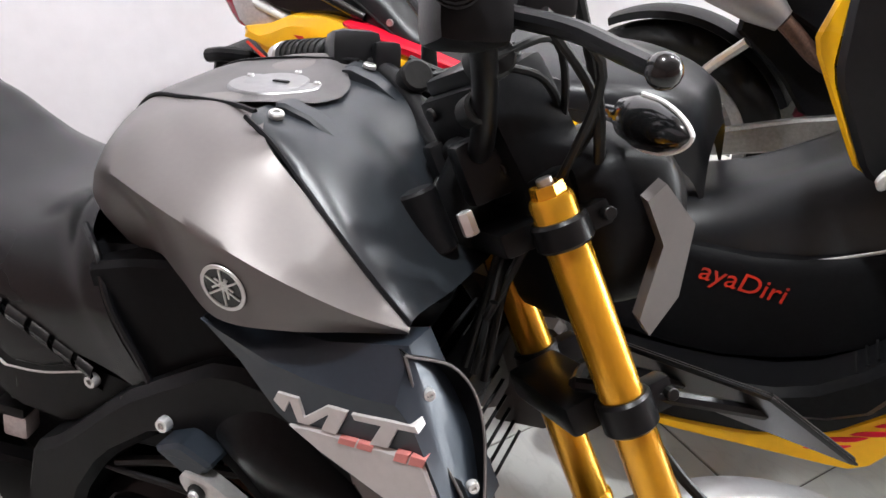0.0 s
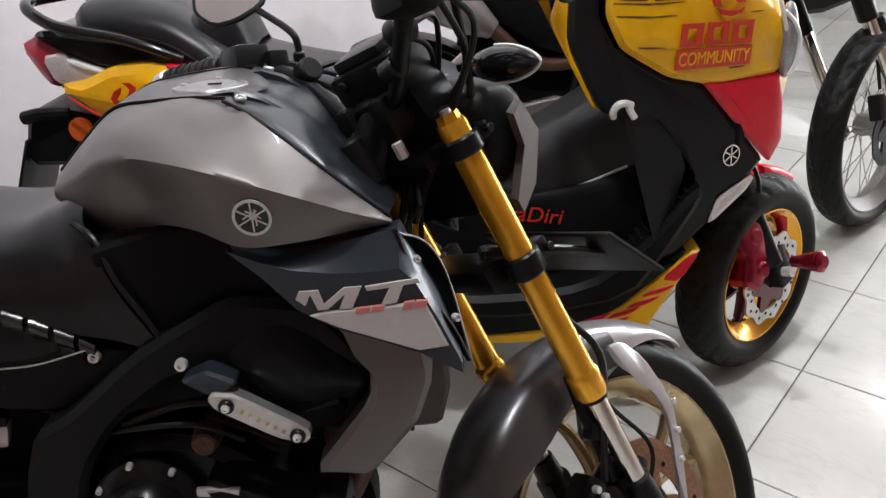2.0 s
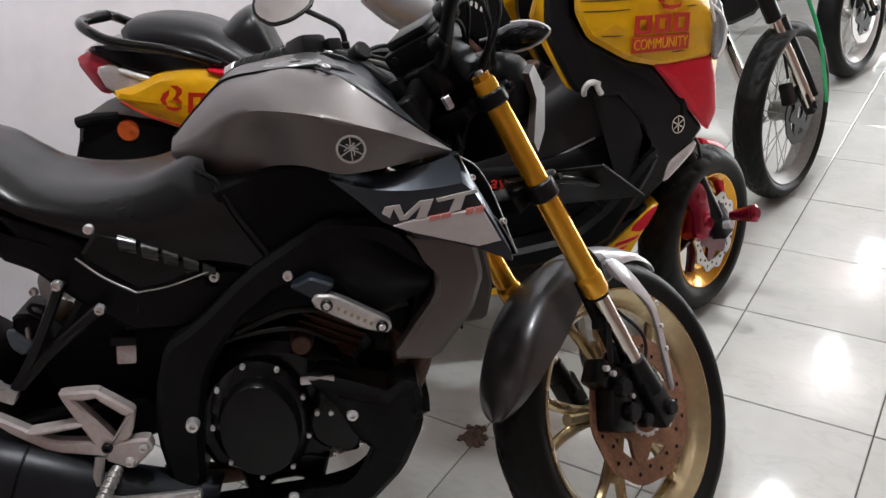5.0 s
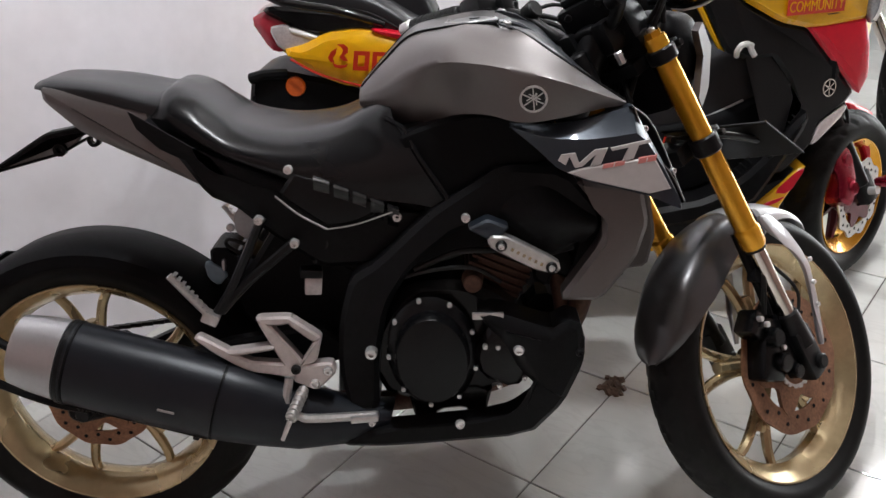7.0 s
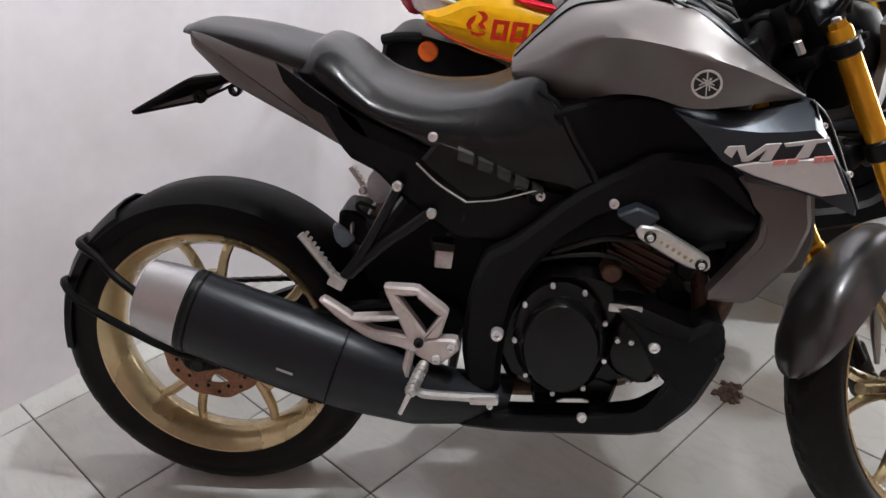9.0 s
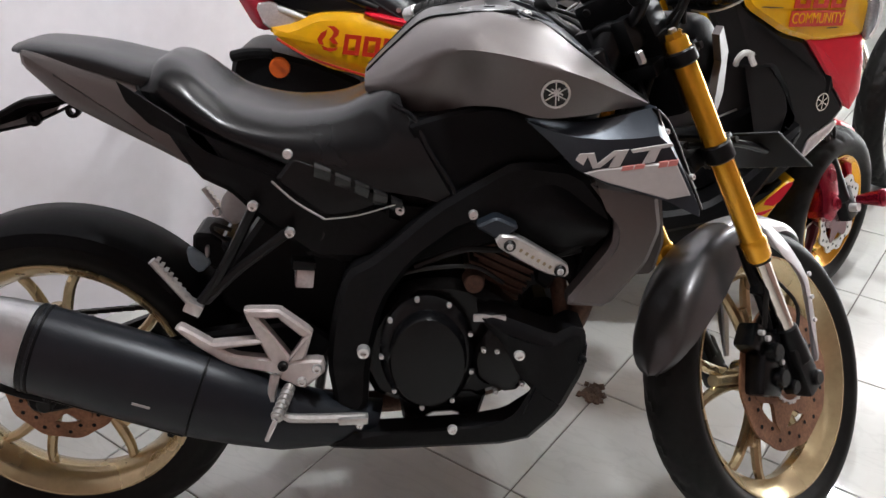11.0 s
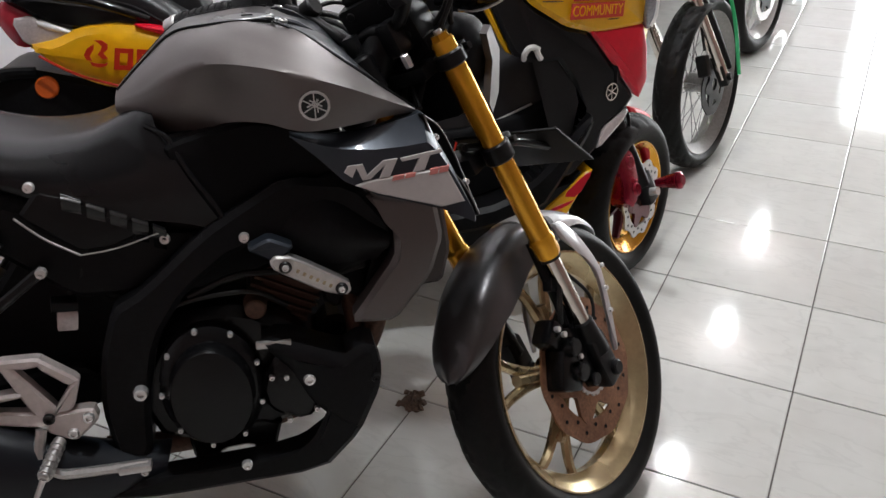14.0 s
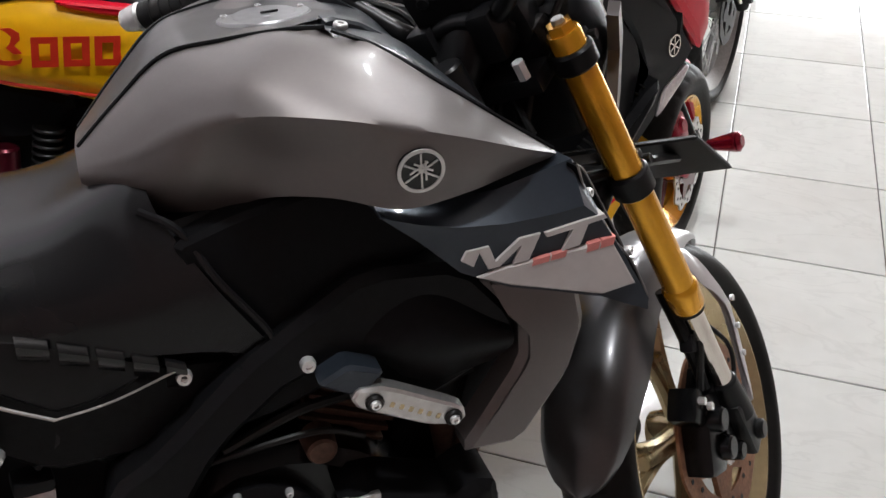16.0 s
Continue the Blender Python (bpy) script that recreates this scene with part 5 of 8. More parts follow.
    bk = part("caliper_bracket", st(bm), M_MATT, t, "black caliper bracket")
    for x, z in ((-0.03, 0.10), (0.0, 0.055), (-0.02, 0.02), (-0.11, 0.075)):
        bm = bmesh.new()
        rod(bm, (ax.x + x, -0.073, ax.z + z), (ax.x + x, -0.082, ax.z + z), 0.0065, seg=10, bevel=0.001)
        part("bracket_bolt", st(bm), M_DARK if z < 0.06 else M_STEEL, bk)
    bm = bmesh.new()
    hose(bm, [(ax.x - 0.02, -0.085, ax.z + 0.02), (ax.x - 0.05, -0.105, ax.z + 0.06), (ax.x - 0.02, -0.11, ax.z + 0.14), (ax.x - 0.07, -0.085, ax.z + 0.22), (ax.x - 0.10, -0.07, ax.z + 0.30)], 0.0035)
    part("sensor_cable", st(bm), M_RUBBER, t, "thin black wheel sensor cable")
    bm = bmesh.new()
    lathe(bm, [(0.052, -0.068), (0.052, -0.071), (0.044, -0.071), (0.044, -0.068)], SW @ Matrix.Translation(ax), 80, closed=True, dent=lambda a, q, y: 0.004 * (math.sin(20 * a) > 0) if q > 0.05 else 0)
    part("sensor_ring", bm, M_ALU, t, "toothed wheel sensor ring")
    # caliper and hose
    bm = bmesh.new()
    block(bm, (0.065, 0.055, 0.12), Matrix.Translation((ax.x - 0.095, -0.068, ax.z + 0.045)) @ pose(0, 0, 0, 0, 18, 0), 0.012)
    cal = part("brake_caliper", st(bm), M_ENGINE, t, "black front brake caliper")
    for size, x, y, z, turn in (((0.05, 0.04, 0.06), -0.045, -0.075, 0.105, 30), ((0.075, 0.035, 0.085), -0.030, -0.080, 0.035, -24), ((0.040, 0.045, 0.050), -0.125, -0.070, 0.100, 40)):
        bm = bmesh.new()
        block(bm, size, Matrix.Translation((ax.x + x, y, ax.z + z)) @ pose(0, 0, 0, 0, turn, 0), 0.009)
        part("caliper_mount", st(bm), M_ENGINE, cal)
    for x, z, r in ((-0.10, 0.07, 0.02), (-0.09, 0.02, 0.02), (-0.055, -0.005, 0.016)):
        bm = bmesh.new()
        rod(bm, (ax.x + x, -0.088, ax.z + z), (ax.x + x, -0.111, ax.z + z), r, r * 0.88, 16, 0.003)
        part("piston_cap", st(bm), M_ENGINE, cal)
    for x, z in ((-0.128, 0.112), (-0.045, 0.128), (-0.012, 0.062), (-0.075, 0.045)):
        bm = bmesh.new()
        rod(bm, (ax.x + x, -0.090, ax.z + z), (ax.x + x, -0.101, ax.z + z), 0.0062, 0.0055, 10, 0.001)
        part("caliper_bolt", st(bm), M_STEEL, cal)
    bm = bmesh.new()
    hose(bm, [(ax.x - 0.125, -0.075, ax.z + 0.275), (ax.x - 0.118, -0.085, ax.z + 0.215), (ax.x - 0.098, -0.085, ax.z + 0.16), (ax.x - 0.085, -0.085, ax.z + 0.11)], 0.011, 10, 5, 0.008)
    block(bm, (0.030, 0.020, 0.026), Matrix.Translation((ax.x - 0.108, -0.088, ax.z + 0.190)) @ pose(0, 0, 0, 0, 20, 0), 0.005)
    part("hose_guide", st(bm), M_MATT, t, "black hose guide beside the mudguard")
    for p in ((ax.x - 0.06, -0.098, ax.z + 0.12), (ax.x - 0.035, -0.098, ax.z + 0.095), (ax.x - 0.12, -0.098, ax.z + 0.10)):
        bm = bmesh.new()
        rod(bm, p, Vector(p) + Vector((0, -0.008, 0)), 0.006, seg=10, bevel=0.001)
        part("caliper_bolt", st(bm), M_STEEL, cal)
    bm = bmesh.new()
    hose(bm, [(ax.x - 0.10, -0.085, ax.z + 0.115), (ax.x - 0.10, -0.10, ax.z + 0.20), (ax.x - 0.06, -0.075, ax.z + 0.29), (ax.x - 0.12, -0.06, ax.z + 0.37), (ax.x - 0.20, -0.075, ax.z + 0.47),
              (ax.x - 0.22, -0.07, ax.z + 0.60), (ax.x - 0.24, -0.10, ax.z + 0.72), (ax.x - 0.30, -0.16, ax.z + 0.83)], 0.0055)
    part("brake_hose", st(bm), M_RUBBER, t, "black front brake hose")
    bm = bmesh.new()
    rod(bm, (ax.x - 0.095, -0.085, ax.z + 0.165), (ax.x - 0.095, -0.085, ax.z + 0.195), 0.012, seg=12, bevel=0.002)
    part("hose_fitting", st(bm), M_BLACK, t)
    # handlebar, grips, levers, switches
    H = leg(-0.055, 0, 0.0)
    bar = [(H.x - 0.122, -0.350, H.z + 0.112), (H.x - 0.082, -0.24, H.z + 0.106), (H.x - 0.028, -0.14, H.z + 0.072), (H.x, -0.06, H.z), (H.x, 0, H.z),
           (H.x, 0.06, H.z), (H.x - 0.028, 0.14, H.z + 0.072), (H.x - 0.082, 0.24, H.z + 0.106), (H.x - 0.122, 0.350, H.z + 0.112)]
    bm = bmesh.new()
    hose(bm, bar, 0.0115, 14, 6)
    part("handlebar", st(bm), M_BLACK, t, "black wide handlebar")
    for s in (-1, 1):
        bm = bmesh.new()
        block(bm, (0.045, 0.032, 0.06), Matrix.Translation(leg(-0.035, s * 0.04, 0.0)) @ tilt, 0.008)
        part("bar_clamp", st(bm), M_BLACK, t)
        g0, g1 = Vector((H.x - 0.082, s * 0.238, H.z + 0.106)), Vector((H.x - 0.121, s * 0.345, H.z + 0.112))
        bm = bmesh.new()
        rod(bm, g0, g1, 0.0175, 0.0165, 20, 0.002)
        gr = part("grip", st(bm), M_RUBBER, t, "ribbed black rubber grip")
        for k in range(7):
            bm = bmesh.new()
            c = g0.lerp(g1, (k + 0.7) / 8)
            rod(bm, c, c + (g1 - g0).normalized() * 0.006, 0.0188, seg=16)
            part("grip_rib", st(bm), M_RUBBER, gr)
        bm = bmesh.new()
        e = (g1 - g0).normalized()
        rod(bm, g1, g1 + e * 0.028, 0.0175, 0.013, 20, 0.003)
        part("bar_end", st(bm), M_ALU, gr, "silver bar-end weight")
        bm = bmesh.new()
        c = Vector((H.x - 0.064, s * 0.200, H.z + 0.098))
        block(bm, (0.058, 0.062, 0.060), Matrix.Translation(c), 0.014)
        sw = part("switch_housing", st(bm), M_BLACK, t, "black switch housing")
        for k in range(3):
            bm = bmesh.new()
            block(bm, (0.006, 0.012, 0.008), Matrix.Translation(c + Vector((-0.024, s * (0.016 * (k - 1)), 0.012 - 0.012 * (k % 2)))), 0.002)
            part("button", st(bm), M_REDANO if k == 2 and s < 0 else M_RUBBER, sw)
        bm = bmesh.new()
        block(bm, (0.03, 0.04, 0.03), Matrix.Translation(c + Vector((0.03, s * -0.03, 0))), 0.006)
        hose(bm, [c + Vector((0.035, s * -0.02, 0.0)), c + Vector((0.062, s * 0.045, -0.018)), c + Vector((0.060, s * 0.12, -0.040)), c + Vector((0.050, s * 0.180, -0.055))], 0.0085, 10, 5, 0.0065)
        lv = part("lever", st(bm), M_BLACK, t, "black brake lever with ball end" if s < 0 else "black clutch lever")
        if s < 0:
            bm = bmesh.new()
            block(bm, (0.016, 0.014, 0.016), Matrix.Translation(c + Vector((0.020, 0.018, 0.030))), 0.004)
            part("lever_adjuster", st(bm), M_MAGENTA, lv, "small magenta adjuster")
        bm = bmesh.new()
        ball(bm, c + Vector((0.050, s * 0.184, -0.056)), (0.0105,) * 3, 14)
        part("lever_ball", st(bm), M_GLOSS, lv)
    bm = bmesh.new()
    c = Vector((H.x + 0.01, -0.155, H.z + 0.116))
    block(bm, (0.045, 0.055, 0.035), Matrix.Translation(c), 0.007)
    rs = part("fluid_reservoir", st(bm), M_BLACK, t, "black brake fluid reservoir on the bar")
    bm = bmesh.new()
    rod(bm, (H.x + 0.01, -0.155, H.z + 0.135), (H.x + 0.01, -0.155, H.z + 0.143), 0.024, 0.022, 20, 0.002)
    part("reservoir_cap", st(bm), M_DARK, rs)
    for y, z, r in ((-0.115, 0.075, 0.020), (0.115, 0.075, 0.018), (-0.085, 0.035, 0.015)):
        bm = bmesh.new()
        rod(bm, (H.x - 0.014, y - 0.014, H.z + z), (H.x - 0.016, y + 0.014, H.z + z - 0.006), r, r * 0.95, 14, 0.003)
        part("bar_bracket", st(bm), M_DARK, t)
    for k, (y0, dz) in enumerate(((-0.13, 0.0), (-0.10, 0.03), (0.13, 0.01))):
        bm = bmesh.new()
        hose(bm, [(H.x - 0.02, y0, H.z + 0.07), (H.x + 0.05, y0 * 0.8, H.z + 0.09 - dz), (H.x + 0.085, y0 * 0.3, H.z + 0.01), (H.x + 0.05, 0.02 * (k - 1), H.z - 0.10), (H.x + 0.02, 0.03 * (k - 1), H.z - 0.22)], 0.0038)
        part("control_cable", st(bm), M_RUBBER, t, "black control cable")
    # cables looping in front of the bar
    bm = bmesh.new()
    hose(bm, [(H.x, -0.19, H.z + 0.10), (H.x + 0.07, -0.15, H.z + 0.06), (H.x + 0.06, -0.06, H.z - 0.06), (H.x + 0.02, -0.03, H.z - 0.16)], 0.0045)
    part("control_cable", st(bm), M_RUBBER, t, "black control cable")
    bm = bmesh.new()
    hose(bm, [(H.x, -0.17, H.z + 0.11), (H.x + 0.09, -0.10, H.z + 0.03), (H.x + 0.07, 0.0, H.z - 0.06), (H.x + 0.03, 0.03, H.z - 0.18)], 0.0045)
    part("control_cable", st(bm), M_RUBBER, t, "black control cable")
    bm = bmesh.new()
    hose(bm, [(H.x, 0.19, H.z + 0.10), (H.x + 0.08, 0.12, H.z + 0.05), (H.x + 0.07, 0.02, H.z - 0.03), (H.x + 0.02, -0.05, H.z - 0.14)], 0.0045)
    part("control_cable", st(bm), M_RUBBER, t, "black control cable")
    bm = bmesh.new()
    hose(bm, [(H.x - 0.04, 0.18, H.z + 0.09), (H.x + 0.02, 0.08, H.z + 0.03), (H.x - 0.02, 0.02, H.z - 0.05), (H.x - 0.06, -0.03, H.z - 0.14)], 0.0045)
    part("control_cable", st(bm), M_RUBBER, t, "black control cable")
    # riser cover, stay behind the headlight
    bm = bmesh.new()
    ru, rv = Vector((0.087, -0.063, 0.045)).normalized(), Vector((0.031, 0.025, -0.125)).normalized()
    rw = ru.cross(rv).normalized()
    rv = rw.cross(ru)
    top_left = Vector((0.985, 0.014, 0.992))
    if rw.y < 0:
        rw = -rw
    rm = Matrix.Translation(top_left + ru * 0.058 + rv * 0.062 + rw * 0.040) @ Matrix((ru, rw.cross(ru), rw)).transposed().to_4x4()
    block(bm, (0.118, 0.120, 0.080), rm, 0.012)
    rc = part("riser_cover", bm, M_MATT, t, "black cover block under the handlebar riser")
    for x, y in ((-0.035, -0.045), (0.030, -0.045), (0.038, 0.020)):
        bm = bmesh.new()
        rod(bm, rm @ Vector((x, y, -0.039)), rm @ Vector((x, y, -0.044)), 0.007, seg=12, bevel=0.001)
        part("cover_bolt", bm, M_DARK, rc)
    bm = bmesh.new()
    block(bm, (0.085, 0.018, 0.060), rm @ Matrix.Translation((0.0, -0.066 if (rw.cross(ru)).z < 0 else 0.066, 0.0)), 0.006)
    part("riser_lip", bm, M_BLACK, rc)
    bm = bmesh.new()
    block(bm, (0.045, 0.150, 0.150), Matrix.Translation(leg(0.06, 0.0, 0.045)) @ tilt, 0.012)
    block(bm, (0.060, 0.100, 0.055), Matrix.Translation(leg(-0.035, 0.02, 0.050)) @ tilt, 0.012)
    part("headlight_stay", st(bm), M_MATT, t, "black headlight stay in front of the fork")
    bm = bmesh.new()
    rod(bm, leg(0.010, -0.075, -0.040), leg(-0.012, -0.075, -0.040), 0.0075, seg=6, bevel=0.001)
    part("clamp_nut", st(bm), M_STEEL, t, "bright hexagon nut on the top clamp")
    # instrument pod and headlight
    bm = bmesh.new()
    block(bm, (0.03, 0.10, 0.06), Matrix.Translation(leg(-0.060, 0.01, 0.085)) @ tilt @ pose(0, 0, 0, 0, 35, 0), 0.012)
    part("instrument_pod", st(bm), M_BLACK, t)
    f2, r2 = Vector((0.777, 0.629, 0.0)), Vector((0.629, -0.777, 0.0))
    P = Vector((1.262, 0.012, 0.912))
    bm = bmesh.new()
    c = P - r2 * 0.078 - f2 * 0.045 + Vector((0, 0, -0.02))
    loft(bm, [[c + f2 * x + r2 * (y * w) + Vector((0, 0, z * h)) for y, z in ((0, 1), (0.7, 0.9), (1, 0.2), (0.8, -0.7), (0, -1), (-0.8, -0.7), (-1, 0.2), (-0.7, 0.9))]
              for x, w, h in ((-0.055, 0.055, 0.065), (-0.02, 0.070, 0.085), (0.03, 0.068, 0.080), (0.055, 0.050, 0.055))], 5, 4, mirror=False, closed=True, caps=True)
    part("headlight_shell", bm, M_MATT, t, "black headlight housing")
    bm = bmesh.new()
    rod(bm, c + f2 * 0.045 + Vector((0, 0, -0.015)), c + f2 * 0.075 + Vector((0, 0, -0.02)), 0.036, 0.030, 24, 0.006)
    part("headlight_lens", bm, M_GLASS, t, "clear headlight lens")
    for s in (1, -1):
        bm = bmesh.new()
        o = P if s > 0 else P - r2 * 0.156
        pts = [(0, 0), (-0.034, 0.048), (-0.050, 0.036), (-0.030, -0.012), (-0.046, -0.082), (-0.034, -0.104), (-0.008, -0.072)]
        rows = [[o + Vector((0.717, 1.024, 0)) * a + Vector((0, 0, b)) + r2 * (s * y) for a, b in pts] for y in (-0.012, 0.0, 0.003)]
        grid_faces(bm, rows, close_v=True, caps=True)
        part("headlight_fin", bm, M_GREY, t, "grey side fin of the headlight")
    for s in (1, -1):
        d2 = (r2 * s + Vector((0, 0, 0.16 * s))).normalized()
        o = Vector((1.215, -0.018, 1.008)) if s > 0 else Vector((1.055, 0.18, 0.965))
        side = d2.cross(Vector((0, 0, 1))).normalized()
        m = Matrix.Translation(o) @ Matrix((side.cross(d2) * -1, side, d2)).transposed().to_4x4()
        bm = bmesh.new()
        rows = [[m @ Vector((w * 0.80 * math.cos(a), w * 0.50 * math.sin(a), z)) for a in (2 * math.pi * k / 20 for k in range(20))]
                for z, w in ((-0.085, 0.009), (-0.05, 0.011), (-0.04, 0.022), (-0.01, 0.029), (0.025, 0.026), (0.055, 0.015), (0.070, 0.002))]
        grid_faces(bm, rows, close_v=True, caps=True)
        sg = part("turn_signal", bm, M_GLOSS, t, "smoked teardrop turn signal with pale rim", sharp=60)
        bm = bmesh.new()
        line = [(-0.04, 0.022), (-0.01, 0.029), (0.025, 0.026), (0.055, 0.015), (0.070, 0.0), (0.055, -0.015), (0.025, -0.026), (-0.01, -0.029)]
        hose(bm, [m @ Vector((w * 0.83, -0.003, z)) for z, w in line], 0.0020, 6, 4)
        part("lens_rim", bm, M_WHITE, sg)
    # front plate, seen from behind: black ribbed carrier, tilted
    C, e1, e2 = Vector((1.353, -0.03, 0.773)), Vector((0.085, 0.035, -0.076)), Vector((-0.80, 0.36, -0.10)).normalized()
    nrm = e1.cross(e2).normalized()
    bm = bmesh.new()
    rows = [[C + e1 * u + e2 * v + nrm * w for u, v in ((0 + i, 0 + i * 0.1), (1 - i, 0 + i * 0.1), (1 - i, 0.19 - i * 0.1), (0 + i, 0.19 - i * 0.1))] for i, w in ((0.03, -0.003), (0, -0.001), (0, 0.001), (0.03, 0.003))]
    grid_faces(bm, rows, close_v=True, caps=True)
    pl = part("front_plate", bm, M_BLACK, t, "black front plate carrier below the headlight")
    for u in (0.06, 0.94):
        bm = bmesh.new()
        hose(bm, [C + e1 * u + nrm * s0 + e2 * v for s0, v in ((0.003, 0.004), (0.003, 0.186))], 0.003, 6, curve=False)
        part("plate_rib", bm, M_DARK, pl)
    bm = bmesh.new()
    hose(bm, [C + e2 * 0.004 + e1 * 0.02 + nrm * 0.002, C + e2 * 0.004 + e1 * 0.98 + nrm * 0.002], 0.0035, 6, curve=False)
    part("plate_rib", bm, M_DARK, pl)
    bm = bmesh.new()
    for v in (0.05, 0.14):
        hose(bm, [C + e1 * 0.5 + e2 * v, C + e1 * 0.1 + e2 * v - f2 * 0.06, C - f2 * 0.11 + e2 * 0.095 + Vector((0, 0, 0.0))], 0.007)
    part("plate_arm", bm, M_BLACK, pl)
    # left mirror
    bm = bmesh.new()
    hose(bm, [(0.925, 0.187, 0.985), (0.925, 0.187, 1.015), (0.915, 0.195, 1.035), (0.868, 0.235, 1.060), (0.845, 0.25, 1.070)], 0.0055, 10, 5)
    rod(bm, (0.925, 0.187, 0.975), (0.925, 0.187, 1.006), 0.010, 0.009, 12, 0.002)
    part("mirror_stem", bm, M_BLACK, t, "thin black mirror stem")
    m = pose(0.815, 0.258, 1.080, 0, 0, 0) @ look((0, 0, 0), (-0.12, -0.75, 0.66)) @ Matrix.Diagonal((0.95, 1.12, 1, 1))
    out = [(-0.062, 0.008), (-0.050, 0.030), (0.010, 0.044), (0.045, 0.036), (0.060, 0.004), (0.052, -0.022), (0.018, -0.042), (-0.020, -0.034), (-0.056, -0.012)]
    bm = bmesh.new()
    rows = [[m @ Vector((x * q, y * q, -z)) for x, y in cut_corners(out, 1, 0.2)] for q, z in ((0.35, -0.022), (0.85, -0.016), (1.06, -0.004), (1.06, 0.002), (0.96, 0.003))]
    grid_faces(bm, rows, close_v=True, caps=True)
    mh = part("mirror_housing", bm, M_BLACK, t, "angular black mirror housing")
    bm = bmesh.new()
    rows = [[m @ Vector((x * q, y * q, -z)) for x, y in cut_corners(out, 1, 0.2)] for q, z in ((0.96, 0.0035), (0.5, 0.0040))]
    grid_faces(bm, rows, close_v=True, caps=True)
    part("mirror_glass", bm, M_MIRROR, mh, "mirror glass reflecting the pale wall", smooth=False)
    return t


naked_bike()


# ------------------------------------------------------------------ the yellow scooter
def writing(parent, name, text, m, height, mat, depth=0.0006, shear=0.0, label=""):
    """Raised print in Blender's own font, as a mesh under its part."""
    cu = bpy.data.curves.new(name, "FONT")
    cu.body, cu.size, cu.extrude, cu.align_x, cu.align_y, cu.shear = text, height, depth, "CENTER", "CENTER", shear
    tmp = bpy.data.objects.new(name, cu)
    me = bpy.data.meshes.new_from_object(tmp)
    bpy.data.objects.remove(tmp)
    me.transform(m)
    me.materials.clear()
    me.materials.append(mat)
    ob = new(name, me)
    ob.parent = parent
    return tagged(ob, label)


def side_plane(x, z, y, yaw=0.0, pitch=0.0, roll=0.0):
    """Lays flat work on a near-side panel: its x along the bike, its y up."""
    return Matrix.Translation((x, y, z)) @ pose(0, 0, 0, 90, 0, 0) @ pose(0, 0, 0, pitch, yaw, roll)


def strokes(parent, name, polys, m, mat, d=0.0008):
    """Plain printed shapes: each a thin raised plate."""
    for q in polys:
        bm = bmesh.new()
        rows = [[m @ Vector((x, y, z)) for x, y in q] for z in (-d, d)]
        grid_faces(bm, rows, close_v=True, caps=True)
        part(name, bm, mat, parent, smooth=False)


# a swirl and three block shapes, as on the wrap (unit height 1)
SWIRL = [[(-0.75, 0.05), (-0.55, 0.45), (-0.15, 0.72), (-0.2, 0.35), (-0.42, 0.0), (-0.3, -0.28), (-0.6, -0.25)],
         [(-0.45, -0.32), (-0.1, -0.42), (0.4, -0.42), (0.62, -0.3), (0.5, -0.55), (0.1, -0.66), (-0.3, -0.58)],
         [(-0.15, 0.95), (0.3, 0.98), (0.62, 0.75), (0.6, 0.45), (0.35, 0.22), (0.62, -0.12), (0.3, -0.15), (0.02, 0.12), (0.2, 0.35), (0.28, 0.6), (0.1, 0.8)]]
BLOCKS = [q for x in (0, 0.97, 1.94) for q in (
    [(x, 0), (x + 0.82, 0), (x + 0.82, 0.22), (x, 0.22)], [(x, 0.78), (x + 0.82, 0.78), (x + 0.82, 1), (x, 1)],
    [(x, 0.22), (x + 0.24, 0.22), (x + 0.24, 0.78), (x, 0.78)], [(x + 0.58, 0.22), (x + 0.82, 0.22), (x + 0.82, 0.78), (x + 0.58, 0.78)])]


def scaled(polys, k, dx=0.0, dy=0.0, slant=0.0, ky=None):
    return [[(dx + k * (x + slant * y), dy + (ky or k) * y) for x, y in q] for q in polys]


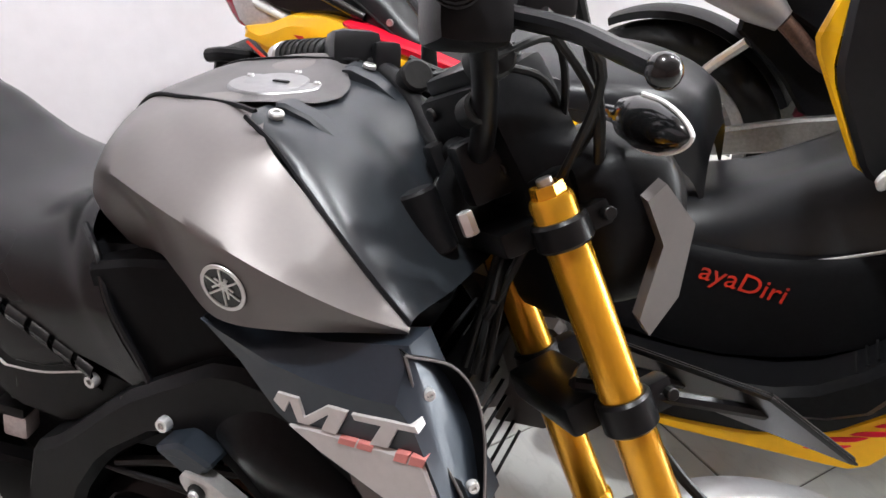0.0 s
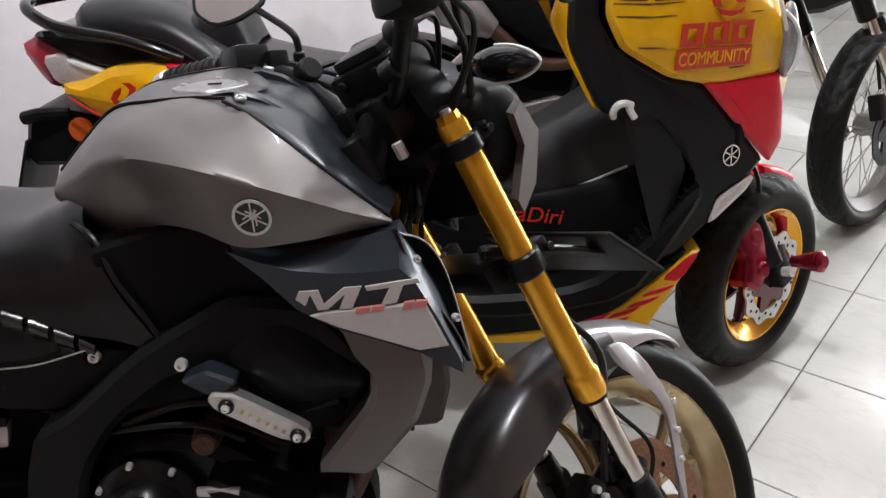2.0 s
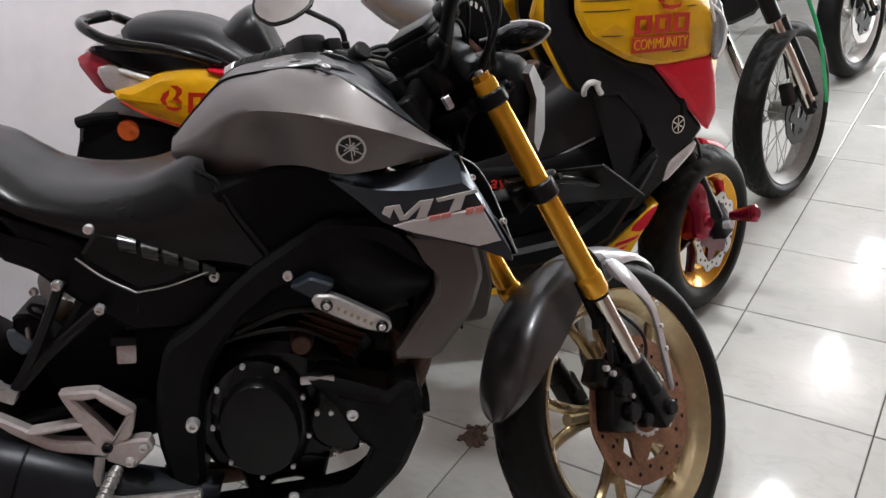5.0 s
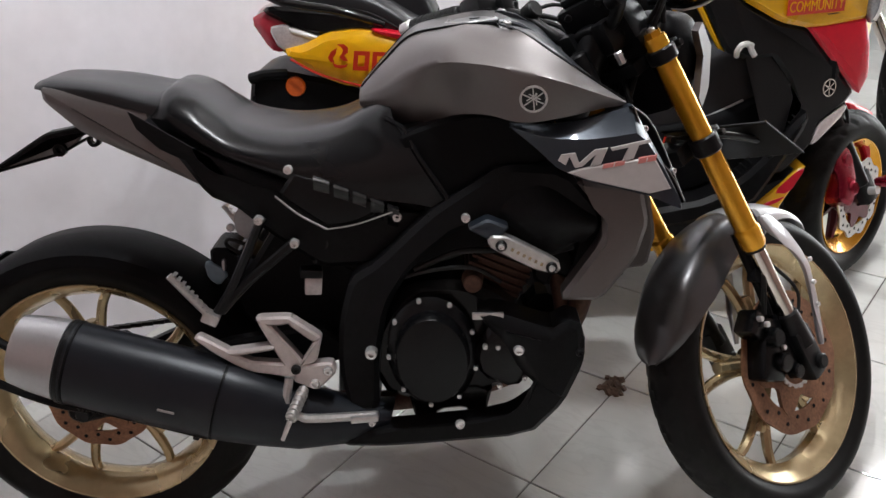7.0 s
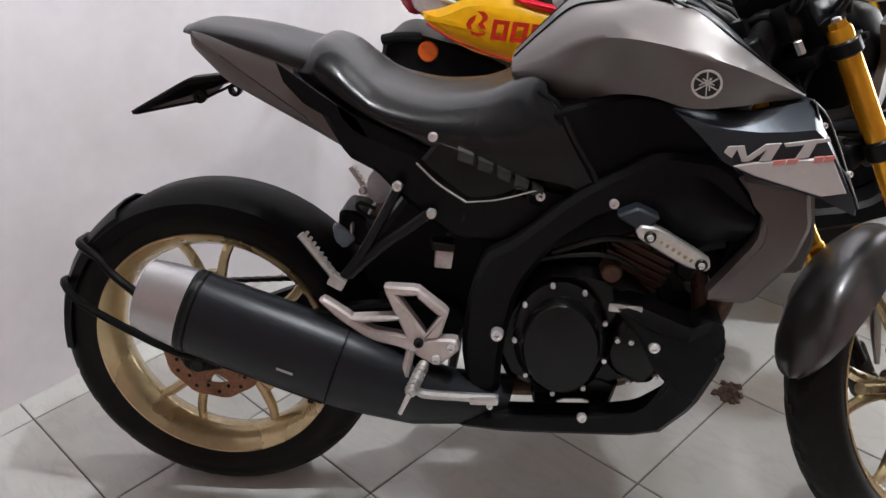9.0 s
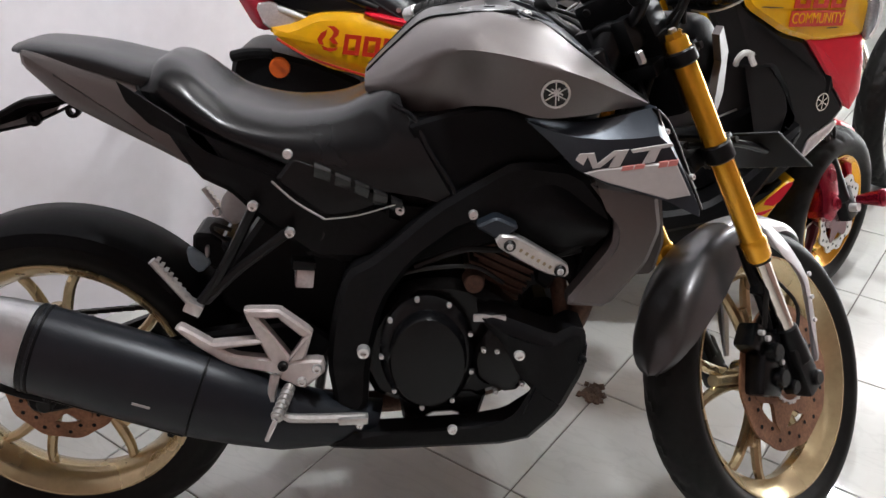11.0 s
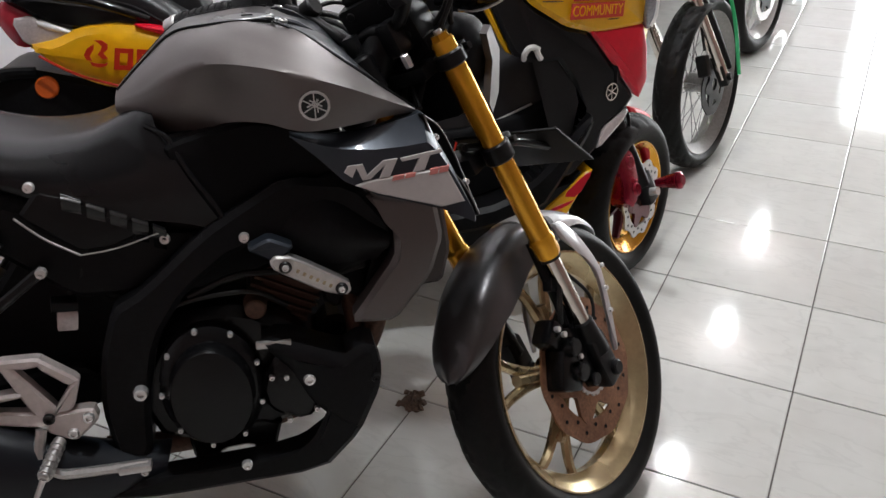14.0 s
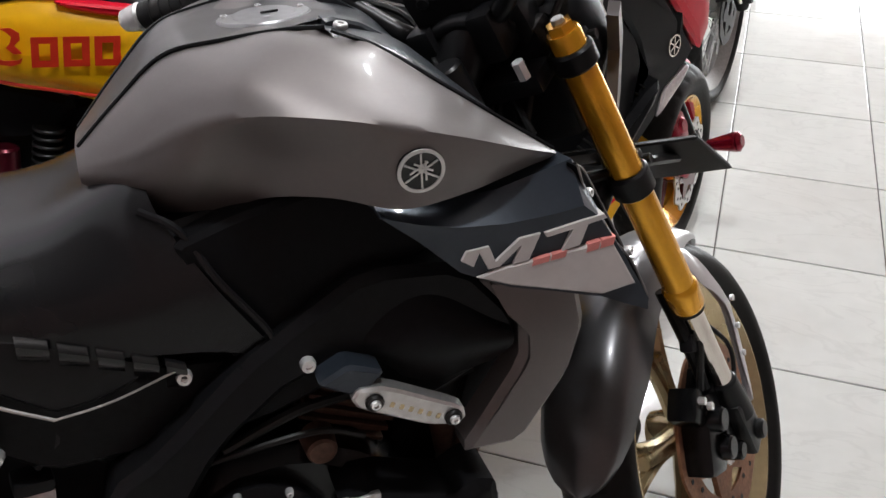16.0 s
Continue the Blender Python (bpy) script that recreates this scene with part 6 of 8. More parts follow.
def scooter():
    t = thing("scooter", "yellow, red and black wrapped scooter with red front brake parts", "scooter", bike_pose(-1.1296, -0.8217, 37.0, 7.0), group="motorcycles in the row")
    # wheels
    A = Vector((1.10, 0, 0.62))
    ax = Vector((1.265, 0, 0.250))
    W = on_floor(t.matrix_world, (0, 0, 0), -0.132, -0.014, 79.0, 5.6, 0.235)
    S = steering(A, 26, 42)
    S = Matrix.Translation(W.translation - S @ ax) @ S
    st = lambda bm: moved(bm, S)
    wheel(t, "rear_wheel", pose(0, 0, 0.25), 0.25, 0.175, 0.13, M_GOLD, style="bar", spoke_mat=M_BLACK, tread=False, hub_r=0.05)
    fw = wheel(t, "front_wheel", W, 0.235, 0.160, 0.112, M_GOLD, style="bar", spoke_mat=M_DARKRED, holes=True, disc=0.112, disc_mat=M_ALU, disc_y=-0.06, hub_r=0.05, wave=0.011,
               label="gold front rim with dark red spokes", n_spokes=6)
    bm = bmesh.new()
    rows = []
    for k in range(13):
        a = radians(112 - 58 * k / 12)
        ww = 0.061 * (1 - 0.16 * max(0, k - 7) / 5)
        skirt = 0.030 + 0.060 * min(1.0, k / 7)
        rows.append([(ax.x + (0.250 - dr + 0.010 * max(0, k - 8) / 4) * math.cos(a), yy * ww, ax.z + (0.250 - dr + 0.010 * max(0, k - 8) / 4) * math.sin(a))
                     for yy, dr in ((-1, skirt), (-0.98, skirt * 0.5), (-0.9, 0.010), (-0.4, 0), (0.4, 0), (0.9, 0.010), (0.98, skirt * 0.5), (1, skirt))])
    grid_faces(bm, [[tuple(p) for p in spline(r, 4)] for r in rows])
    thick(bm, 0.003)
    fe = part("front_mudguard", st(bm), M_RED, t, "short red front mudguard with yellow tip", sharp=50)
    bm = bmesh.new()
    rows = []
    for k in range(5):
        a = radians(56 - 9 * k / 4)
        ww = 0.040 * (1 - 0.12 * k)
        rows.append([(ax.x + (0.263 - dr + 0.008 * k / 4) * math.cos(a), yy * ww, ax.z + (0.263 - dr + 0.008 * k / 4) * math.sin(a)) for yy, dr in ((-1, 0.02), (-0.5, 0), (0.5, 0), (1, 0.02))])
    grid_faces(bm, [[tuple(p) for p in spline(r, 4)] for r in rows])
    thick(bm, 0.003)
    part("mudguard_tip", st(bm), M_YELLOW, fe)
    for s in (-1, 1):
        bm = bmesh.new()
        panel(bm, [(ax.x + 0.0, ax.z + 0.245), (ax.x + 0.045, ax.z + 0.235), (ax.x + 0.085, ax.z + 0.12), (ax.x + 0.065, ax.z + 0.03), (ax.x + 0.050, ax.z + 0.12)], s * 0.050, s * 0.066, 0.004)
        part("mudguard_side", st(bm), M_RED, fe, "red side strip of the mudguard beside the fork")
    for s in (-1, 1):
        bm = bmesh.new()
        rod(bm, (1.115, s * 0.078, 0.60), (1.255, s * 0.078, 0.27), 0.022, 0.022, 18, 0.003)
        block(bm, (0.05, 0.035, 0.09), Matrix.Translation((1.268, s * 0.078, 0.262)) @ pose(0, 0, 0, 0, -22, 0), 0.008)
        part("fork_leg", st(bm), M_BLACK, t, "black scooter fork leg")
        bm = bmesh.new()
        rod(bm, (ax.x + 0.0, s * 0.09, ax.z), (ax.x + 0.0, s * 0.118, ax.z), 0.012, 0.012, 14)
        part("axle_nut", st(bm), M_STEEL, t)
        bm = bmesh.new()
        p = Vector((ax.x + 0.02, s * 0.105, ax.z + 0.02))
        rod(bm, p, p + Vector((0, s * 0.07, 0)), 0.012, 0.024, 20, 0.002)
        rod(bm, p + Vector((0, s * 0.07, 0)), p + Vector((0, s * 0.082, 0)), 0.024, 0.018, 20, 0.004)
        part("axle_slider", st(bm), M_REDANO, t, "red anodised axle slider")
    bm = bmesh.new()
    panel(bm, [(ax.x - 0.15, ax.z + 0.10), (ax.x - 0.10, ax.z + 0.15), (ax.x - 0.055, ax.z + 0.12), (ax.x - 0.05, ax.z + 0.03), (ax.x - 0.085, ax.z - 0.03), (ax.x - 0.135, ax.z - 0.005), (ax.x - 0.12, ax.z + 0.05)],
          -0.045, -0.098, 0.008, 0.003)
    ca = part("brake_caliper", st(bm), M_REDANO, t, "red anodised four-piston brake caliper")
    for x, z in ((-0.09, 0.095), (-0.078, 0.02)):
        bm = bmesh.new()
        rod(bm, (ax.x + x, -0.098, ax.z + z), (ax.x + x, -0.106, ax.z + z), 0.020, 0.017, 18, 0.002)
        part("piston_cap", st(bm), M_REDANO, ca)
    bm = bmesh.new()
    hose(bm, [(ax.x - 0.08, -0.09, ax.z + 0.13), (ax.x - 0.06, -0.10, ax.z + 0.22), (ax.x - 0.10, -0.08, ax.z + 0.32)], 0.005)
    part("brake_hose", st(bm), M_RUBBER, ca)
    # front shield: outer yellow, red lower corner, black side
    taper = lambda x, z: 0.54 * max(0, x - 0.98)
    bm = bmesh.new()
    panel(bm, [(0.890, 0.952), (0.886, 0.890), (0.916, 0.828), (1.006, 0.770), (1.110, 0.736), (1.250, 0.738), (1.262, 0.811), (1.225, 0.872), (1.148, 0.942), (1.060, 1.004), (1.009, 0.998), (0.951, 0.978)],
          -0.16, -0.262, 0.012, 0.004, yf=taper, keep=0.10)
    sh = part("front_shield", bm, M_YELLOW, t, "yellow wrapped front shield with dark scratches")
    part("front_shield", flip_y(panel(bmesh.new(), [(0.890, 0.952), (0.886, 0.890), (0.916, 0.828), (1.006, 0.770), (1.110, 0.736), (1.250, 0.738), (1.262, 0.811), (1.225, 0.872), (1.148, 0.942), (1.060, 1.004), (1.009, 0.998), (0.951, 0.978)],
          -0.16, -0.262, 0.012, 0.004, yf=taper, keep=0.10)), M_YELLOW, t)
    bm = bmesh.new()
    panel(bm, [(1.075, 0.752), (1.250, 0.742), (1.268, 0.68), (1.272, 0.597), (1.245, 0.552), (1.150, 0.662)], -0.16, -0.258, 0.008, 0.003, yf=taper, keep=0.08)
    both("shield_corner", bm, M_RED, t, "red lower corner of the shield")
    bm = bmesh.new()
    loft(bm, [[(1.205, 0, 0.97), (1.190, -0.07, 0.96), (1.150, -0.115, 0.93)], [(1.275, 0, 0.86), (1.265, -0.06, 0.855), (1.230, -0.108, 0.84)],
              [(1.300, 0, 0.76), (1.288, -0.05, 0.76), (1.250, -0.10, 0.755)], [(1.285, 0, 0.66), (1.278, -0.05, 0.655), (1.252, -0.095, 0.64)], [(1.245, 0, 0.57), (1.24, -0.05, 0.57), (1.225, -0.095, 0.575)]], 5, 5)
    part("nose", bm, M_YELLOW, t, "yellow and red nose of the scooter")
    for s in (-1, 1):
        bm = bmesh.new()
        ball(bm, (1.262, s * 0.102, 0.800), (0.020, 0.024, 0.075), 18)
        hl = part("headlight", bm, M_LAMP, t, "clear headlight with a white light strip at the shield's front edge")
        bm = bmesh.new()
        hose(bm, [(1.246, s * 0.124, 0.860), (1.268, s * 0.124, 0.835), (1.282, s * 0.116, 0.800), (1.276, s * 0.120, 0.760), (1.264, s * 0.122, 0.735)], 0.0042, 8, 5)
        part("light_strip", bm, M_WHITE, hl)
    dark = [(0.825, 0.952), (0.890, 0.955), (0.886, 0.890), (0.916, 0.828), (1.006, 0.770), (1.075, 0.750), (1.150, 0.662), (1.232, 0.562), (1.205, 0.535), (1.130, 0.502), (1.115, 0.455), (1.035, 0.400), (0.985, 0.405),
            (1.01, 0.47), (1.068, 0.555), (1.035, 0.635), (0.990, 0.695), (0.935, 0.690), (0.880, 0.715), (0.824, 0.842)]
    bm = bmesh.new()
    panel(bm, dark, -0.15, -0.252, 0.010, 0, yf=taper, keep=0.10)
    both("shield_side", bm, M_BLACK, t, "black side of the leg shield")
    bm = bmesh.new()
    panel(bm, [(0.790, 0.880), (0.812, 0.945), (0.832, 0.960), (0.826, 0.845), (0.884, 0.712), (0.866, 0.722)], -0.214, -0.235, 0.006, 0, keep=0.1)
    both("shield_rim", bm, M_YELLOW, t, "yellow inner rim of the leg shield")
    bm = bmesh.new()
    panel(bm, [(0.868, 0.960), (0.93, 1.010), (1.06, 1.020), (1.12, 0.95), (1.20, 0.60), (1.10, 0.50), (1.03, 0.56), (0.95, 0.68), (0.875, 0.80)], 0.195, -0.155, 0.014)
    part("inner_shield", bm, M_DULL, t, "black inner leg shield")
    bm = bmesh.new()
    loft(bm, [[(1.21, 0, 0.96), (1.19, -0.08, 0.955), (1.10, -0.155, 0.945)], [(1.18, 0, 1.06), (1.165, -0.08, 1.055), (1.10, -0.145, 1.03)], [(1.12, 0, 1.16), (1.11, -0.07, 1.155), (1.06, -0.115, 1.12)]], 5, 5)
    thick(bm, 0.003)
    part("windscreen", bm, M_BLACK, t, "smoked dark windscreen")
    for s in (-1, 1):
        bm = bmesh.new()
        hose(bm, [(1.115, s * 0.150, 1.04), (1.175, s * 0.150, 0.985), (1.225, s * 0.135, 0.90), (1.255, s * 0.118, 0.82)], 0.005, 8, 5, 0.004)
        part("pale_trim", bm, M_WHITE, t, "white trim along the shield's front edge")
    # print on the shield
    m = side_plane(1.100, 0.848, -0.2068, yaw=28.4, pitch=0, roll=-5)
    strokes(sh, "swirl_mark", scaled(SWIRL, 0.062, 0.020, 0.052, ky=0.046), m, M_REDTEXT)
    strokes(sh, "block_mark", scaled(BLOCKS, 0.0625, -0.086, -0.029, ky=0.042), m, M_REDTEXT)
    bm = bmesh.new()
    block(bm, (0.182, 0.036, 0.0014), m @ Matrix.Translation((0, -0.052, 0)))
    part("word_block", bm, M_REDTEXT, sh, smooth=False)
    writing(sh, "printed_word", "COMMUNITY", m @ Matrix.Translation((0, -0.0525, 0.0012)) @ Matrix.Diagonal((0.84, 1, 1, 1)), 0.034, M_YELLOW)
    skin = BVHTree.FromPolygons([v.co for v in sh.data.vertices], [tuple(p.vertices) for p in sh.data.polygons])
    for x, z, n, w in ((0.895, 0.920, 0.16, 0.0022), (0.90, 0.912, 0.13, 0.0014), (0.895, 0.890, 0.12, 0.0013), (0.945, 0.832, 0.05, 0.0014), (1.13, 0.770, 0.035, 0.0014), (1.17, 0.868, 0.03, 0.0012)):
        up, low = [], []
        for i in range(9):
            u = i / 8
            hh = w * (0.35 + 0.65 * math.sin(math.pi * min(1.0, u * 0.9 + 0.1)))
            for row, dz in ((up, hh), (low, -hh)):
                p = Vector((x + n * u, 0, z - 0.06 * n * u + dz))
                hit = skin.ray_cast(Vector((p.x, -1, p.z)), Vector((0, 1, 0)))[0]
                if hit:
                    row.append(hit + Vector((0, -0.0012, 0)))
        k = min(len(up), len(low))
        if k > 2:
            bm = bmesh.new()
            grid_faces(bm, [up[:k], low[:k]])
            thick(bm, 0.0008)
            part("streak_print", bm, M_RUSTY, sh, smooth=False)
    # badge, marker strip, hook
    m = Matrix.Translation((1.152, -0.162, 0.590)) @ frame_z((0.54, -1, 0.0))
    bm = bmesh.new()
    rr = [[m @ Vector((q * math.cos(a), q * math.sin(a), z)) for q, z in ((0.0225, 0), (0.0222, 0.002), (0.019, 0.002), (0.0188, 0))] for a in (2 * math.pi * k / 32 for k in range(32))]
    grid_faces(bm, rr, close_u=True, close_v=True)
    bd = part("badge", bm, M_CHROME, t, "round chrome badge with bars")
    for k in range(3):
        bm = bmesh.new()
        block(bm, (0.036, 0.003, 0.0015), m @ pose(0, 0, 0.001, 0, 0, 90 + 60 * k))
        part("bar", bm, M_CHROME, bd)
    bm = bmesh.new()
    panel(bm, [(1.108, 0.455), (1.128, 0.503), (1.204, 0.536), (1.212, 0.528), (1.194, 0.505), (1.125, 0.458)], -0.15, -0.257, 0.004, 0.002, yf=taper, keep=0.12)
    both("marker_lamp", bm, M_CLEAR, t, "clear marker lamp strip")
    bm = bmesh.new()
    hose(bm, [(0.906, -0.245, 0.704), (0.903, -0.262, 0.718), (0.912, -0.268, 0.732), (0.928, -0.266, 0.732), (0.934, -0.264, 0.718), (0.942, -0.262, 0.704)], 0.007)
    block(bm, (0.02, 0.02, 0.014), pose(0.932, -0.252, 0.728, 0, 20, 0), 0.004)
    part("luggage_hook", bm, M_WHITE, t, "white luggage hook")
    # tunnel and floor
    bm = bmesh.new()
    loft(bm, [[(0.60, 0, 0.575), (0.60, -0.09, 0.57), (0.60, -0.140, 0.53), (0.60, -0.150, 0.48)], [(0.70, 0, 0.60), (0.70, -0.085, 0.595), (0.70, -0.130, 0.55), (0.70, -0.145, 0.49)],
              [(0.80, 0, 0.645), (0.80, -0.085, 0.64), (0.80, -0.125, 0.59), (0.80, -0.14, 0.51)], [(0.90, 0, 0.705), (0.90, -0.09, 0.70), (0.90, -0.13, 0.65), (0.90, -0.145, 0.54)],
              [(0.97, 0, 0.77), (0.97, -0.10, 0.765), (0.97, -0.14, 0.72), (0.97, -0.15, 0.58)], [(1.04, 0, 0.84), (1.04, -0.10, 0.835), (1.04, -0.145, 0.79), (1.04, -0.155, 0.62)]], 5, 5)
    part("tunnel_top", bm, M_SEAT2, t, "dark grey centre tunnel cover", sharp=60)
    bm = bmesh.new()
    panel(bm, [(0.50, 0.52), (0.62, 0.53), (0.80, 0.525), (0.97, 0.575), (1.06, 0.63), (1.08, 0.51), (1.0, 0.43), (0.86, 0.36), (0.70, 0.33), (0.50, 0.36)], -0.06, -0.165, 0.010, 0.004)
    both("tunnel_side", bm, M_DULL, t, "black tunnel side")
    bm = bmesh.new()
    hose(bm, [(0.62, -0.153, 0.485), (0.75, -0.153, 0.505), (0.86, -0.153, 0.54), (0.95, -0.153, 0.575)], 0.003)
    part("tunnel_edge", bm, M_ALU, t)
    writing(t, "red_script", "ayaDiri", side_plane(0.750, 0.485, -0.1705, roll=-8), 0.047, M_REDTEXT, shear=0.15, label="red sticker script")
    bm = bmesh.new()
    panel(bm, [(0.45, 0.345), (0.70, 0.335), (0.86, 0.355), (0.96, 0.425), (1.075, 0.56), (1.085, 0.53), (1.02, 0.42), (0.95, 0.32), (0.74, 0.28), (0.45, 0.30)], -0.14, -0.245, 0.012, 0)
    both("floorboard", bm, M_MATT, t, "black ribbed floorboard")
    for k in range(11):
        bm = bmesh.new()
        q = 0.93 + 0.012 * k
        z = 0.404 + 0.0138 * k
        hose(bm, [(q, -0.170, z), (q + 0.003, -0.225, z)], 0.0026, 6, curve=False)
        both("floor_rib", bm, M_RUBBER, t)
    bm = bmesh.new()
    panel(bm, [(0.40, 0.31), (0.70, 0.285), (0.95, 0.325), (1.05, 0.405), (1.085, 0.40), (0.965, 0.225), (0.68, 0.222), (0.42, 0.24)], -0.08, -0.215, 0.012, 0.004)
    both("lower_body", bm, M_BLACK, t, "black lower body")
    bm = bmesh.new()
    panel(bm, [(0.64, 0.232), (0.80, 0.245), (0.92, 0.285), (1.0, 0.35), (1.07, 0.408), (1.09, 0.412), (0.985, 0.238), (0.95, 0.218), (0.66, 0.214)], -0.12, -0.2205, 0.004, 0, keep=0.1)
    lo = part("lower_wrap", bm, M_YELLOW, t, "yellow lower wrap with red flames")
    for k, (x, z) in enumerate(((0.84, 0.250), (0.90, 0.262), (0.94, 0.285), (0.97, 0.31), (0.88, 0.240), (1.01, 0.35))):
        bm = bmesh.new()
        panel(bm, [(x, z), (x + 0.05, z + 0.012), (x + 0.075, z + 0.030), (x + 0.045, z + 0.022), (x + 0.015, z + 0.012)] if k < 5 else [(1.01, 0.35), (1.07, 0.405), (1.088, 0.408), (1.05, 0.345)], -0.215, -0.2215, 0.0006, 0, 1)
        part("flame_print", bm, M_RED, lo)
    # rear body and seat
    bm = bmesh.new()
    panel(bm, [(-0.178, 0.796), (-0.117, 0.806), (-0.06, 0.829), (0.01, 0.832), (0.07, 0.823), (0.17, 0.795), (0.40, 0.735), (0.56, 0.66), (0.56, 0.55), (0.30, 0.59), (0.10, 0.655), (0.03, 0.684), (-0.036, 0.700), (-0.094, 0.727), (-0.148, 0.769)], -0.05, -0.178, 0.016, 0.008,
          yf=lambda x, z: 0.03 * max(0, 0.1 - x) / 0.3, keep=0.14)
    ty = part("tail_panel", bm, M_YELLOW, t, "yellow wrapped tail panel with a red upper stripe")
    part("tail_panel", flip_y(panel(bmesh.new(), [(-0.178, 0.796), (-0.117, 0.806), (-0.06, 0.829), (0.01, 0.832), (0.07, 0.823), (0.17, 0.795), (0.40, 0.735), (0.56, 0.66), (0.56, 0.55), (0.30, 0.59), (0.10, 0.655), (0.03, 0.684), (-0.036, 0.700), (-0.094, 0.727), (-0.148, 0.769)], -0.05, -0.178, 0.016, 0.008,
          yf=lambda x, z: 0.03 * max(0, 0.1 - x) / 0.3, keep=0.14)), M_YELLOW, t)
    bm = bmesh.new()
    panel(bm, [(0.05, 0.831), (0.08, 0.828), (0.25, 0.786), (0.45, 0.735), (0.45, 0.715), (0.25, 0.766), (0.08, 0.814)], -0.07, -0.182, 0.004, 0, yf=lambda x, z: 0.05 * max(0, 0.1 - x) / 0.3)
    both("red_stripe", bm, M_RED, t, "red stripe under the seat")
    m = side_plane(0.06, 0.755, -0.1895, yaw=2, roll=-8)
    strokes(ty, "swirl_mark", scaled(SWIRL, 0.036, -0.090, 0.004), m @ pose(0, 0, -0.002), M_REDTEXT)
    strokes(ty, "block_mark", scaled(BLOCKS, 0.047, -0.057, -0.022, 0.08), m @ pose(0, 0, 0.0005), M_REDTEXT)
    bm = bmesh.new()
    hose(bm, [(-0.155, -0.155, 0.775), (-0.095, -0.164, 0.738), (-0.03, -0.172, 0.712), (0.10, -0.182, 0.672), (0.30, -0.184, 0.610)], 0.003)
    part("pin_stripe", bm, M_REDTEXT, ty)
    bm = bmesh.new()
    loft(bm, [[(-0.262, 0, 0.860), (-0.256, -0.05, 0.862), (-0.246, -0.095, 0.868)], [(-0.235, 0, 0.893), (-0.230, -0.06, 0.892), (-0.212, -0.10, 0.889)],
              [(-0.18, 0, 0.898), (-0.18, -0.07, 0.888), (-0.165, -0.105, 0.866)]], 4, 4)
    part("tail_lamp", bm, M_TAIL, t, "red tail lamp")
    bm = bmesh.new()
    panel(bm, [(-0.252, 0.873), (-0.212, 0.892), (-0.177, 0.878), (-0.148, 0.855), (-0.135, 0.80), (-0.187, 0.786), (-0.212, 0.795)], -0.03, -0.116, 0.010, 0.006)
    both("lamp_lens", bm, M_TAIL, t, "red outer lens of the tail lamp")
    bm = bmesh.new()
    panel(bm, [(-0.205, 0.853), (-0.160, 0.858), (-0.140, 0.838), (-0.088, 0.814), (-0.140, 0.794), (-0.185, 0.795)], -0.10, -0.130, 0.004, 0.002)
    both("signal_lens", bm, M_CLEAR, t, "clear rear signal lens")
    bm = bmesh.new()
    panel(bm, [(-0.152, 0.850), (-0.081, 0.820), (-0.086, 0.811), (-0.150, 0.833)], -0.05, -0.136, 0.003, 0.001)
    both("lamp_trim", bm, M_WHITE, t)
    bm = bmesh.new()
    panel(bm, [(-0.216, 0.890), (-0.20, 0.903), (-0.13, 0.895), (0.0, 0.870), (0.10, 0.845), (0.30, 0.790), (0.25, 0.765), (0.05, 0.810), (-0.10, 0.822), (-0.15, 0.850)], 0.10, -0.128, 0.010)
    part("tail_top", bm, M_GLOSS, t, "gloss black tail under the seat")
    for s in (-1, 1):
        bm = bmesh.new()
        hose(bm, [(-0.190, 0, 0.956), (-0.228, s * 0.06, 0.953), (-0.212, s * 0.122, 0.944), (-0.164, s * 0.146, 0.917), (-0.107, s * 0.150, 0.900), (-0.036, s * 0.150, 0.884), (0.022, s * 0.150, 0.863), (0.085, s * 0.145, 0.835)], 0.0135, 12, 6, 0.009)
        part("grab_rail", bm, M_GLOSS, t, "black grab rail")
    bm = bmesh.new()
    loft(bm, [[(-0.155, 0, 0.925), (-0.150, -0.05, 0.922), (-0.140, -0.080, 0.905), (-0.135, -0.085, 0.880)], [(-0.115, 0, 0.950), (-0.115, -0.07, 0.944), (-0.110, -0.105, 0.918), (-0.105, -0.11, 0.875)],
              [(-0.04, 0, 0.952), (-0.04, -0.08, 0.946), (-0.04, -0.122, 0.915), (-0.04, -0.126, 0.865)], [(0.05, 0, 0.930), (0.05, -0.085, 0.924), (0.05, -0.130, 0.893), (0.05, -0.135, 0.84)],
              [(0.12, 0, 0.888), (0.12, -0.095, 0.882), (0.12, -0.140, 0.852), (0.12, -0.145, 0.80)], [(0.20, 0, 0.835), (0.20, -0.10, 0.83), (0.20, -0.15, 0.80), (0.20, -0.155, 0.765)],
              [(0.36, 0, 0.790), (0.36, -0.11, 0.785), (0.36, -0.165, 0.76), (0.36, -0.165, 0.72)], [(0.52, 0, 0.780), (0.52, -0.10, 0.775), (0.52, -0.145, 0.75), (0.52, -0.145, 0.69)],
              [(0.63, 0, 0.745), (0.63, -0.07, 0.74), (0.63, -0.105, 0.71), (0.63, -0.11, 0.63)], [(0.665, 0, 0.67), (0.665, -0.05, 0.665), (0.665, -0.085, 0.64), (0.665, -0.09, 0.57)]], 6, 6)
    seat = part("seat", bm, M_SEAT2, t, "dark grey vinyl scooter seat with stitched edge", sharp=60)
    bm = bmesh.new()
    hose(bm, [(-0.10, -0.111, 0.898), (-0.04, -0.126, 0.888), (0.05, -0.135, 0.865), (0.12, -0.145, 0.824), (0.20, -0.155, 0.780), (0.36, -0.167, 0.740), (0.52, -0.147, 0.720)], 0.003)
    part("stitching", bm, M_RUBBER, seat)
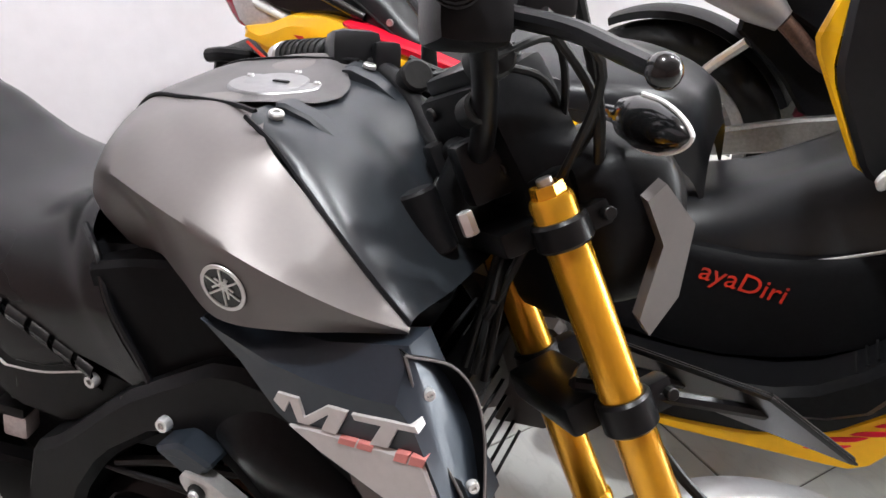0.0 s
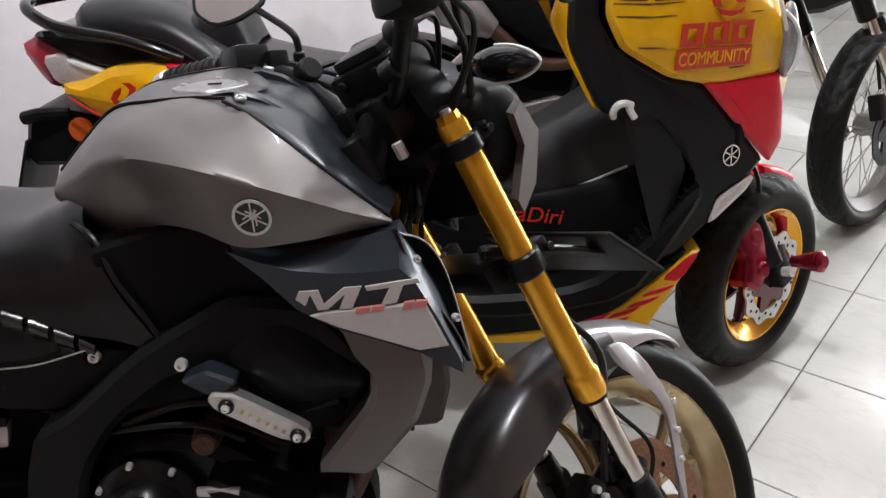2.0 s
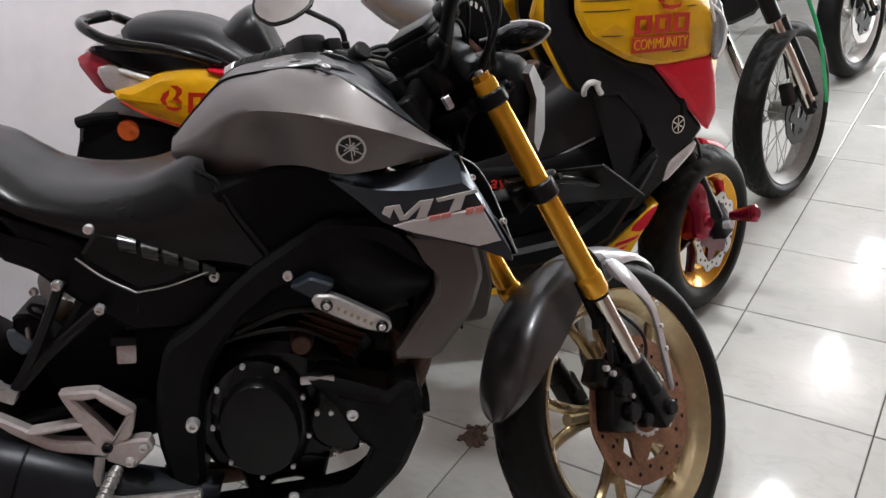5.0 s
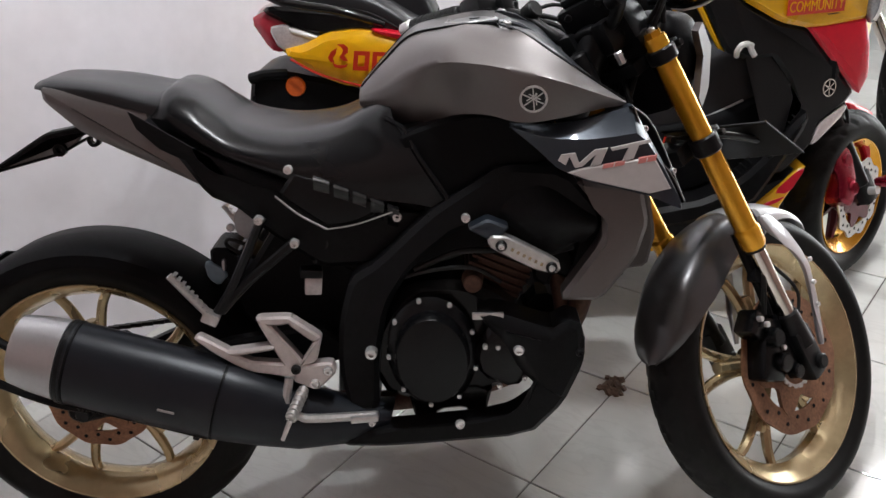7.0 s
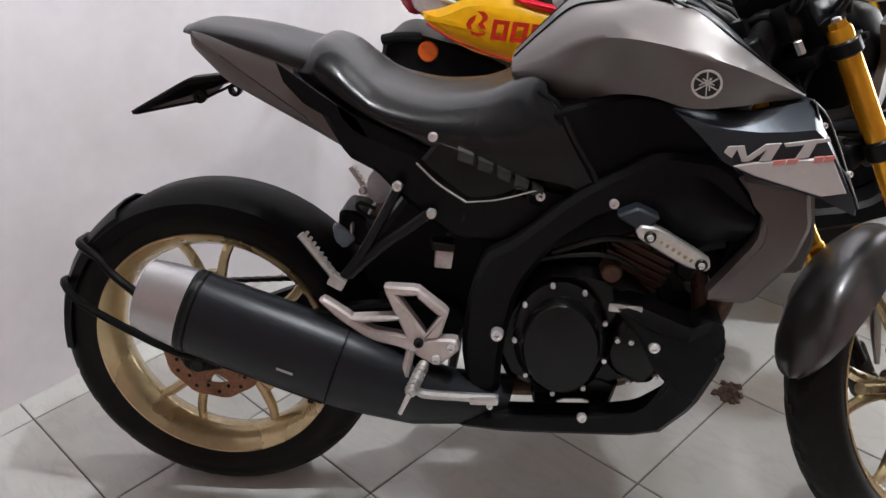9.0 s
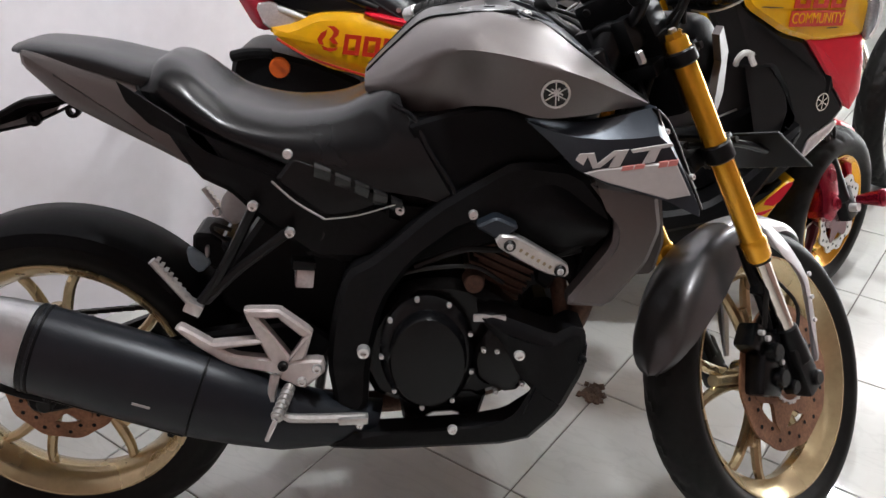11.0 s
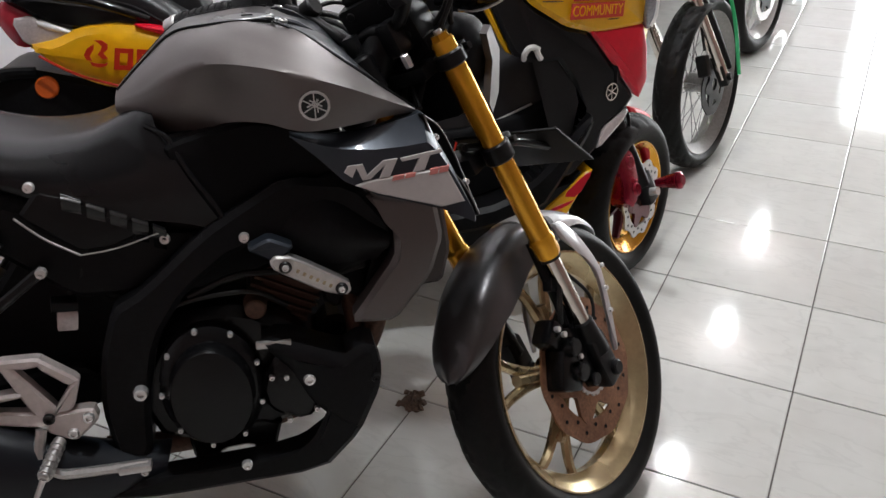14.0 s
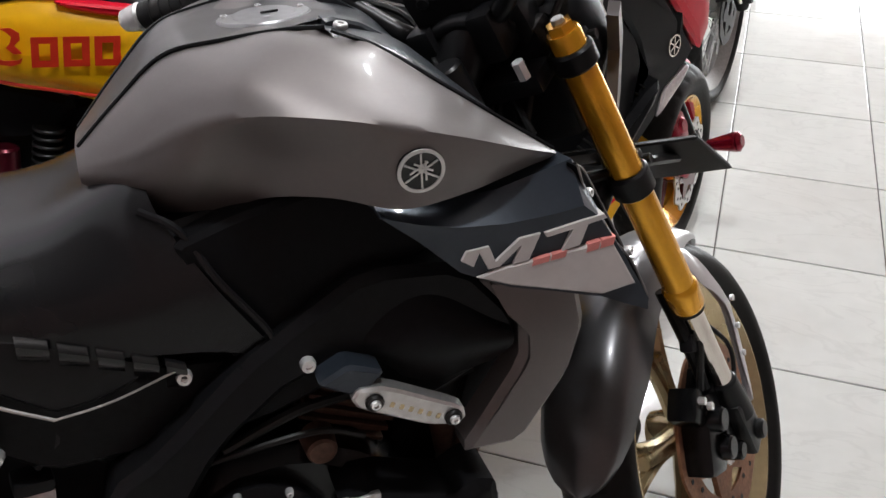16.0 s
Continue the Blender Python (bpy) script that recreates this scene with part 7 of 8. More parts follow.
    bm = bmesh.new()
    loft(bm, [[(0.080, 0, 0.905), (0.080, -0.06, 0.900), (0.083, -0.10, 0.880), (0.086, -0.105, 0.850)], [(0.130, 0, 0.942), (0.130, -0.06, 0.936), (0.135, -0.10, 0.908), (0.135, -0.11, 0.83)],
              [(0.170, 0, 0.942), (0.170, -0.06, 0.936), (0.172, -0.095, 0.904), (0.175, -0.105, 0.82)], [(0.212, 0, 0.845), (0.212, -0.06, 0.840), (0.210, -0.09, 0.825), (0.21, -0.10, 0.80)]], 6, 5)
    part("backrest", bm, M_SEAT2, t, "small grey rider backrest", sharp=60)
    bm = bmesh.new()
    rod(bm, (0.135, -0.148, 0.832), (0.135, -0.152, 0.832), 0.006, seg=12)
    part("rivet", bm, M_ALU, t)
    # rear mudguard, reflector, plate back
    bm = bmesh.new()
    panel(bm, [(-0.272, 0.735), (-0.235, 0.747), (-0.187, 0.740), (-0.05, 0.700), (0.05, 0.650), (-0.02, 0.590), (-0.19, 0.620), (-0.30, 0.625)], 0.10, -0.115, 0.012)
    mg = part("rear_mudguard", bm, M_MATT, t, "black rear mudguard")
    bm = bmesh.new()
    hose(bm, [(-0.18, -0.112, 0.733), (-0.23, -0.130, 0.738), (-0.272, -0.122, 0.730)], 0.014, 10)
    part("signal_stub", bm, M_MATT, mg)
    bm = bmesh.new()
    rod(bm, (-0.162, -0.113, 0.699), (-0.162, -0.124, 0.699), 0.026, 0.025, 28, 0.003)
    part("reflector", bm, M_ORANGE, mg, "round orange reflector")
    bm = bmesh.new()
    block(bm, (0.006, 0.20, 0.22), pose(-0.312, -0.04, 0.585, 0, 22, 0), 0.002)
    part("plate_back", bm, M_BLACK, mg, "dark rear plate backing")
    # engine, shock, silencer
    bm = bmesh.new()
    block(bm, (0.42, 0.16, 0.16), pose(0.18, -0.03, 0.33), 0.03)
    part("engine_unit", bm, M_DARK, t, "dark scooter engine unit")
    bm = bmesh.new()
    panel(bm, [(-0.13, 0.46), (-0.11, 0.60), (-0.03, 0.645), (0.14, 0.64), (0.16, 0.46), (0.05, 0.42)], 0.05, -0.085, 0.012)
    part("under_tray", bm, M_MATT, t, "black tray under the scooter seat")
    bm = bmesh.new()
    rod(bm, (-0.105, -0.125, 0.505), (-0.085, -0.125, 0.600), 0.022, 0.022, 18, 0.004)
    part("shock_canister", bm, M_DARKRED, t, "dark red shock absorber canister")
    for k in range(9):
        bm = bmesh.new()
        c = Vector((-0.045 + 0.004 * k, -0.120, 0.505 + 0.0135 * k))
        rod(bm, c, c + Vector((0.0018, 0, 0.006)), 0.026, 0.026, 18, 0.002)
        part("bellows_ring", bm, M_RUBBER, t)
    for s in (-1, 1):
        bm = bmesh.new()
        rod(bm, (-0.02, s * 0.12, 0.36), (0.09, s * 0.12, 0.62), 0.014, seg=12)
        pts = [(-0.02 + 0.11 * q + 0.028 * math.cos(q * 50), s * 0.12 + 0.028 * math.sin(q * 50), 0.38 + 0.20 * q) for q in (k / 80 for k in range(81))]
        hose(bm, pts, 0.006, 6, 1)
        part("rear_shock", bm, M_REDANO, t, "red coil rear shock absorber")
    bm = bmesh.new()
    hose(bm, [(0.36, -0.15, 0.26), (0.20, -0.18, 0.26), (0.05, -0.20, 0.32), (-0.10, -0.20, 0.40)], 0.03, 14, 5, 0.055)
    part("silencer", bm, M_DARK, t)
    bm = bmesh.new()
    panel(bm, [(-0.165, 0.600), (-0.105, 0.657), (-0.024, 0.678), (-0.008, 0.656), (-0.06, 0.640), (-0.099, 0.606)], -0.06, -0.105, 0.005)
    part("mudguard_bracket", bm, M_HANG, t, "pale metal bracket under the tail")
    # handlebar, dash and mirrors
    H = Vector((0.80, 0, 1.02))
    S2 = steering(H, 26, 24)
    bm = bmesh.new()
    hose(bm, [(H.x - 0.18, -0.34, H.z + 0.0), (H.x - 0.10, -0.20, H.z + 0.03), (H.x, -0.06, H.z - 0.02), (H.x, 0.06, H.z - 0.02), (H.x - 0.10, 0.20, H.z + 0.03), (H.x - 0.18, 0.34, H.z + 0.0)], 0.012, 12)
    part("handlebar", moved(bm, S2), M_BLACK, t)
    bm = bmesh.new()
    block(bm, (0.10, 0.20, 0.07), Matrix.Translation(H + Vector((0.03, 0, 0.0))), 0.025)
    part("handlebar_cover", moved(bm, S2), M_BLACK, t)
    bm = bmesh.new()
    panel(bm, [(H.x + 0.02, H.z + 0.03), (H.x + 0.10, H.z + 0.075), (H.x + 0.14, H.z + 0.05), (H.x + 0.07, H.z - 0.02)], 0.085, -0.085, 0.01)
    part("dash_cowl", moved(bm, S2), M_YELLOW, t, "yellow instrument cowl")
    for s in (-1, 1):
        bm = bmesh.new()
        rod(bm, (H.x - 0.12, s * 0.22, H.z + 0.028), (H.x - 0.18, s * 0.345, H.z - 0.002), 0.018, 0.017, 16, 0.002)
        part("grip", moved(bm, S2), M_RUBBER, t, "black rubber grip")
        bm = bmesh.new()
        rod(bm, (H.x - 0.182, s * 0.347, H.z - 0.003), (H.x - 0.195, s * 0.372, H.z - 0.008), 0.019, 0.015, 16, 0.003)
        part("bar_end", moved(bm, S2), M_DARK, t)
        bm = bmesh.new()
        block(bm, (0.05, 0.07, 0.05), Matrix.Translation((H.x - 0.085, s * 0.18, H.z + 0.03)), 0.014)
        part("switch_housing", moved(bm, S2), M_BLACK, t)
        bm = bmesh.new()
        hose(bm, [(H.x - 0.05, s * 0.20, H.z + 0.02), (H.x - 0.05, s * 0.28, H.z + 0.015), (H.x - 0.10, s * 0.37, H.z - 0.01)], 0.007)
        part("lever", moved(bm, S2), M_BLACK, t)
        bm = bmesh.new()
        hose(bm, [(H.x - 0.06, s * 0.16, H.z + 0.05), (H.x - 0.04, s * 0.20, H.z + 0.13), (H.x - 0.06, s * 0.26, H.z + 0.17)], 0.006)
        part("mirror_stem", moved(bm, S2), M_BLACK, t)
        bm = bmesh.new()
        mm = Matrix.Translation((H.x - 0.07, s * 0.29, H.z + 0.19)) @ pose(0, 0, 0, 0, -4, 0)
        rows = [[mm @ Vector((x, q * 0.060 * math.cos(a), q * 0.040 * math.sin(a))) for a in (2 * math.pi * k / 24 for k in range(24))] for x, q in ((0.025, 0.3), (0.018, 0.8), (0.0, 1.0), (-0.006, 1.0))]
        grid_faces(bm, rows, close_v=True, caps=True)
        mh = part("mirror_housing", moved(bm, S2), M_BLACK, t, "black oval mirror")
        bm = bmesh.new()
        rows = [[mm @ Vector((-0.0065, q * 0.060 * math.cos(a), q * 0.040 * math.sin(a))) for a in (2 * math.pi * k / 24 for k in range(24))] for q in (0.92, 0.4)]
        grid_faces(bm, rows, close_v=True, caps=True)
        part("mirror_glass", moved(bm, S2), M_MIRROR, mh, smooth=False)
    # main stand keeps it from touching its neighbour
    bm = bmesh.new()
    hose(bm, [(0.42, 0.08, 0.24), (0.36, 0.14, 0.12), (0.32, 0.20, 0.025)], 0.011)
    part("side_stand", bm, M_BLACK, t)
    return t


scooter()


# ------------------------------------------------------------------ the other motorcycles in the row
def row_bike(label, m, paint, second, rim_mat, style, front="road", rear_rim=None, turn=20, detail=True, seat_z=0.80, R=0.30, category="motorcycle", green_rim=False, drop=0.0):
    """A road or dual-sport motorcycle: wheels, fork, mudguard, tank, seat, tail, engine, silencer, bars."""
    t = thing("motorcycle", label, category, m, group="motorcycles in the row")
    dual = front == "dual"
    A = Vector((1.03, 0, 0.93))
    rk = 26
    ax = Vector((1.36, 0, R))
    foot = m @ Vector((1.36, 0, 0))
    S = steering(A, rk, turn)
    W = on_floor(m, (0, 0, 0), foot.x, foot.y, 35.0 + turn, 5.8, R)
    step = m @ W.translation - m @ (S @ ax)
    m = Matrix.Translation((step.x, step.y, 0)) @ m
    t.matrix_world = m
    W = on_floor(m, (0, 0, 0), foot.x, foot.y, 35.0 + turn, 5.8, R)
    S = Matrix.Translation(W.translation - S @ ax) @ S
    st = lambda bm: moved(bm, S)
    dn = (ax - A - Vector((0.03, 0, 0))).normalized()
    wheel(t, "rear_wheel", pose(0, 0, R), R, R - 0.075, 0.125, rear_rim or rim_mat, style=style, disc=0.10, disc_mat=M_ALU, tread=dual, spoke_mat=M_STEEL if style == "wire" else None)
    wheel(t, "front_wheel", W, R, R - (0.050 if dual else 0.068), 0.098 if dual else 0.108, rim_mat, style=style, disc=0.11 if dual else 0.13, disc_mat=M_DARK if dual else M_STEEL, tread=dual, spoke_mat=M_STEEL if style == "wire" else None)
    for s in (-1, 1):
        a, b = A + Vector((0.03, s * 0.095, 0.03)), ax + Vector((0, s * 0.095, 0))
        up, mid = (a.lerp(b, 0.0), a.lerp(b, 0.56))
        bm = bmesh.new()
        rod(bm, up, mid, 0.026, 0.027, 18, 0.003)
        part("fork_tube", st(bm), M_BLACK if dual else (M_GOLD if not detail else M_ALU), t)
        bm = bmesh.new()
        rod(bm, mid, b, 0.020, 0.021, 16)
        part("fork_slider", st(bm), M_CHROME, t)
        bm = bmesh.new()
        block(bm, (0.038, 0.034, 0.08), Matrix.Translation(b + Vector((-0.006, 0, 0.012))) @ pose(0, 0, 0, 0, -24, 0), 0.008)
        rod(bm, b, b + Vector((0, s * 0.03, 0)), 0.014, seg=12)
        part("fork_foot", st(bm), M_DARK, t)
        if dual:
            bm = bmesh.new()
            p, q = a.lerp(b, 0.55) + Vector((0.03, s * 0.01, 0)), b + Vector((0.03, s * 0.01, 0.03))
            hose(bm, [p, p.lerp(q, 0.5) + Vector((0.008, 0, 0)), q], 0.018, 10, 4, 0.012)
            part("fork_guard", st(bm), M_WHITE if s > 0 else M_BLACK, t, "plastic fork guard")
    for k in (0.06, 0.30):
        bm = bmesh.new()
        c = A.lerp(ax, k)
        block(bm, (0.045, 0.21, 0.024), Matrix.Translation(c + Vector((0.015, 0, 0))) @ pose(0, 0, 0, 0, -rk, 0), 0.008)
        part("triple_clamp", st(bm), M_BLACK, t)
    bm = bmesh.new()
    block(bm, (0.036, 0.04, 0.075), Matrix.Translation((ax.x - 0.085, -0.07, ax.z + 0.05)), 0.010)
    part("brake_caliper", st(bm), M_DARK, t)
    bm = bmesh.new()
    hose(bm, [(ax.x - 0.09, -0.085, ax.z + 0.10), (ax.x - 0.12, -0.10, ax.z + 0.30), (ax.x - 0.22, -0.11, ax.z + 0.55), (ax.x - 0.30, -0.14, ax.z + 0.78)], 0.005)
    part("brake_hose", st(bm), M_RUBBER, t)
    # mudguards
    bm = bmesh.new()
    if dual:
        loft(bm, [[(1.10, 0, 0.755), (1.10, -0.035, 0.750), (1.10, -0.055, 0.730)], [(1.22, 0, 0.775), (1.22, -0.042, 0.770), (1.22, -0.062, 0.745)],
                  [(1.34, 0, 0.755), (1.34, -0.040, 0.75), (1.34, -0.058, 0.726)], [(1.43, 0, 0.705), (1.43, -0.03, 0.70), (1.42, -0.042, 0.682)], [(1.465, 0, 0.68), (1.465, -0.015, 0.678), (1.455, -0.025, 0.668)]], 6, 5)
    else:
        rows = []
        for k in range(13):
            a = radians(150 - 92 * k / 12)
            rows.append([(ax.x + (R + 0.02 - dr) * math.cos(a), yy * 0.055, ax.z + (R + 0.02 - dr) * math.sin(a)) for yy, dr in ((-1, 0.05), (-0.9, 0.015), (0, 0), (0.9, 0.015), (1, 0.05))])
        grid_faces(bm, [[tuple(p) for p in spline(r, 4)] for r in rows])
    thick(bm, 0.003)
    part("front_mudguard", st(bm), paint, t, sharp=50)
    if green_rim:
        bm = bmesh.new()
        hose(bm, [(ax.x + 0.03, -0.125, ax.z + 0.42), (ax.x + 0.085, -0.128, ax.z + 0.22), (ax.x + 0.06, -0.125, ax.z + 0.0)], 0.007, 8)
        part("green_trim", st(bm), M_GREEN, t, "green trim beside the fork guard")
    # tank, shrouds, seat, tail
    top = 0.93 if dual else 0.96
    bm = bmesh.new()
    loft(bm, [[(0.60, 0, seat_z + 0.02), (0.60, -0.08, seat_z + 0.015), (0.60, -0.10, seat_z - 0.02), (0.60, -0.10, seat_z - 0.06)],
              [(0.72, 0, top), (0.72, -0.08, top - 0.01), (0.72, -0.13, top - 0.06), (0.72, -0.12, 0.76)],
              [(0.86, 0, top + 0.015), (0.86, -0.09, top), (0.86, -0.15, top - 0.06), (0.86, -0.14, 0.75)],
              [(0.98, 0, top - 0.03), (0.98, -0.08, top - 0.04), (0.98, -0.13, top - 0.09), (0.98, -0.12, 0.76)]], 5, 5)
    part("fuel_tank", bm, M_BLACK if dual else paint, t, sharp=60)
    for s in (-1, 1):
        bm = bmesh.new()
        if dual:
            panel(bm, [(0.76, 0.925), (0.86, 0.925), (1.0, 0.875), (1.12, 0.815), (1.15, 0.795), (1.06, 0.785), (0.95, 0.72), (0.84, 0.76)], s * 0.10, s * 0.155, 0.008, 0.004)
        else:
            panel(bm, [(x, z - drop) for x, z in ((0.66, 0.84), (0.90, 0.95), (1.10, 0.97), (1.25, 0.90), (1.28, 0.86), (1.16, 0.80), (1.02, 0.76), (0.90, 0.70), (0.78, 0.73))], s * 0.13, s * 0.19, 0.012, 0.006)
        sh = part("shroud", bm, paint, t, "painted side shroud")
        if dual and s < 0:
            for k in range(7):
                bm = bmesh.new()
                x = 0.92 + 0.026 * k
                panel(bm, [(x, 0.868 - 0.0145 * k), (x + 0.006, 0.880 - 0.0145 * k), (x + 0.022, 0.872 - 0.0145 * k), (x + 0.016, 0.860 - 0.0145 * k)], -0.150, -0.1615, 0.0005, 0, 0)
                part("print_bar", bm, M_WHITE, sh, smooth=False)
            bm = bmesh.new()
            panel(bm, [(0.95, 0.80), (1.06, 0.79), (1.09, 0.765), (0.99, 0.70)], -0.145, -0.1605, 0.002, 0, 0)
            part("pale_print", bm, M_WHITE, sh)
    bm = bmesh.new()
    loft(bm, [[(-0.10, 0, seat_z + 0.09), (-0.10, -0.06, seat_z + 0.085), (-0.10, -0.085, seat_z + 0.05)], [(0.15, 0, seat_z + 0.06), (0.15, -0.09, seat_z + 0.05), (0.15, -0.12, seat_z)],
              [(0.40, 0, seat_z), (0.40, -0.10, seat_z - 0.005), (0.40, -0.14, seat_z - 0.05)], [(0.64, 0, seat_z + 0.04), (0.64, -0.08, seat_z + 0.03), (0.64, -0.11, seat_z - 0.05)]], 6, 5)
    part("seat", bm, M_SEAT, t, "black vinyl seat", sharp=60)
    if dual:
        bm = bmesh.new()
        loft(bm, [[(-0.155, 0, 0.990), (-0.155, -0.04, 0.985), (-0.15, -0.055, 0.965)], [(0.0, 0, 0.955), (0.0, -0.075, 0.95), (0.0, -0.095, 0.915)], [(0.20, 0, 0.905), (0.20, -0.10, 0.90), (0.20, -0.125, 0.85)]], 6, 5)
        thick(bm, 0.003)
        part("tail", bm, paint, t, "lime green tail mudguard", sharp=60)
        bm = bmesh.new()
        block(bm, (0.045, 0.085, 0.055), pose(-0.140, 0, 0.945, 0, -8, 0), 0.010)
        part("tail_lamp", bm, M_TAIL, t, "red tail lamp")
        bm = bmesh.new()
        panel(bm, [(-0.12, 0.925), (0.0, 0.93), (0.20, 0.87), (0.06, 0.86), (-0.06, 0.90), (-0.28, 0.872), (-0.285, 0.885), (-0.10, 0.905)], 0.045, -0.045, 0.008)
        part("tail_bracket", bm, M_MATT, t)
        for s in (-1, 1):
            bm = bmesh.new()
            rod(bm, (-0.06, s * 0.04, 0.915), (-0.06, s * 0.09, 0.925), 0.008, seg=10)
            ball(bm, (-0.055, s * 0.11, 0.928), (0.030, 0.028, 0.022), 14)
            part("rear_signal", bm, M_ORANGE, t, "amber rear signal")
        bm = bmesh.new()
        panel(bm, [(0.12, 0.87), (0.42, 0.80), (0.50, 0.62), (0.44, 0.58), (0.20, 0.72)], -0.08, -0.165, 0.01, 0.004)
        pn = part("side_panel", bm, M_MATT, t, "black side panel with white print bars")
        for k in range(8):
            bm = bmesh.new()
            x, z = 0.225 + 0.0145 * k, 0.815 - 0.0098 * k
            panel(bm, [(x, z), (x + 0.003, z + 0.018 if k % 3 == 0 else z + 0.012), (x + 0.010, z + 0.010), (x + 0.007, z - 0.006)], -0.160, -0.1705, 0.0005, 0, 0)
            part("print_bar", bm, M_WHITE, pn, smooth=False)
    else:
        for s in (-1, 1):
            bm = bmesh.new()
            panel(bm, [(-0.22, seat_z + 0.12), (0.0, seat_z + 0.08), (0.35, seat_z - 0.04), (0.30, seat_z - 0.10), (-0.05, seat_z)], s * 0.05, s * 0.115, 0.010, 0.004)
            part("tail", bm, paint, t)
        bm = bmesh.new()
        block(bm, (0.04, 0.12, 0.04), pose(-0.21, 0, seat_z + 0.085), 0.012)
        part("tail_lamp", bm, M_TAIL, t)
    # engine, frame, swingarm, silencer
    bm = bmesh.new()
    panel(bm, [(0.46, 0.42), (0.52, 0.34), (0.72, 0.30), (0.88, 0.36), (0.90, 0.52), (0.80, 0.70), (0.66, 0.70), (0.52, 0.54)], 0.14, -0.15, 0.02)
    en = part("engine", bm, M_DARK, t, "dark engine block")
    bm = bmesh.new()
    rod(bm, (0.62, -0.15, 0.43), (0.62, -0.185, 0.43), 0.085, 0.075, 28, 0.01)
    part("engine_cover", bm, M_ENGINE, en)
    for s in (-1, 1):
        bm = bmesh.new()
        hose(bm, [(1.0, s * 0.04, 0.86), (0.80, s * 0.12, 0.76), (0.55, s * 0.13, 0.62), (0.48, s * 0.12, 0.42)], 0.02, 10)
        part("frame_tube", bm, M_BLACK, t)
        bm = bmesh.new()
        panel(bm, [(-0.03, R - 0.02), (0.45, 0.38), (0.50, 0.44), (0.42, 0.46), (-0.02, R + 0.03)], s * 0.085, s * 0.11, 0.006)
        part("swingarm", bm, M_DUSTY if dual else M_BLACK, t)
    bm = bmesh.new()
    if dual:
        d0, d1 = Vector((0.0, -0.185, 0.845)), Vector((0.27, -0.165, 0.66))
        mm = Matrix.Translation(d0) @ frame_z(d1 - d0)
        n = (d1 - d0).length
        rows = [[mm @ Vector((q * 0.85 * math.cos(a), q * math.sin(a), z * n)) for a in (2 * math.pi * k / 28 for k in range(28))]
                for z, q in ((0, 0.050), (0.05, 0.055), (0.28, 0.068), (0.55, 0.066), (0.82, 0.048), (1.0, 0.026))]
        grid_faces(bm, rows, close_v=True, caps=True)
    else:
        d0, d1 = Vector((-0.15, -0.17, 0.42)), Vector((0.30, -0.14, 0.33))
        rod(bm, d0, d1, 0.058, 0.050, 24, 0.006)
    si = part("silencer", bm, M_MUFFLER if dual else M_DARK, t, "silver high silencer" if dual else "", sharp=40)
    bm = bmesh.new()
    dd = (d1 - d0).normalized()
    rod(bm, d0 - dd * 0.020, d0 + dd * 0.012, 0.030, 0.050 if dual else 0.0595, 28, 0.003)
    part("end_cap", bm, M_BLACK, si)
    bm = bmesh.new()
    hose(bm, [d1, d1 + Vector((0.12, 0.03, -0.10)), (0.60, -0.12, 0.36 if not dual else 0.55), (0.84, -0.08, 0.40), (0.90, -0.03, 0.60)], 0.019, 12)
    part("exhaust_pipe", bm, M_RUSTY, t)
    if dual:
        bm = bmesh.new()
        lathe(bm, [(R + 0.015, -0.055), (R + 0.030, -0.045), (R + 0.034, 0), (R + 0.030, 0.045), (R + 0.015, 0.055)], pose(0, 0, R), 20, arc=(25, 115))
        thick(bm, 0.003)
        part("inner_mudguard", bm, M_MATT, t)
        bm = bmesh.new()
        rod(bm, (0.34, -0.05, 0.42), (0.42, -0.05, 0.74), 0.03, 0.03, 14)
        part("shock_absorber", bm, M_DARKRED, t)
        bm = bmesh.new()
        hose(bm, [(0.06, -0.12, 0.36), (0.10, -0.13, 0.50), (0.20, -0.13, 0.60)], 0.012)
        part("mud_stay", bm, M_ALU, t)
        bm = bmesh.new()
        panel(bm, [(0.14, 0.63), (0.30, 0.74), (0.48, 0.64), (0.52, 0.44), (0.42, 0.39), (0.34, 0.42), (0.27, 0.52)], 0.06, -0.085, 0.012)
        part("inner_panel", bm, M_MATT, t, "black inner panel behind the rear wheel arch")
    # bars
    H = A + Vector((-0.03, 0, 0.11))
    bm = bmesh.new()
    hose(bm, [(H.x - 0.10, -0.37, H.z + 0.05), (H.x - 0.05, -0.22, H.z + 0.05), (H.x, -0.08, H.z - 0.02), (H.x, 0.08, H.z - 0.02), (H.x - 0.05, 0.22, H.z + 0.05), (H.x - 0.10, 0.37, H.z + 0.05)], 0.012, 10)
    part("handlebar", st(bm), M_BLACK, t)
    for s in (-1, 1):
        bm = bmesh.new()
        rod(bm, (H.x - 0.06, s * 0.24, H.z + 0.05), (H.x - 0.10, s * 0.375, H.z + 0.05), 0.018, 0.017, 14, 0.002)
        part("grip", st(bm), M_RUBBER, t)
        bm = bmesh.new()
        hose(bm, [(H.x - 0.02, s * 0.22, H.z + 0.05), (H.x - 0.0, s * 0.29, H.z + 0.04), (H.x - 0.04, s * 0.38, H.z + 0.035)], 0.006)
        part("lever", st(bm), M_BLACK, t)
        bm = bmesh.new()
        hose(bm, [(H.x - 0.05, s * 0.20, H.z + 0.06), (H.x - 0.03, s * 0.23, H.z + 0.15), (H.x - 0.05, s * 0.28, H.z + 0.19)], 0.006)
        mm = Matrix.Translation((H.x - 0.06, s * 0.32, H.z + 0.21))
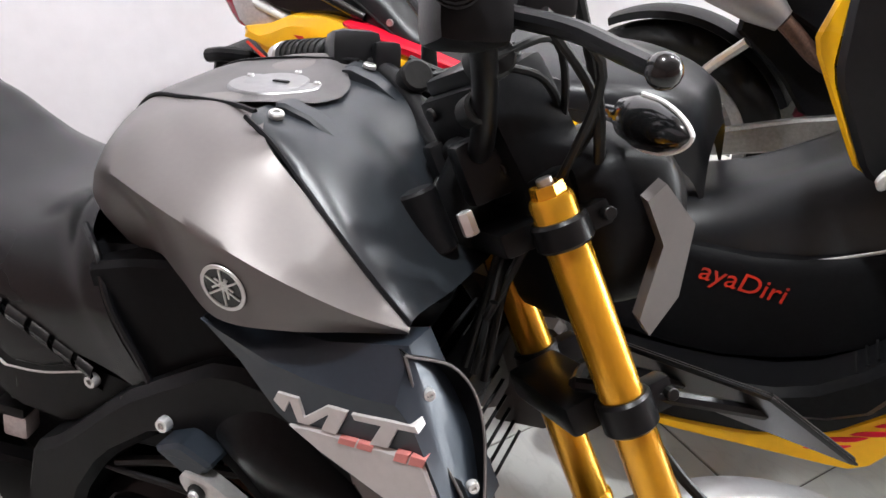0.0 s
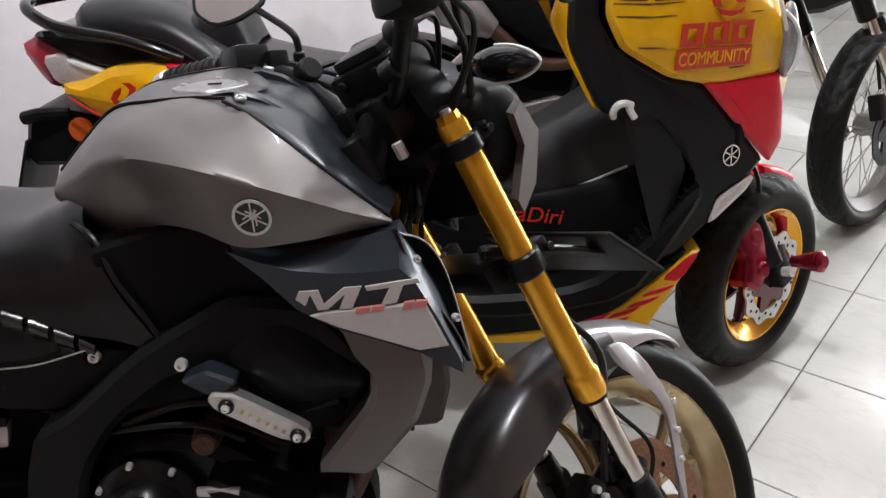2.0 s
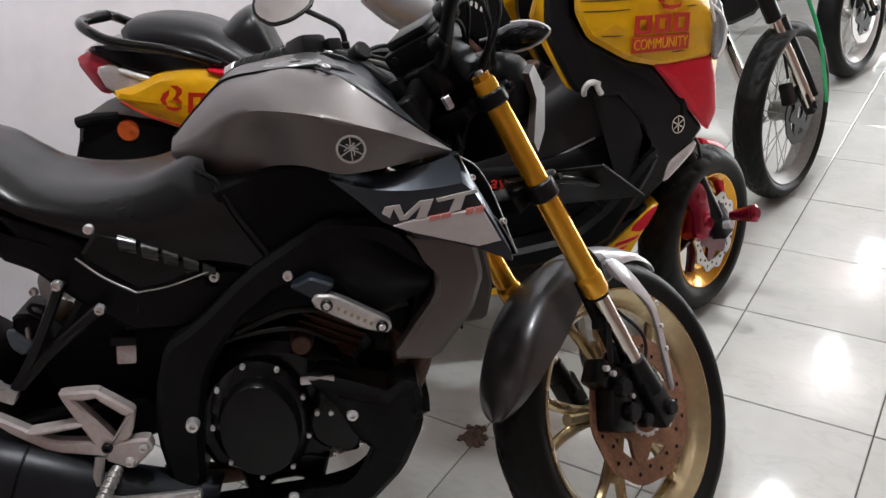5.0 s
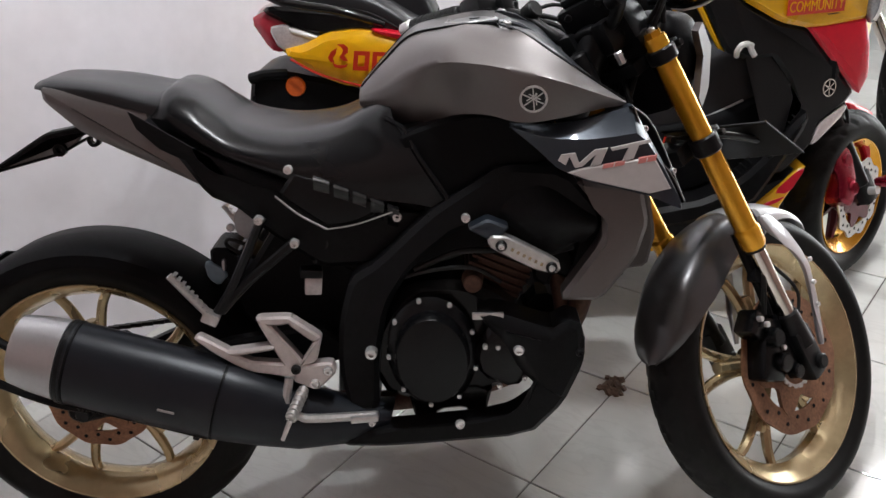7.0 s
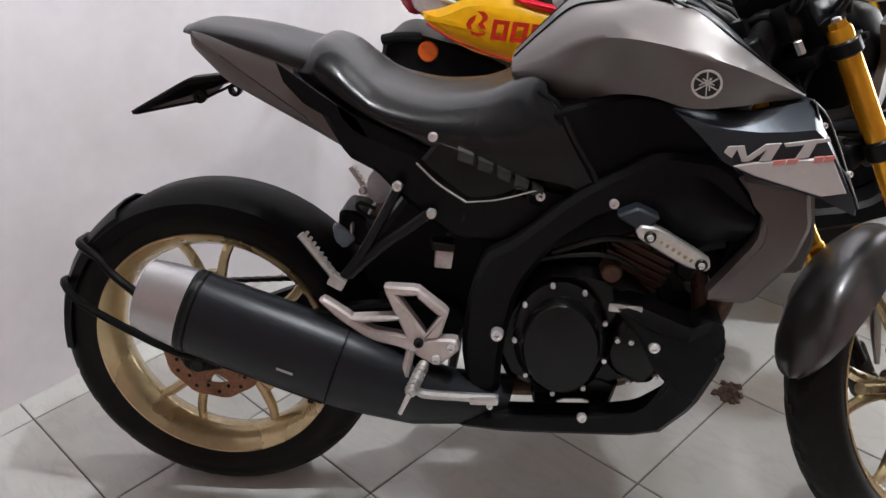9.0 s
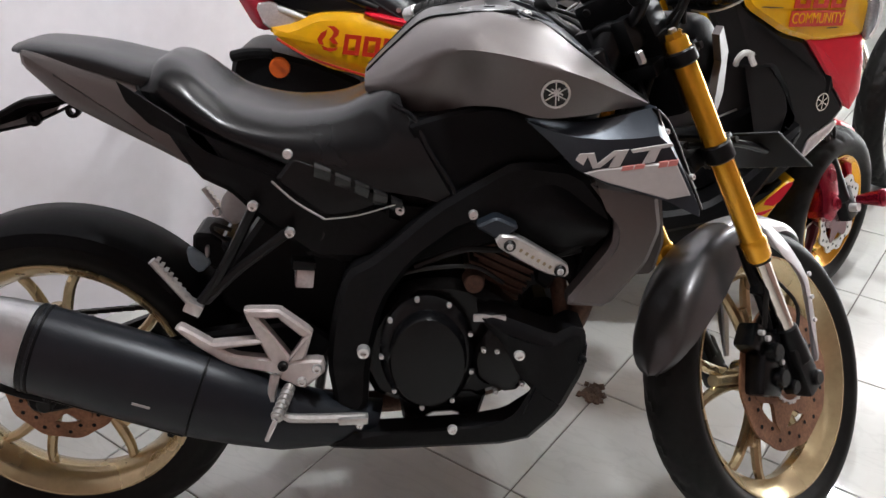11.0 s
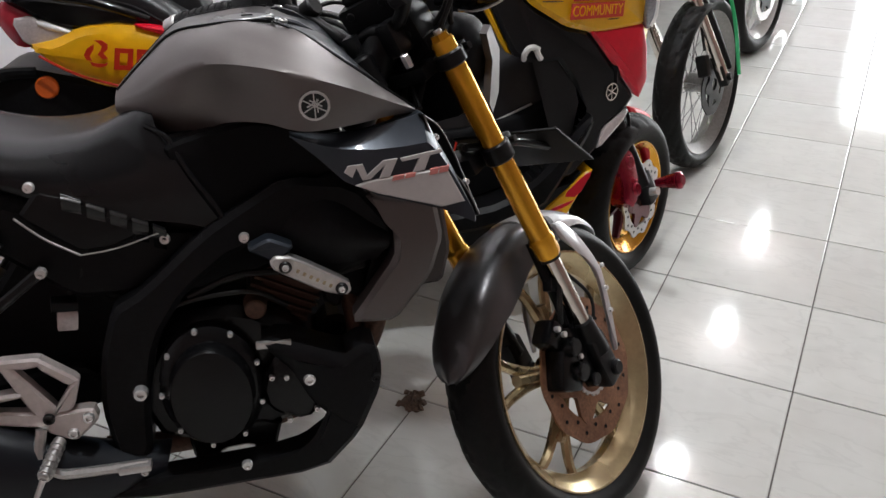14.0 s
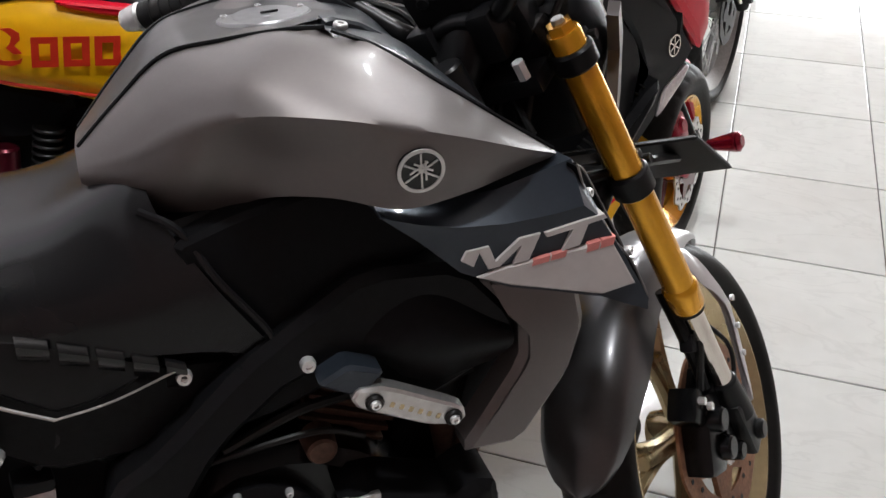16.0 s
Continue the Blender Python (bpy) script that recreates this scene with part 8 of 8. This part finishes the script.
        rows = [[mm @ Vector((x, q * 0.065 * math.cos(a), q * 0.042 * math.sin(a))) for a in (2 * math.pi * k / 20 for k in range(20))] for x, q in ((0.022, 0.3), (0.012, 0.85), (-0.002, 1.0), (-0.006, 0.95))]
        grid_faces(bm, rows, close_v=True, caps=True)
        part("mirror", st(bm), M_BLACK, t)
    bm = bmesh.new()
    if dual:
        panel(bm, [(A.x + 0.05, 1.02), (A.x + 0.11, 1.0), (A.x + 0.15, 0.92), (A.x + 0.13, 0.85), (A.x + 0.08, 0.86)], 0.08, -0.08, 0.02)
        part("headlight_mask", st(bm), M_MATT, t, "dark headlight mask")
    else:
        panel(bm, [(1.05, 1.02), (1.20, 1.0), (1.34, 0.90), (1.36, 0.82), (1.25, 0.78), (1.08, 0.84)], 0.14, -0.14, 0.03)
        part("front_fairing", bm, second, t)
        bm = bmesh.new()
        ball(bm, (1.33, 0, 0.86), (0.04, 0.11, 0.045), 16)
        part("headlight", bm, M_CLEAR, t)
    bm = bmesh.new()
    hose(bm, [(0.42, 0.10, 0.32), (0.38, 0.17, 0.16), (0.36, 0.23, 0.02)], 0.011)
    part("side_stand", bm, M_BLACK, t)
    return t


def parked(fx, fy, heading=35.0, lean=6.0, base=1.36):
    """The pose of a bike whose front tyre meets the floor at (fx, fy)."""
    return bike_pose(fx - base * math.cos(radians(heading)), fy - base * math.sin(radians(heading)), heading, lean)


row_bike("lime green dual-sport motorcycle with spoked wheels and silver silencer", parked(-0.097, 0.82), M_LIME, M_WHITE, M_DUSTY, "wire", "dual", turn=45, green_rim=True)
row_bike("green sport motorcycle with white wheels", parked(-0.136, 2.24), M_LIME, M_BLACK, M_WHITE, "y", turn=42, R=0.285, drop=0.07)
far = [("blue and black motorcycle with a red front wheel", -0.15, 3.30, M_BLUE, M_BLACK, M_REDANO, M_BLACK),
       ("black motorcycle with silver wheels far down the row", -0.16, 4.36, M_GLOSS, M_DARK, M_ALU, M_ALU),
       ("dark grey motorcycle with silver wheels far down the row", -0.19, 5.54, M_BLUEGREY, M_BLACK, M_ALU, M_ALU),
       ("white and grey motorcycle near the shop front", -0.19, 6.54, M_SILVER, M_BLACK, M_WHITE, M_WHITE)]
for label, fx, fy, p1, p2, rim, rear in far:
    row_bike(label, parked(fx, fy), p1, p2, rim, "y", rear_rim=rear, turn=40, detail=False)


# ------------------------------------------------------------------ floor tiles
def floor_tiles():
    base = slab("floor", (WALL_X - 0.1, SOUTH_Y, -0.06), (EAST_X, NORTH_Y + 0.3, -0.0035), M_GROUT, "white glossy ceramic floor tiles with dark grout joints", "floor")
    rnd = random.Random(7)
    gap, e = 0.0035, 0.0022
    lo, hi = -TILE / 2 + gap / 2, TILE / 2 - gap / 2
    shapes = []
    for k in range(4):
        bm = bmesh.new()
        t = (rnd.random() - 0.5) * 0.0006
        rows = [[(x, y, z + (t * x / TILE if z == 0 else 0)) for x, y in ((a, a), (b, a), (b, b), (a, b))]
                for a, b, z in ((lo, hi, -0.012), (lo, hi, -0.0012), (lo + e, hi - e, 0.0))]
        grid_faces(bm, rows, close_v=True, caps=True)
        me = bpy.data.meshes.new("tile")
        bmesh.ops.recalc_face_normals(bm, faces=bm.faces)
        bm.to_mesh(me)
        bm.free()
        me.materials.append(M_TILE)
        shapes.append(me)
    rest = bmesh.new()
    for i in range(-5, 13):
        for j in range(-11, 25):
            x, y = (i + 0.5) * TILE, (j + 0.5) * TILE
            if x + TILE / 2 > EAST_X + 0.2 or x - TILE / 2 < WALL_X - 0.35:
                continue
            if -5 <= i <= 5 and -8 <= j <= 17:
                ob = new("tile", shapes[rnd.randrange(4)])
                ob.parent = base
                ob.location = (x, y, 0)
            else:
                rows = [[(x + a, y + b, z) for a, b in ((p, p), (q, p), (q, q), (p, q))] for p, q, z in
                        ((lo, hi, -0.012), (lo, hi, -0.0012), (lo + e, hi - e, 0.0))]
                grid_faces(rest, rows, close_v=True, caps=True)
    ob = part("far_tiles", rest, M_TILE, base, smooth=False)
    tagged(ob, kind="stuff")


floor_tiles()
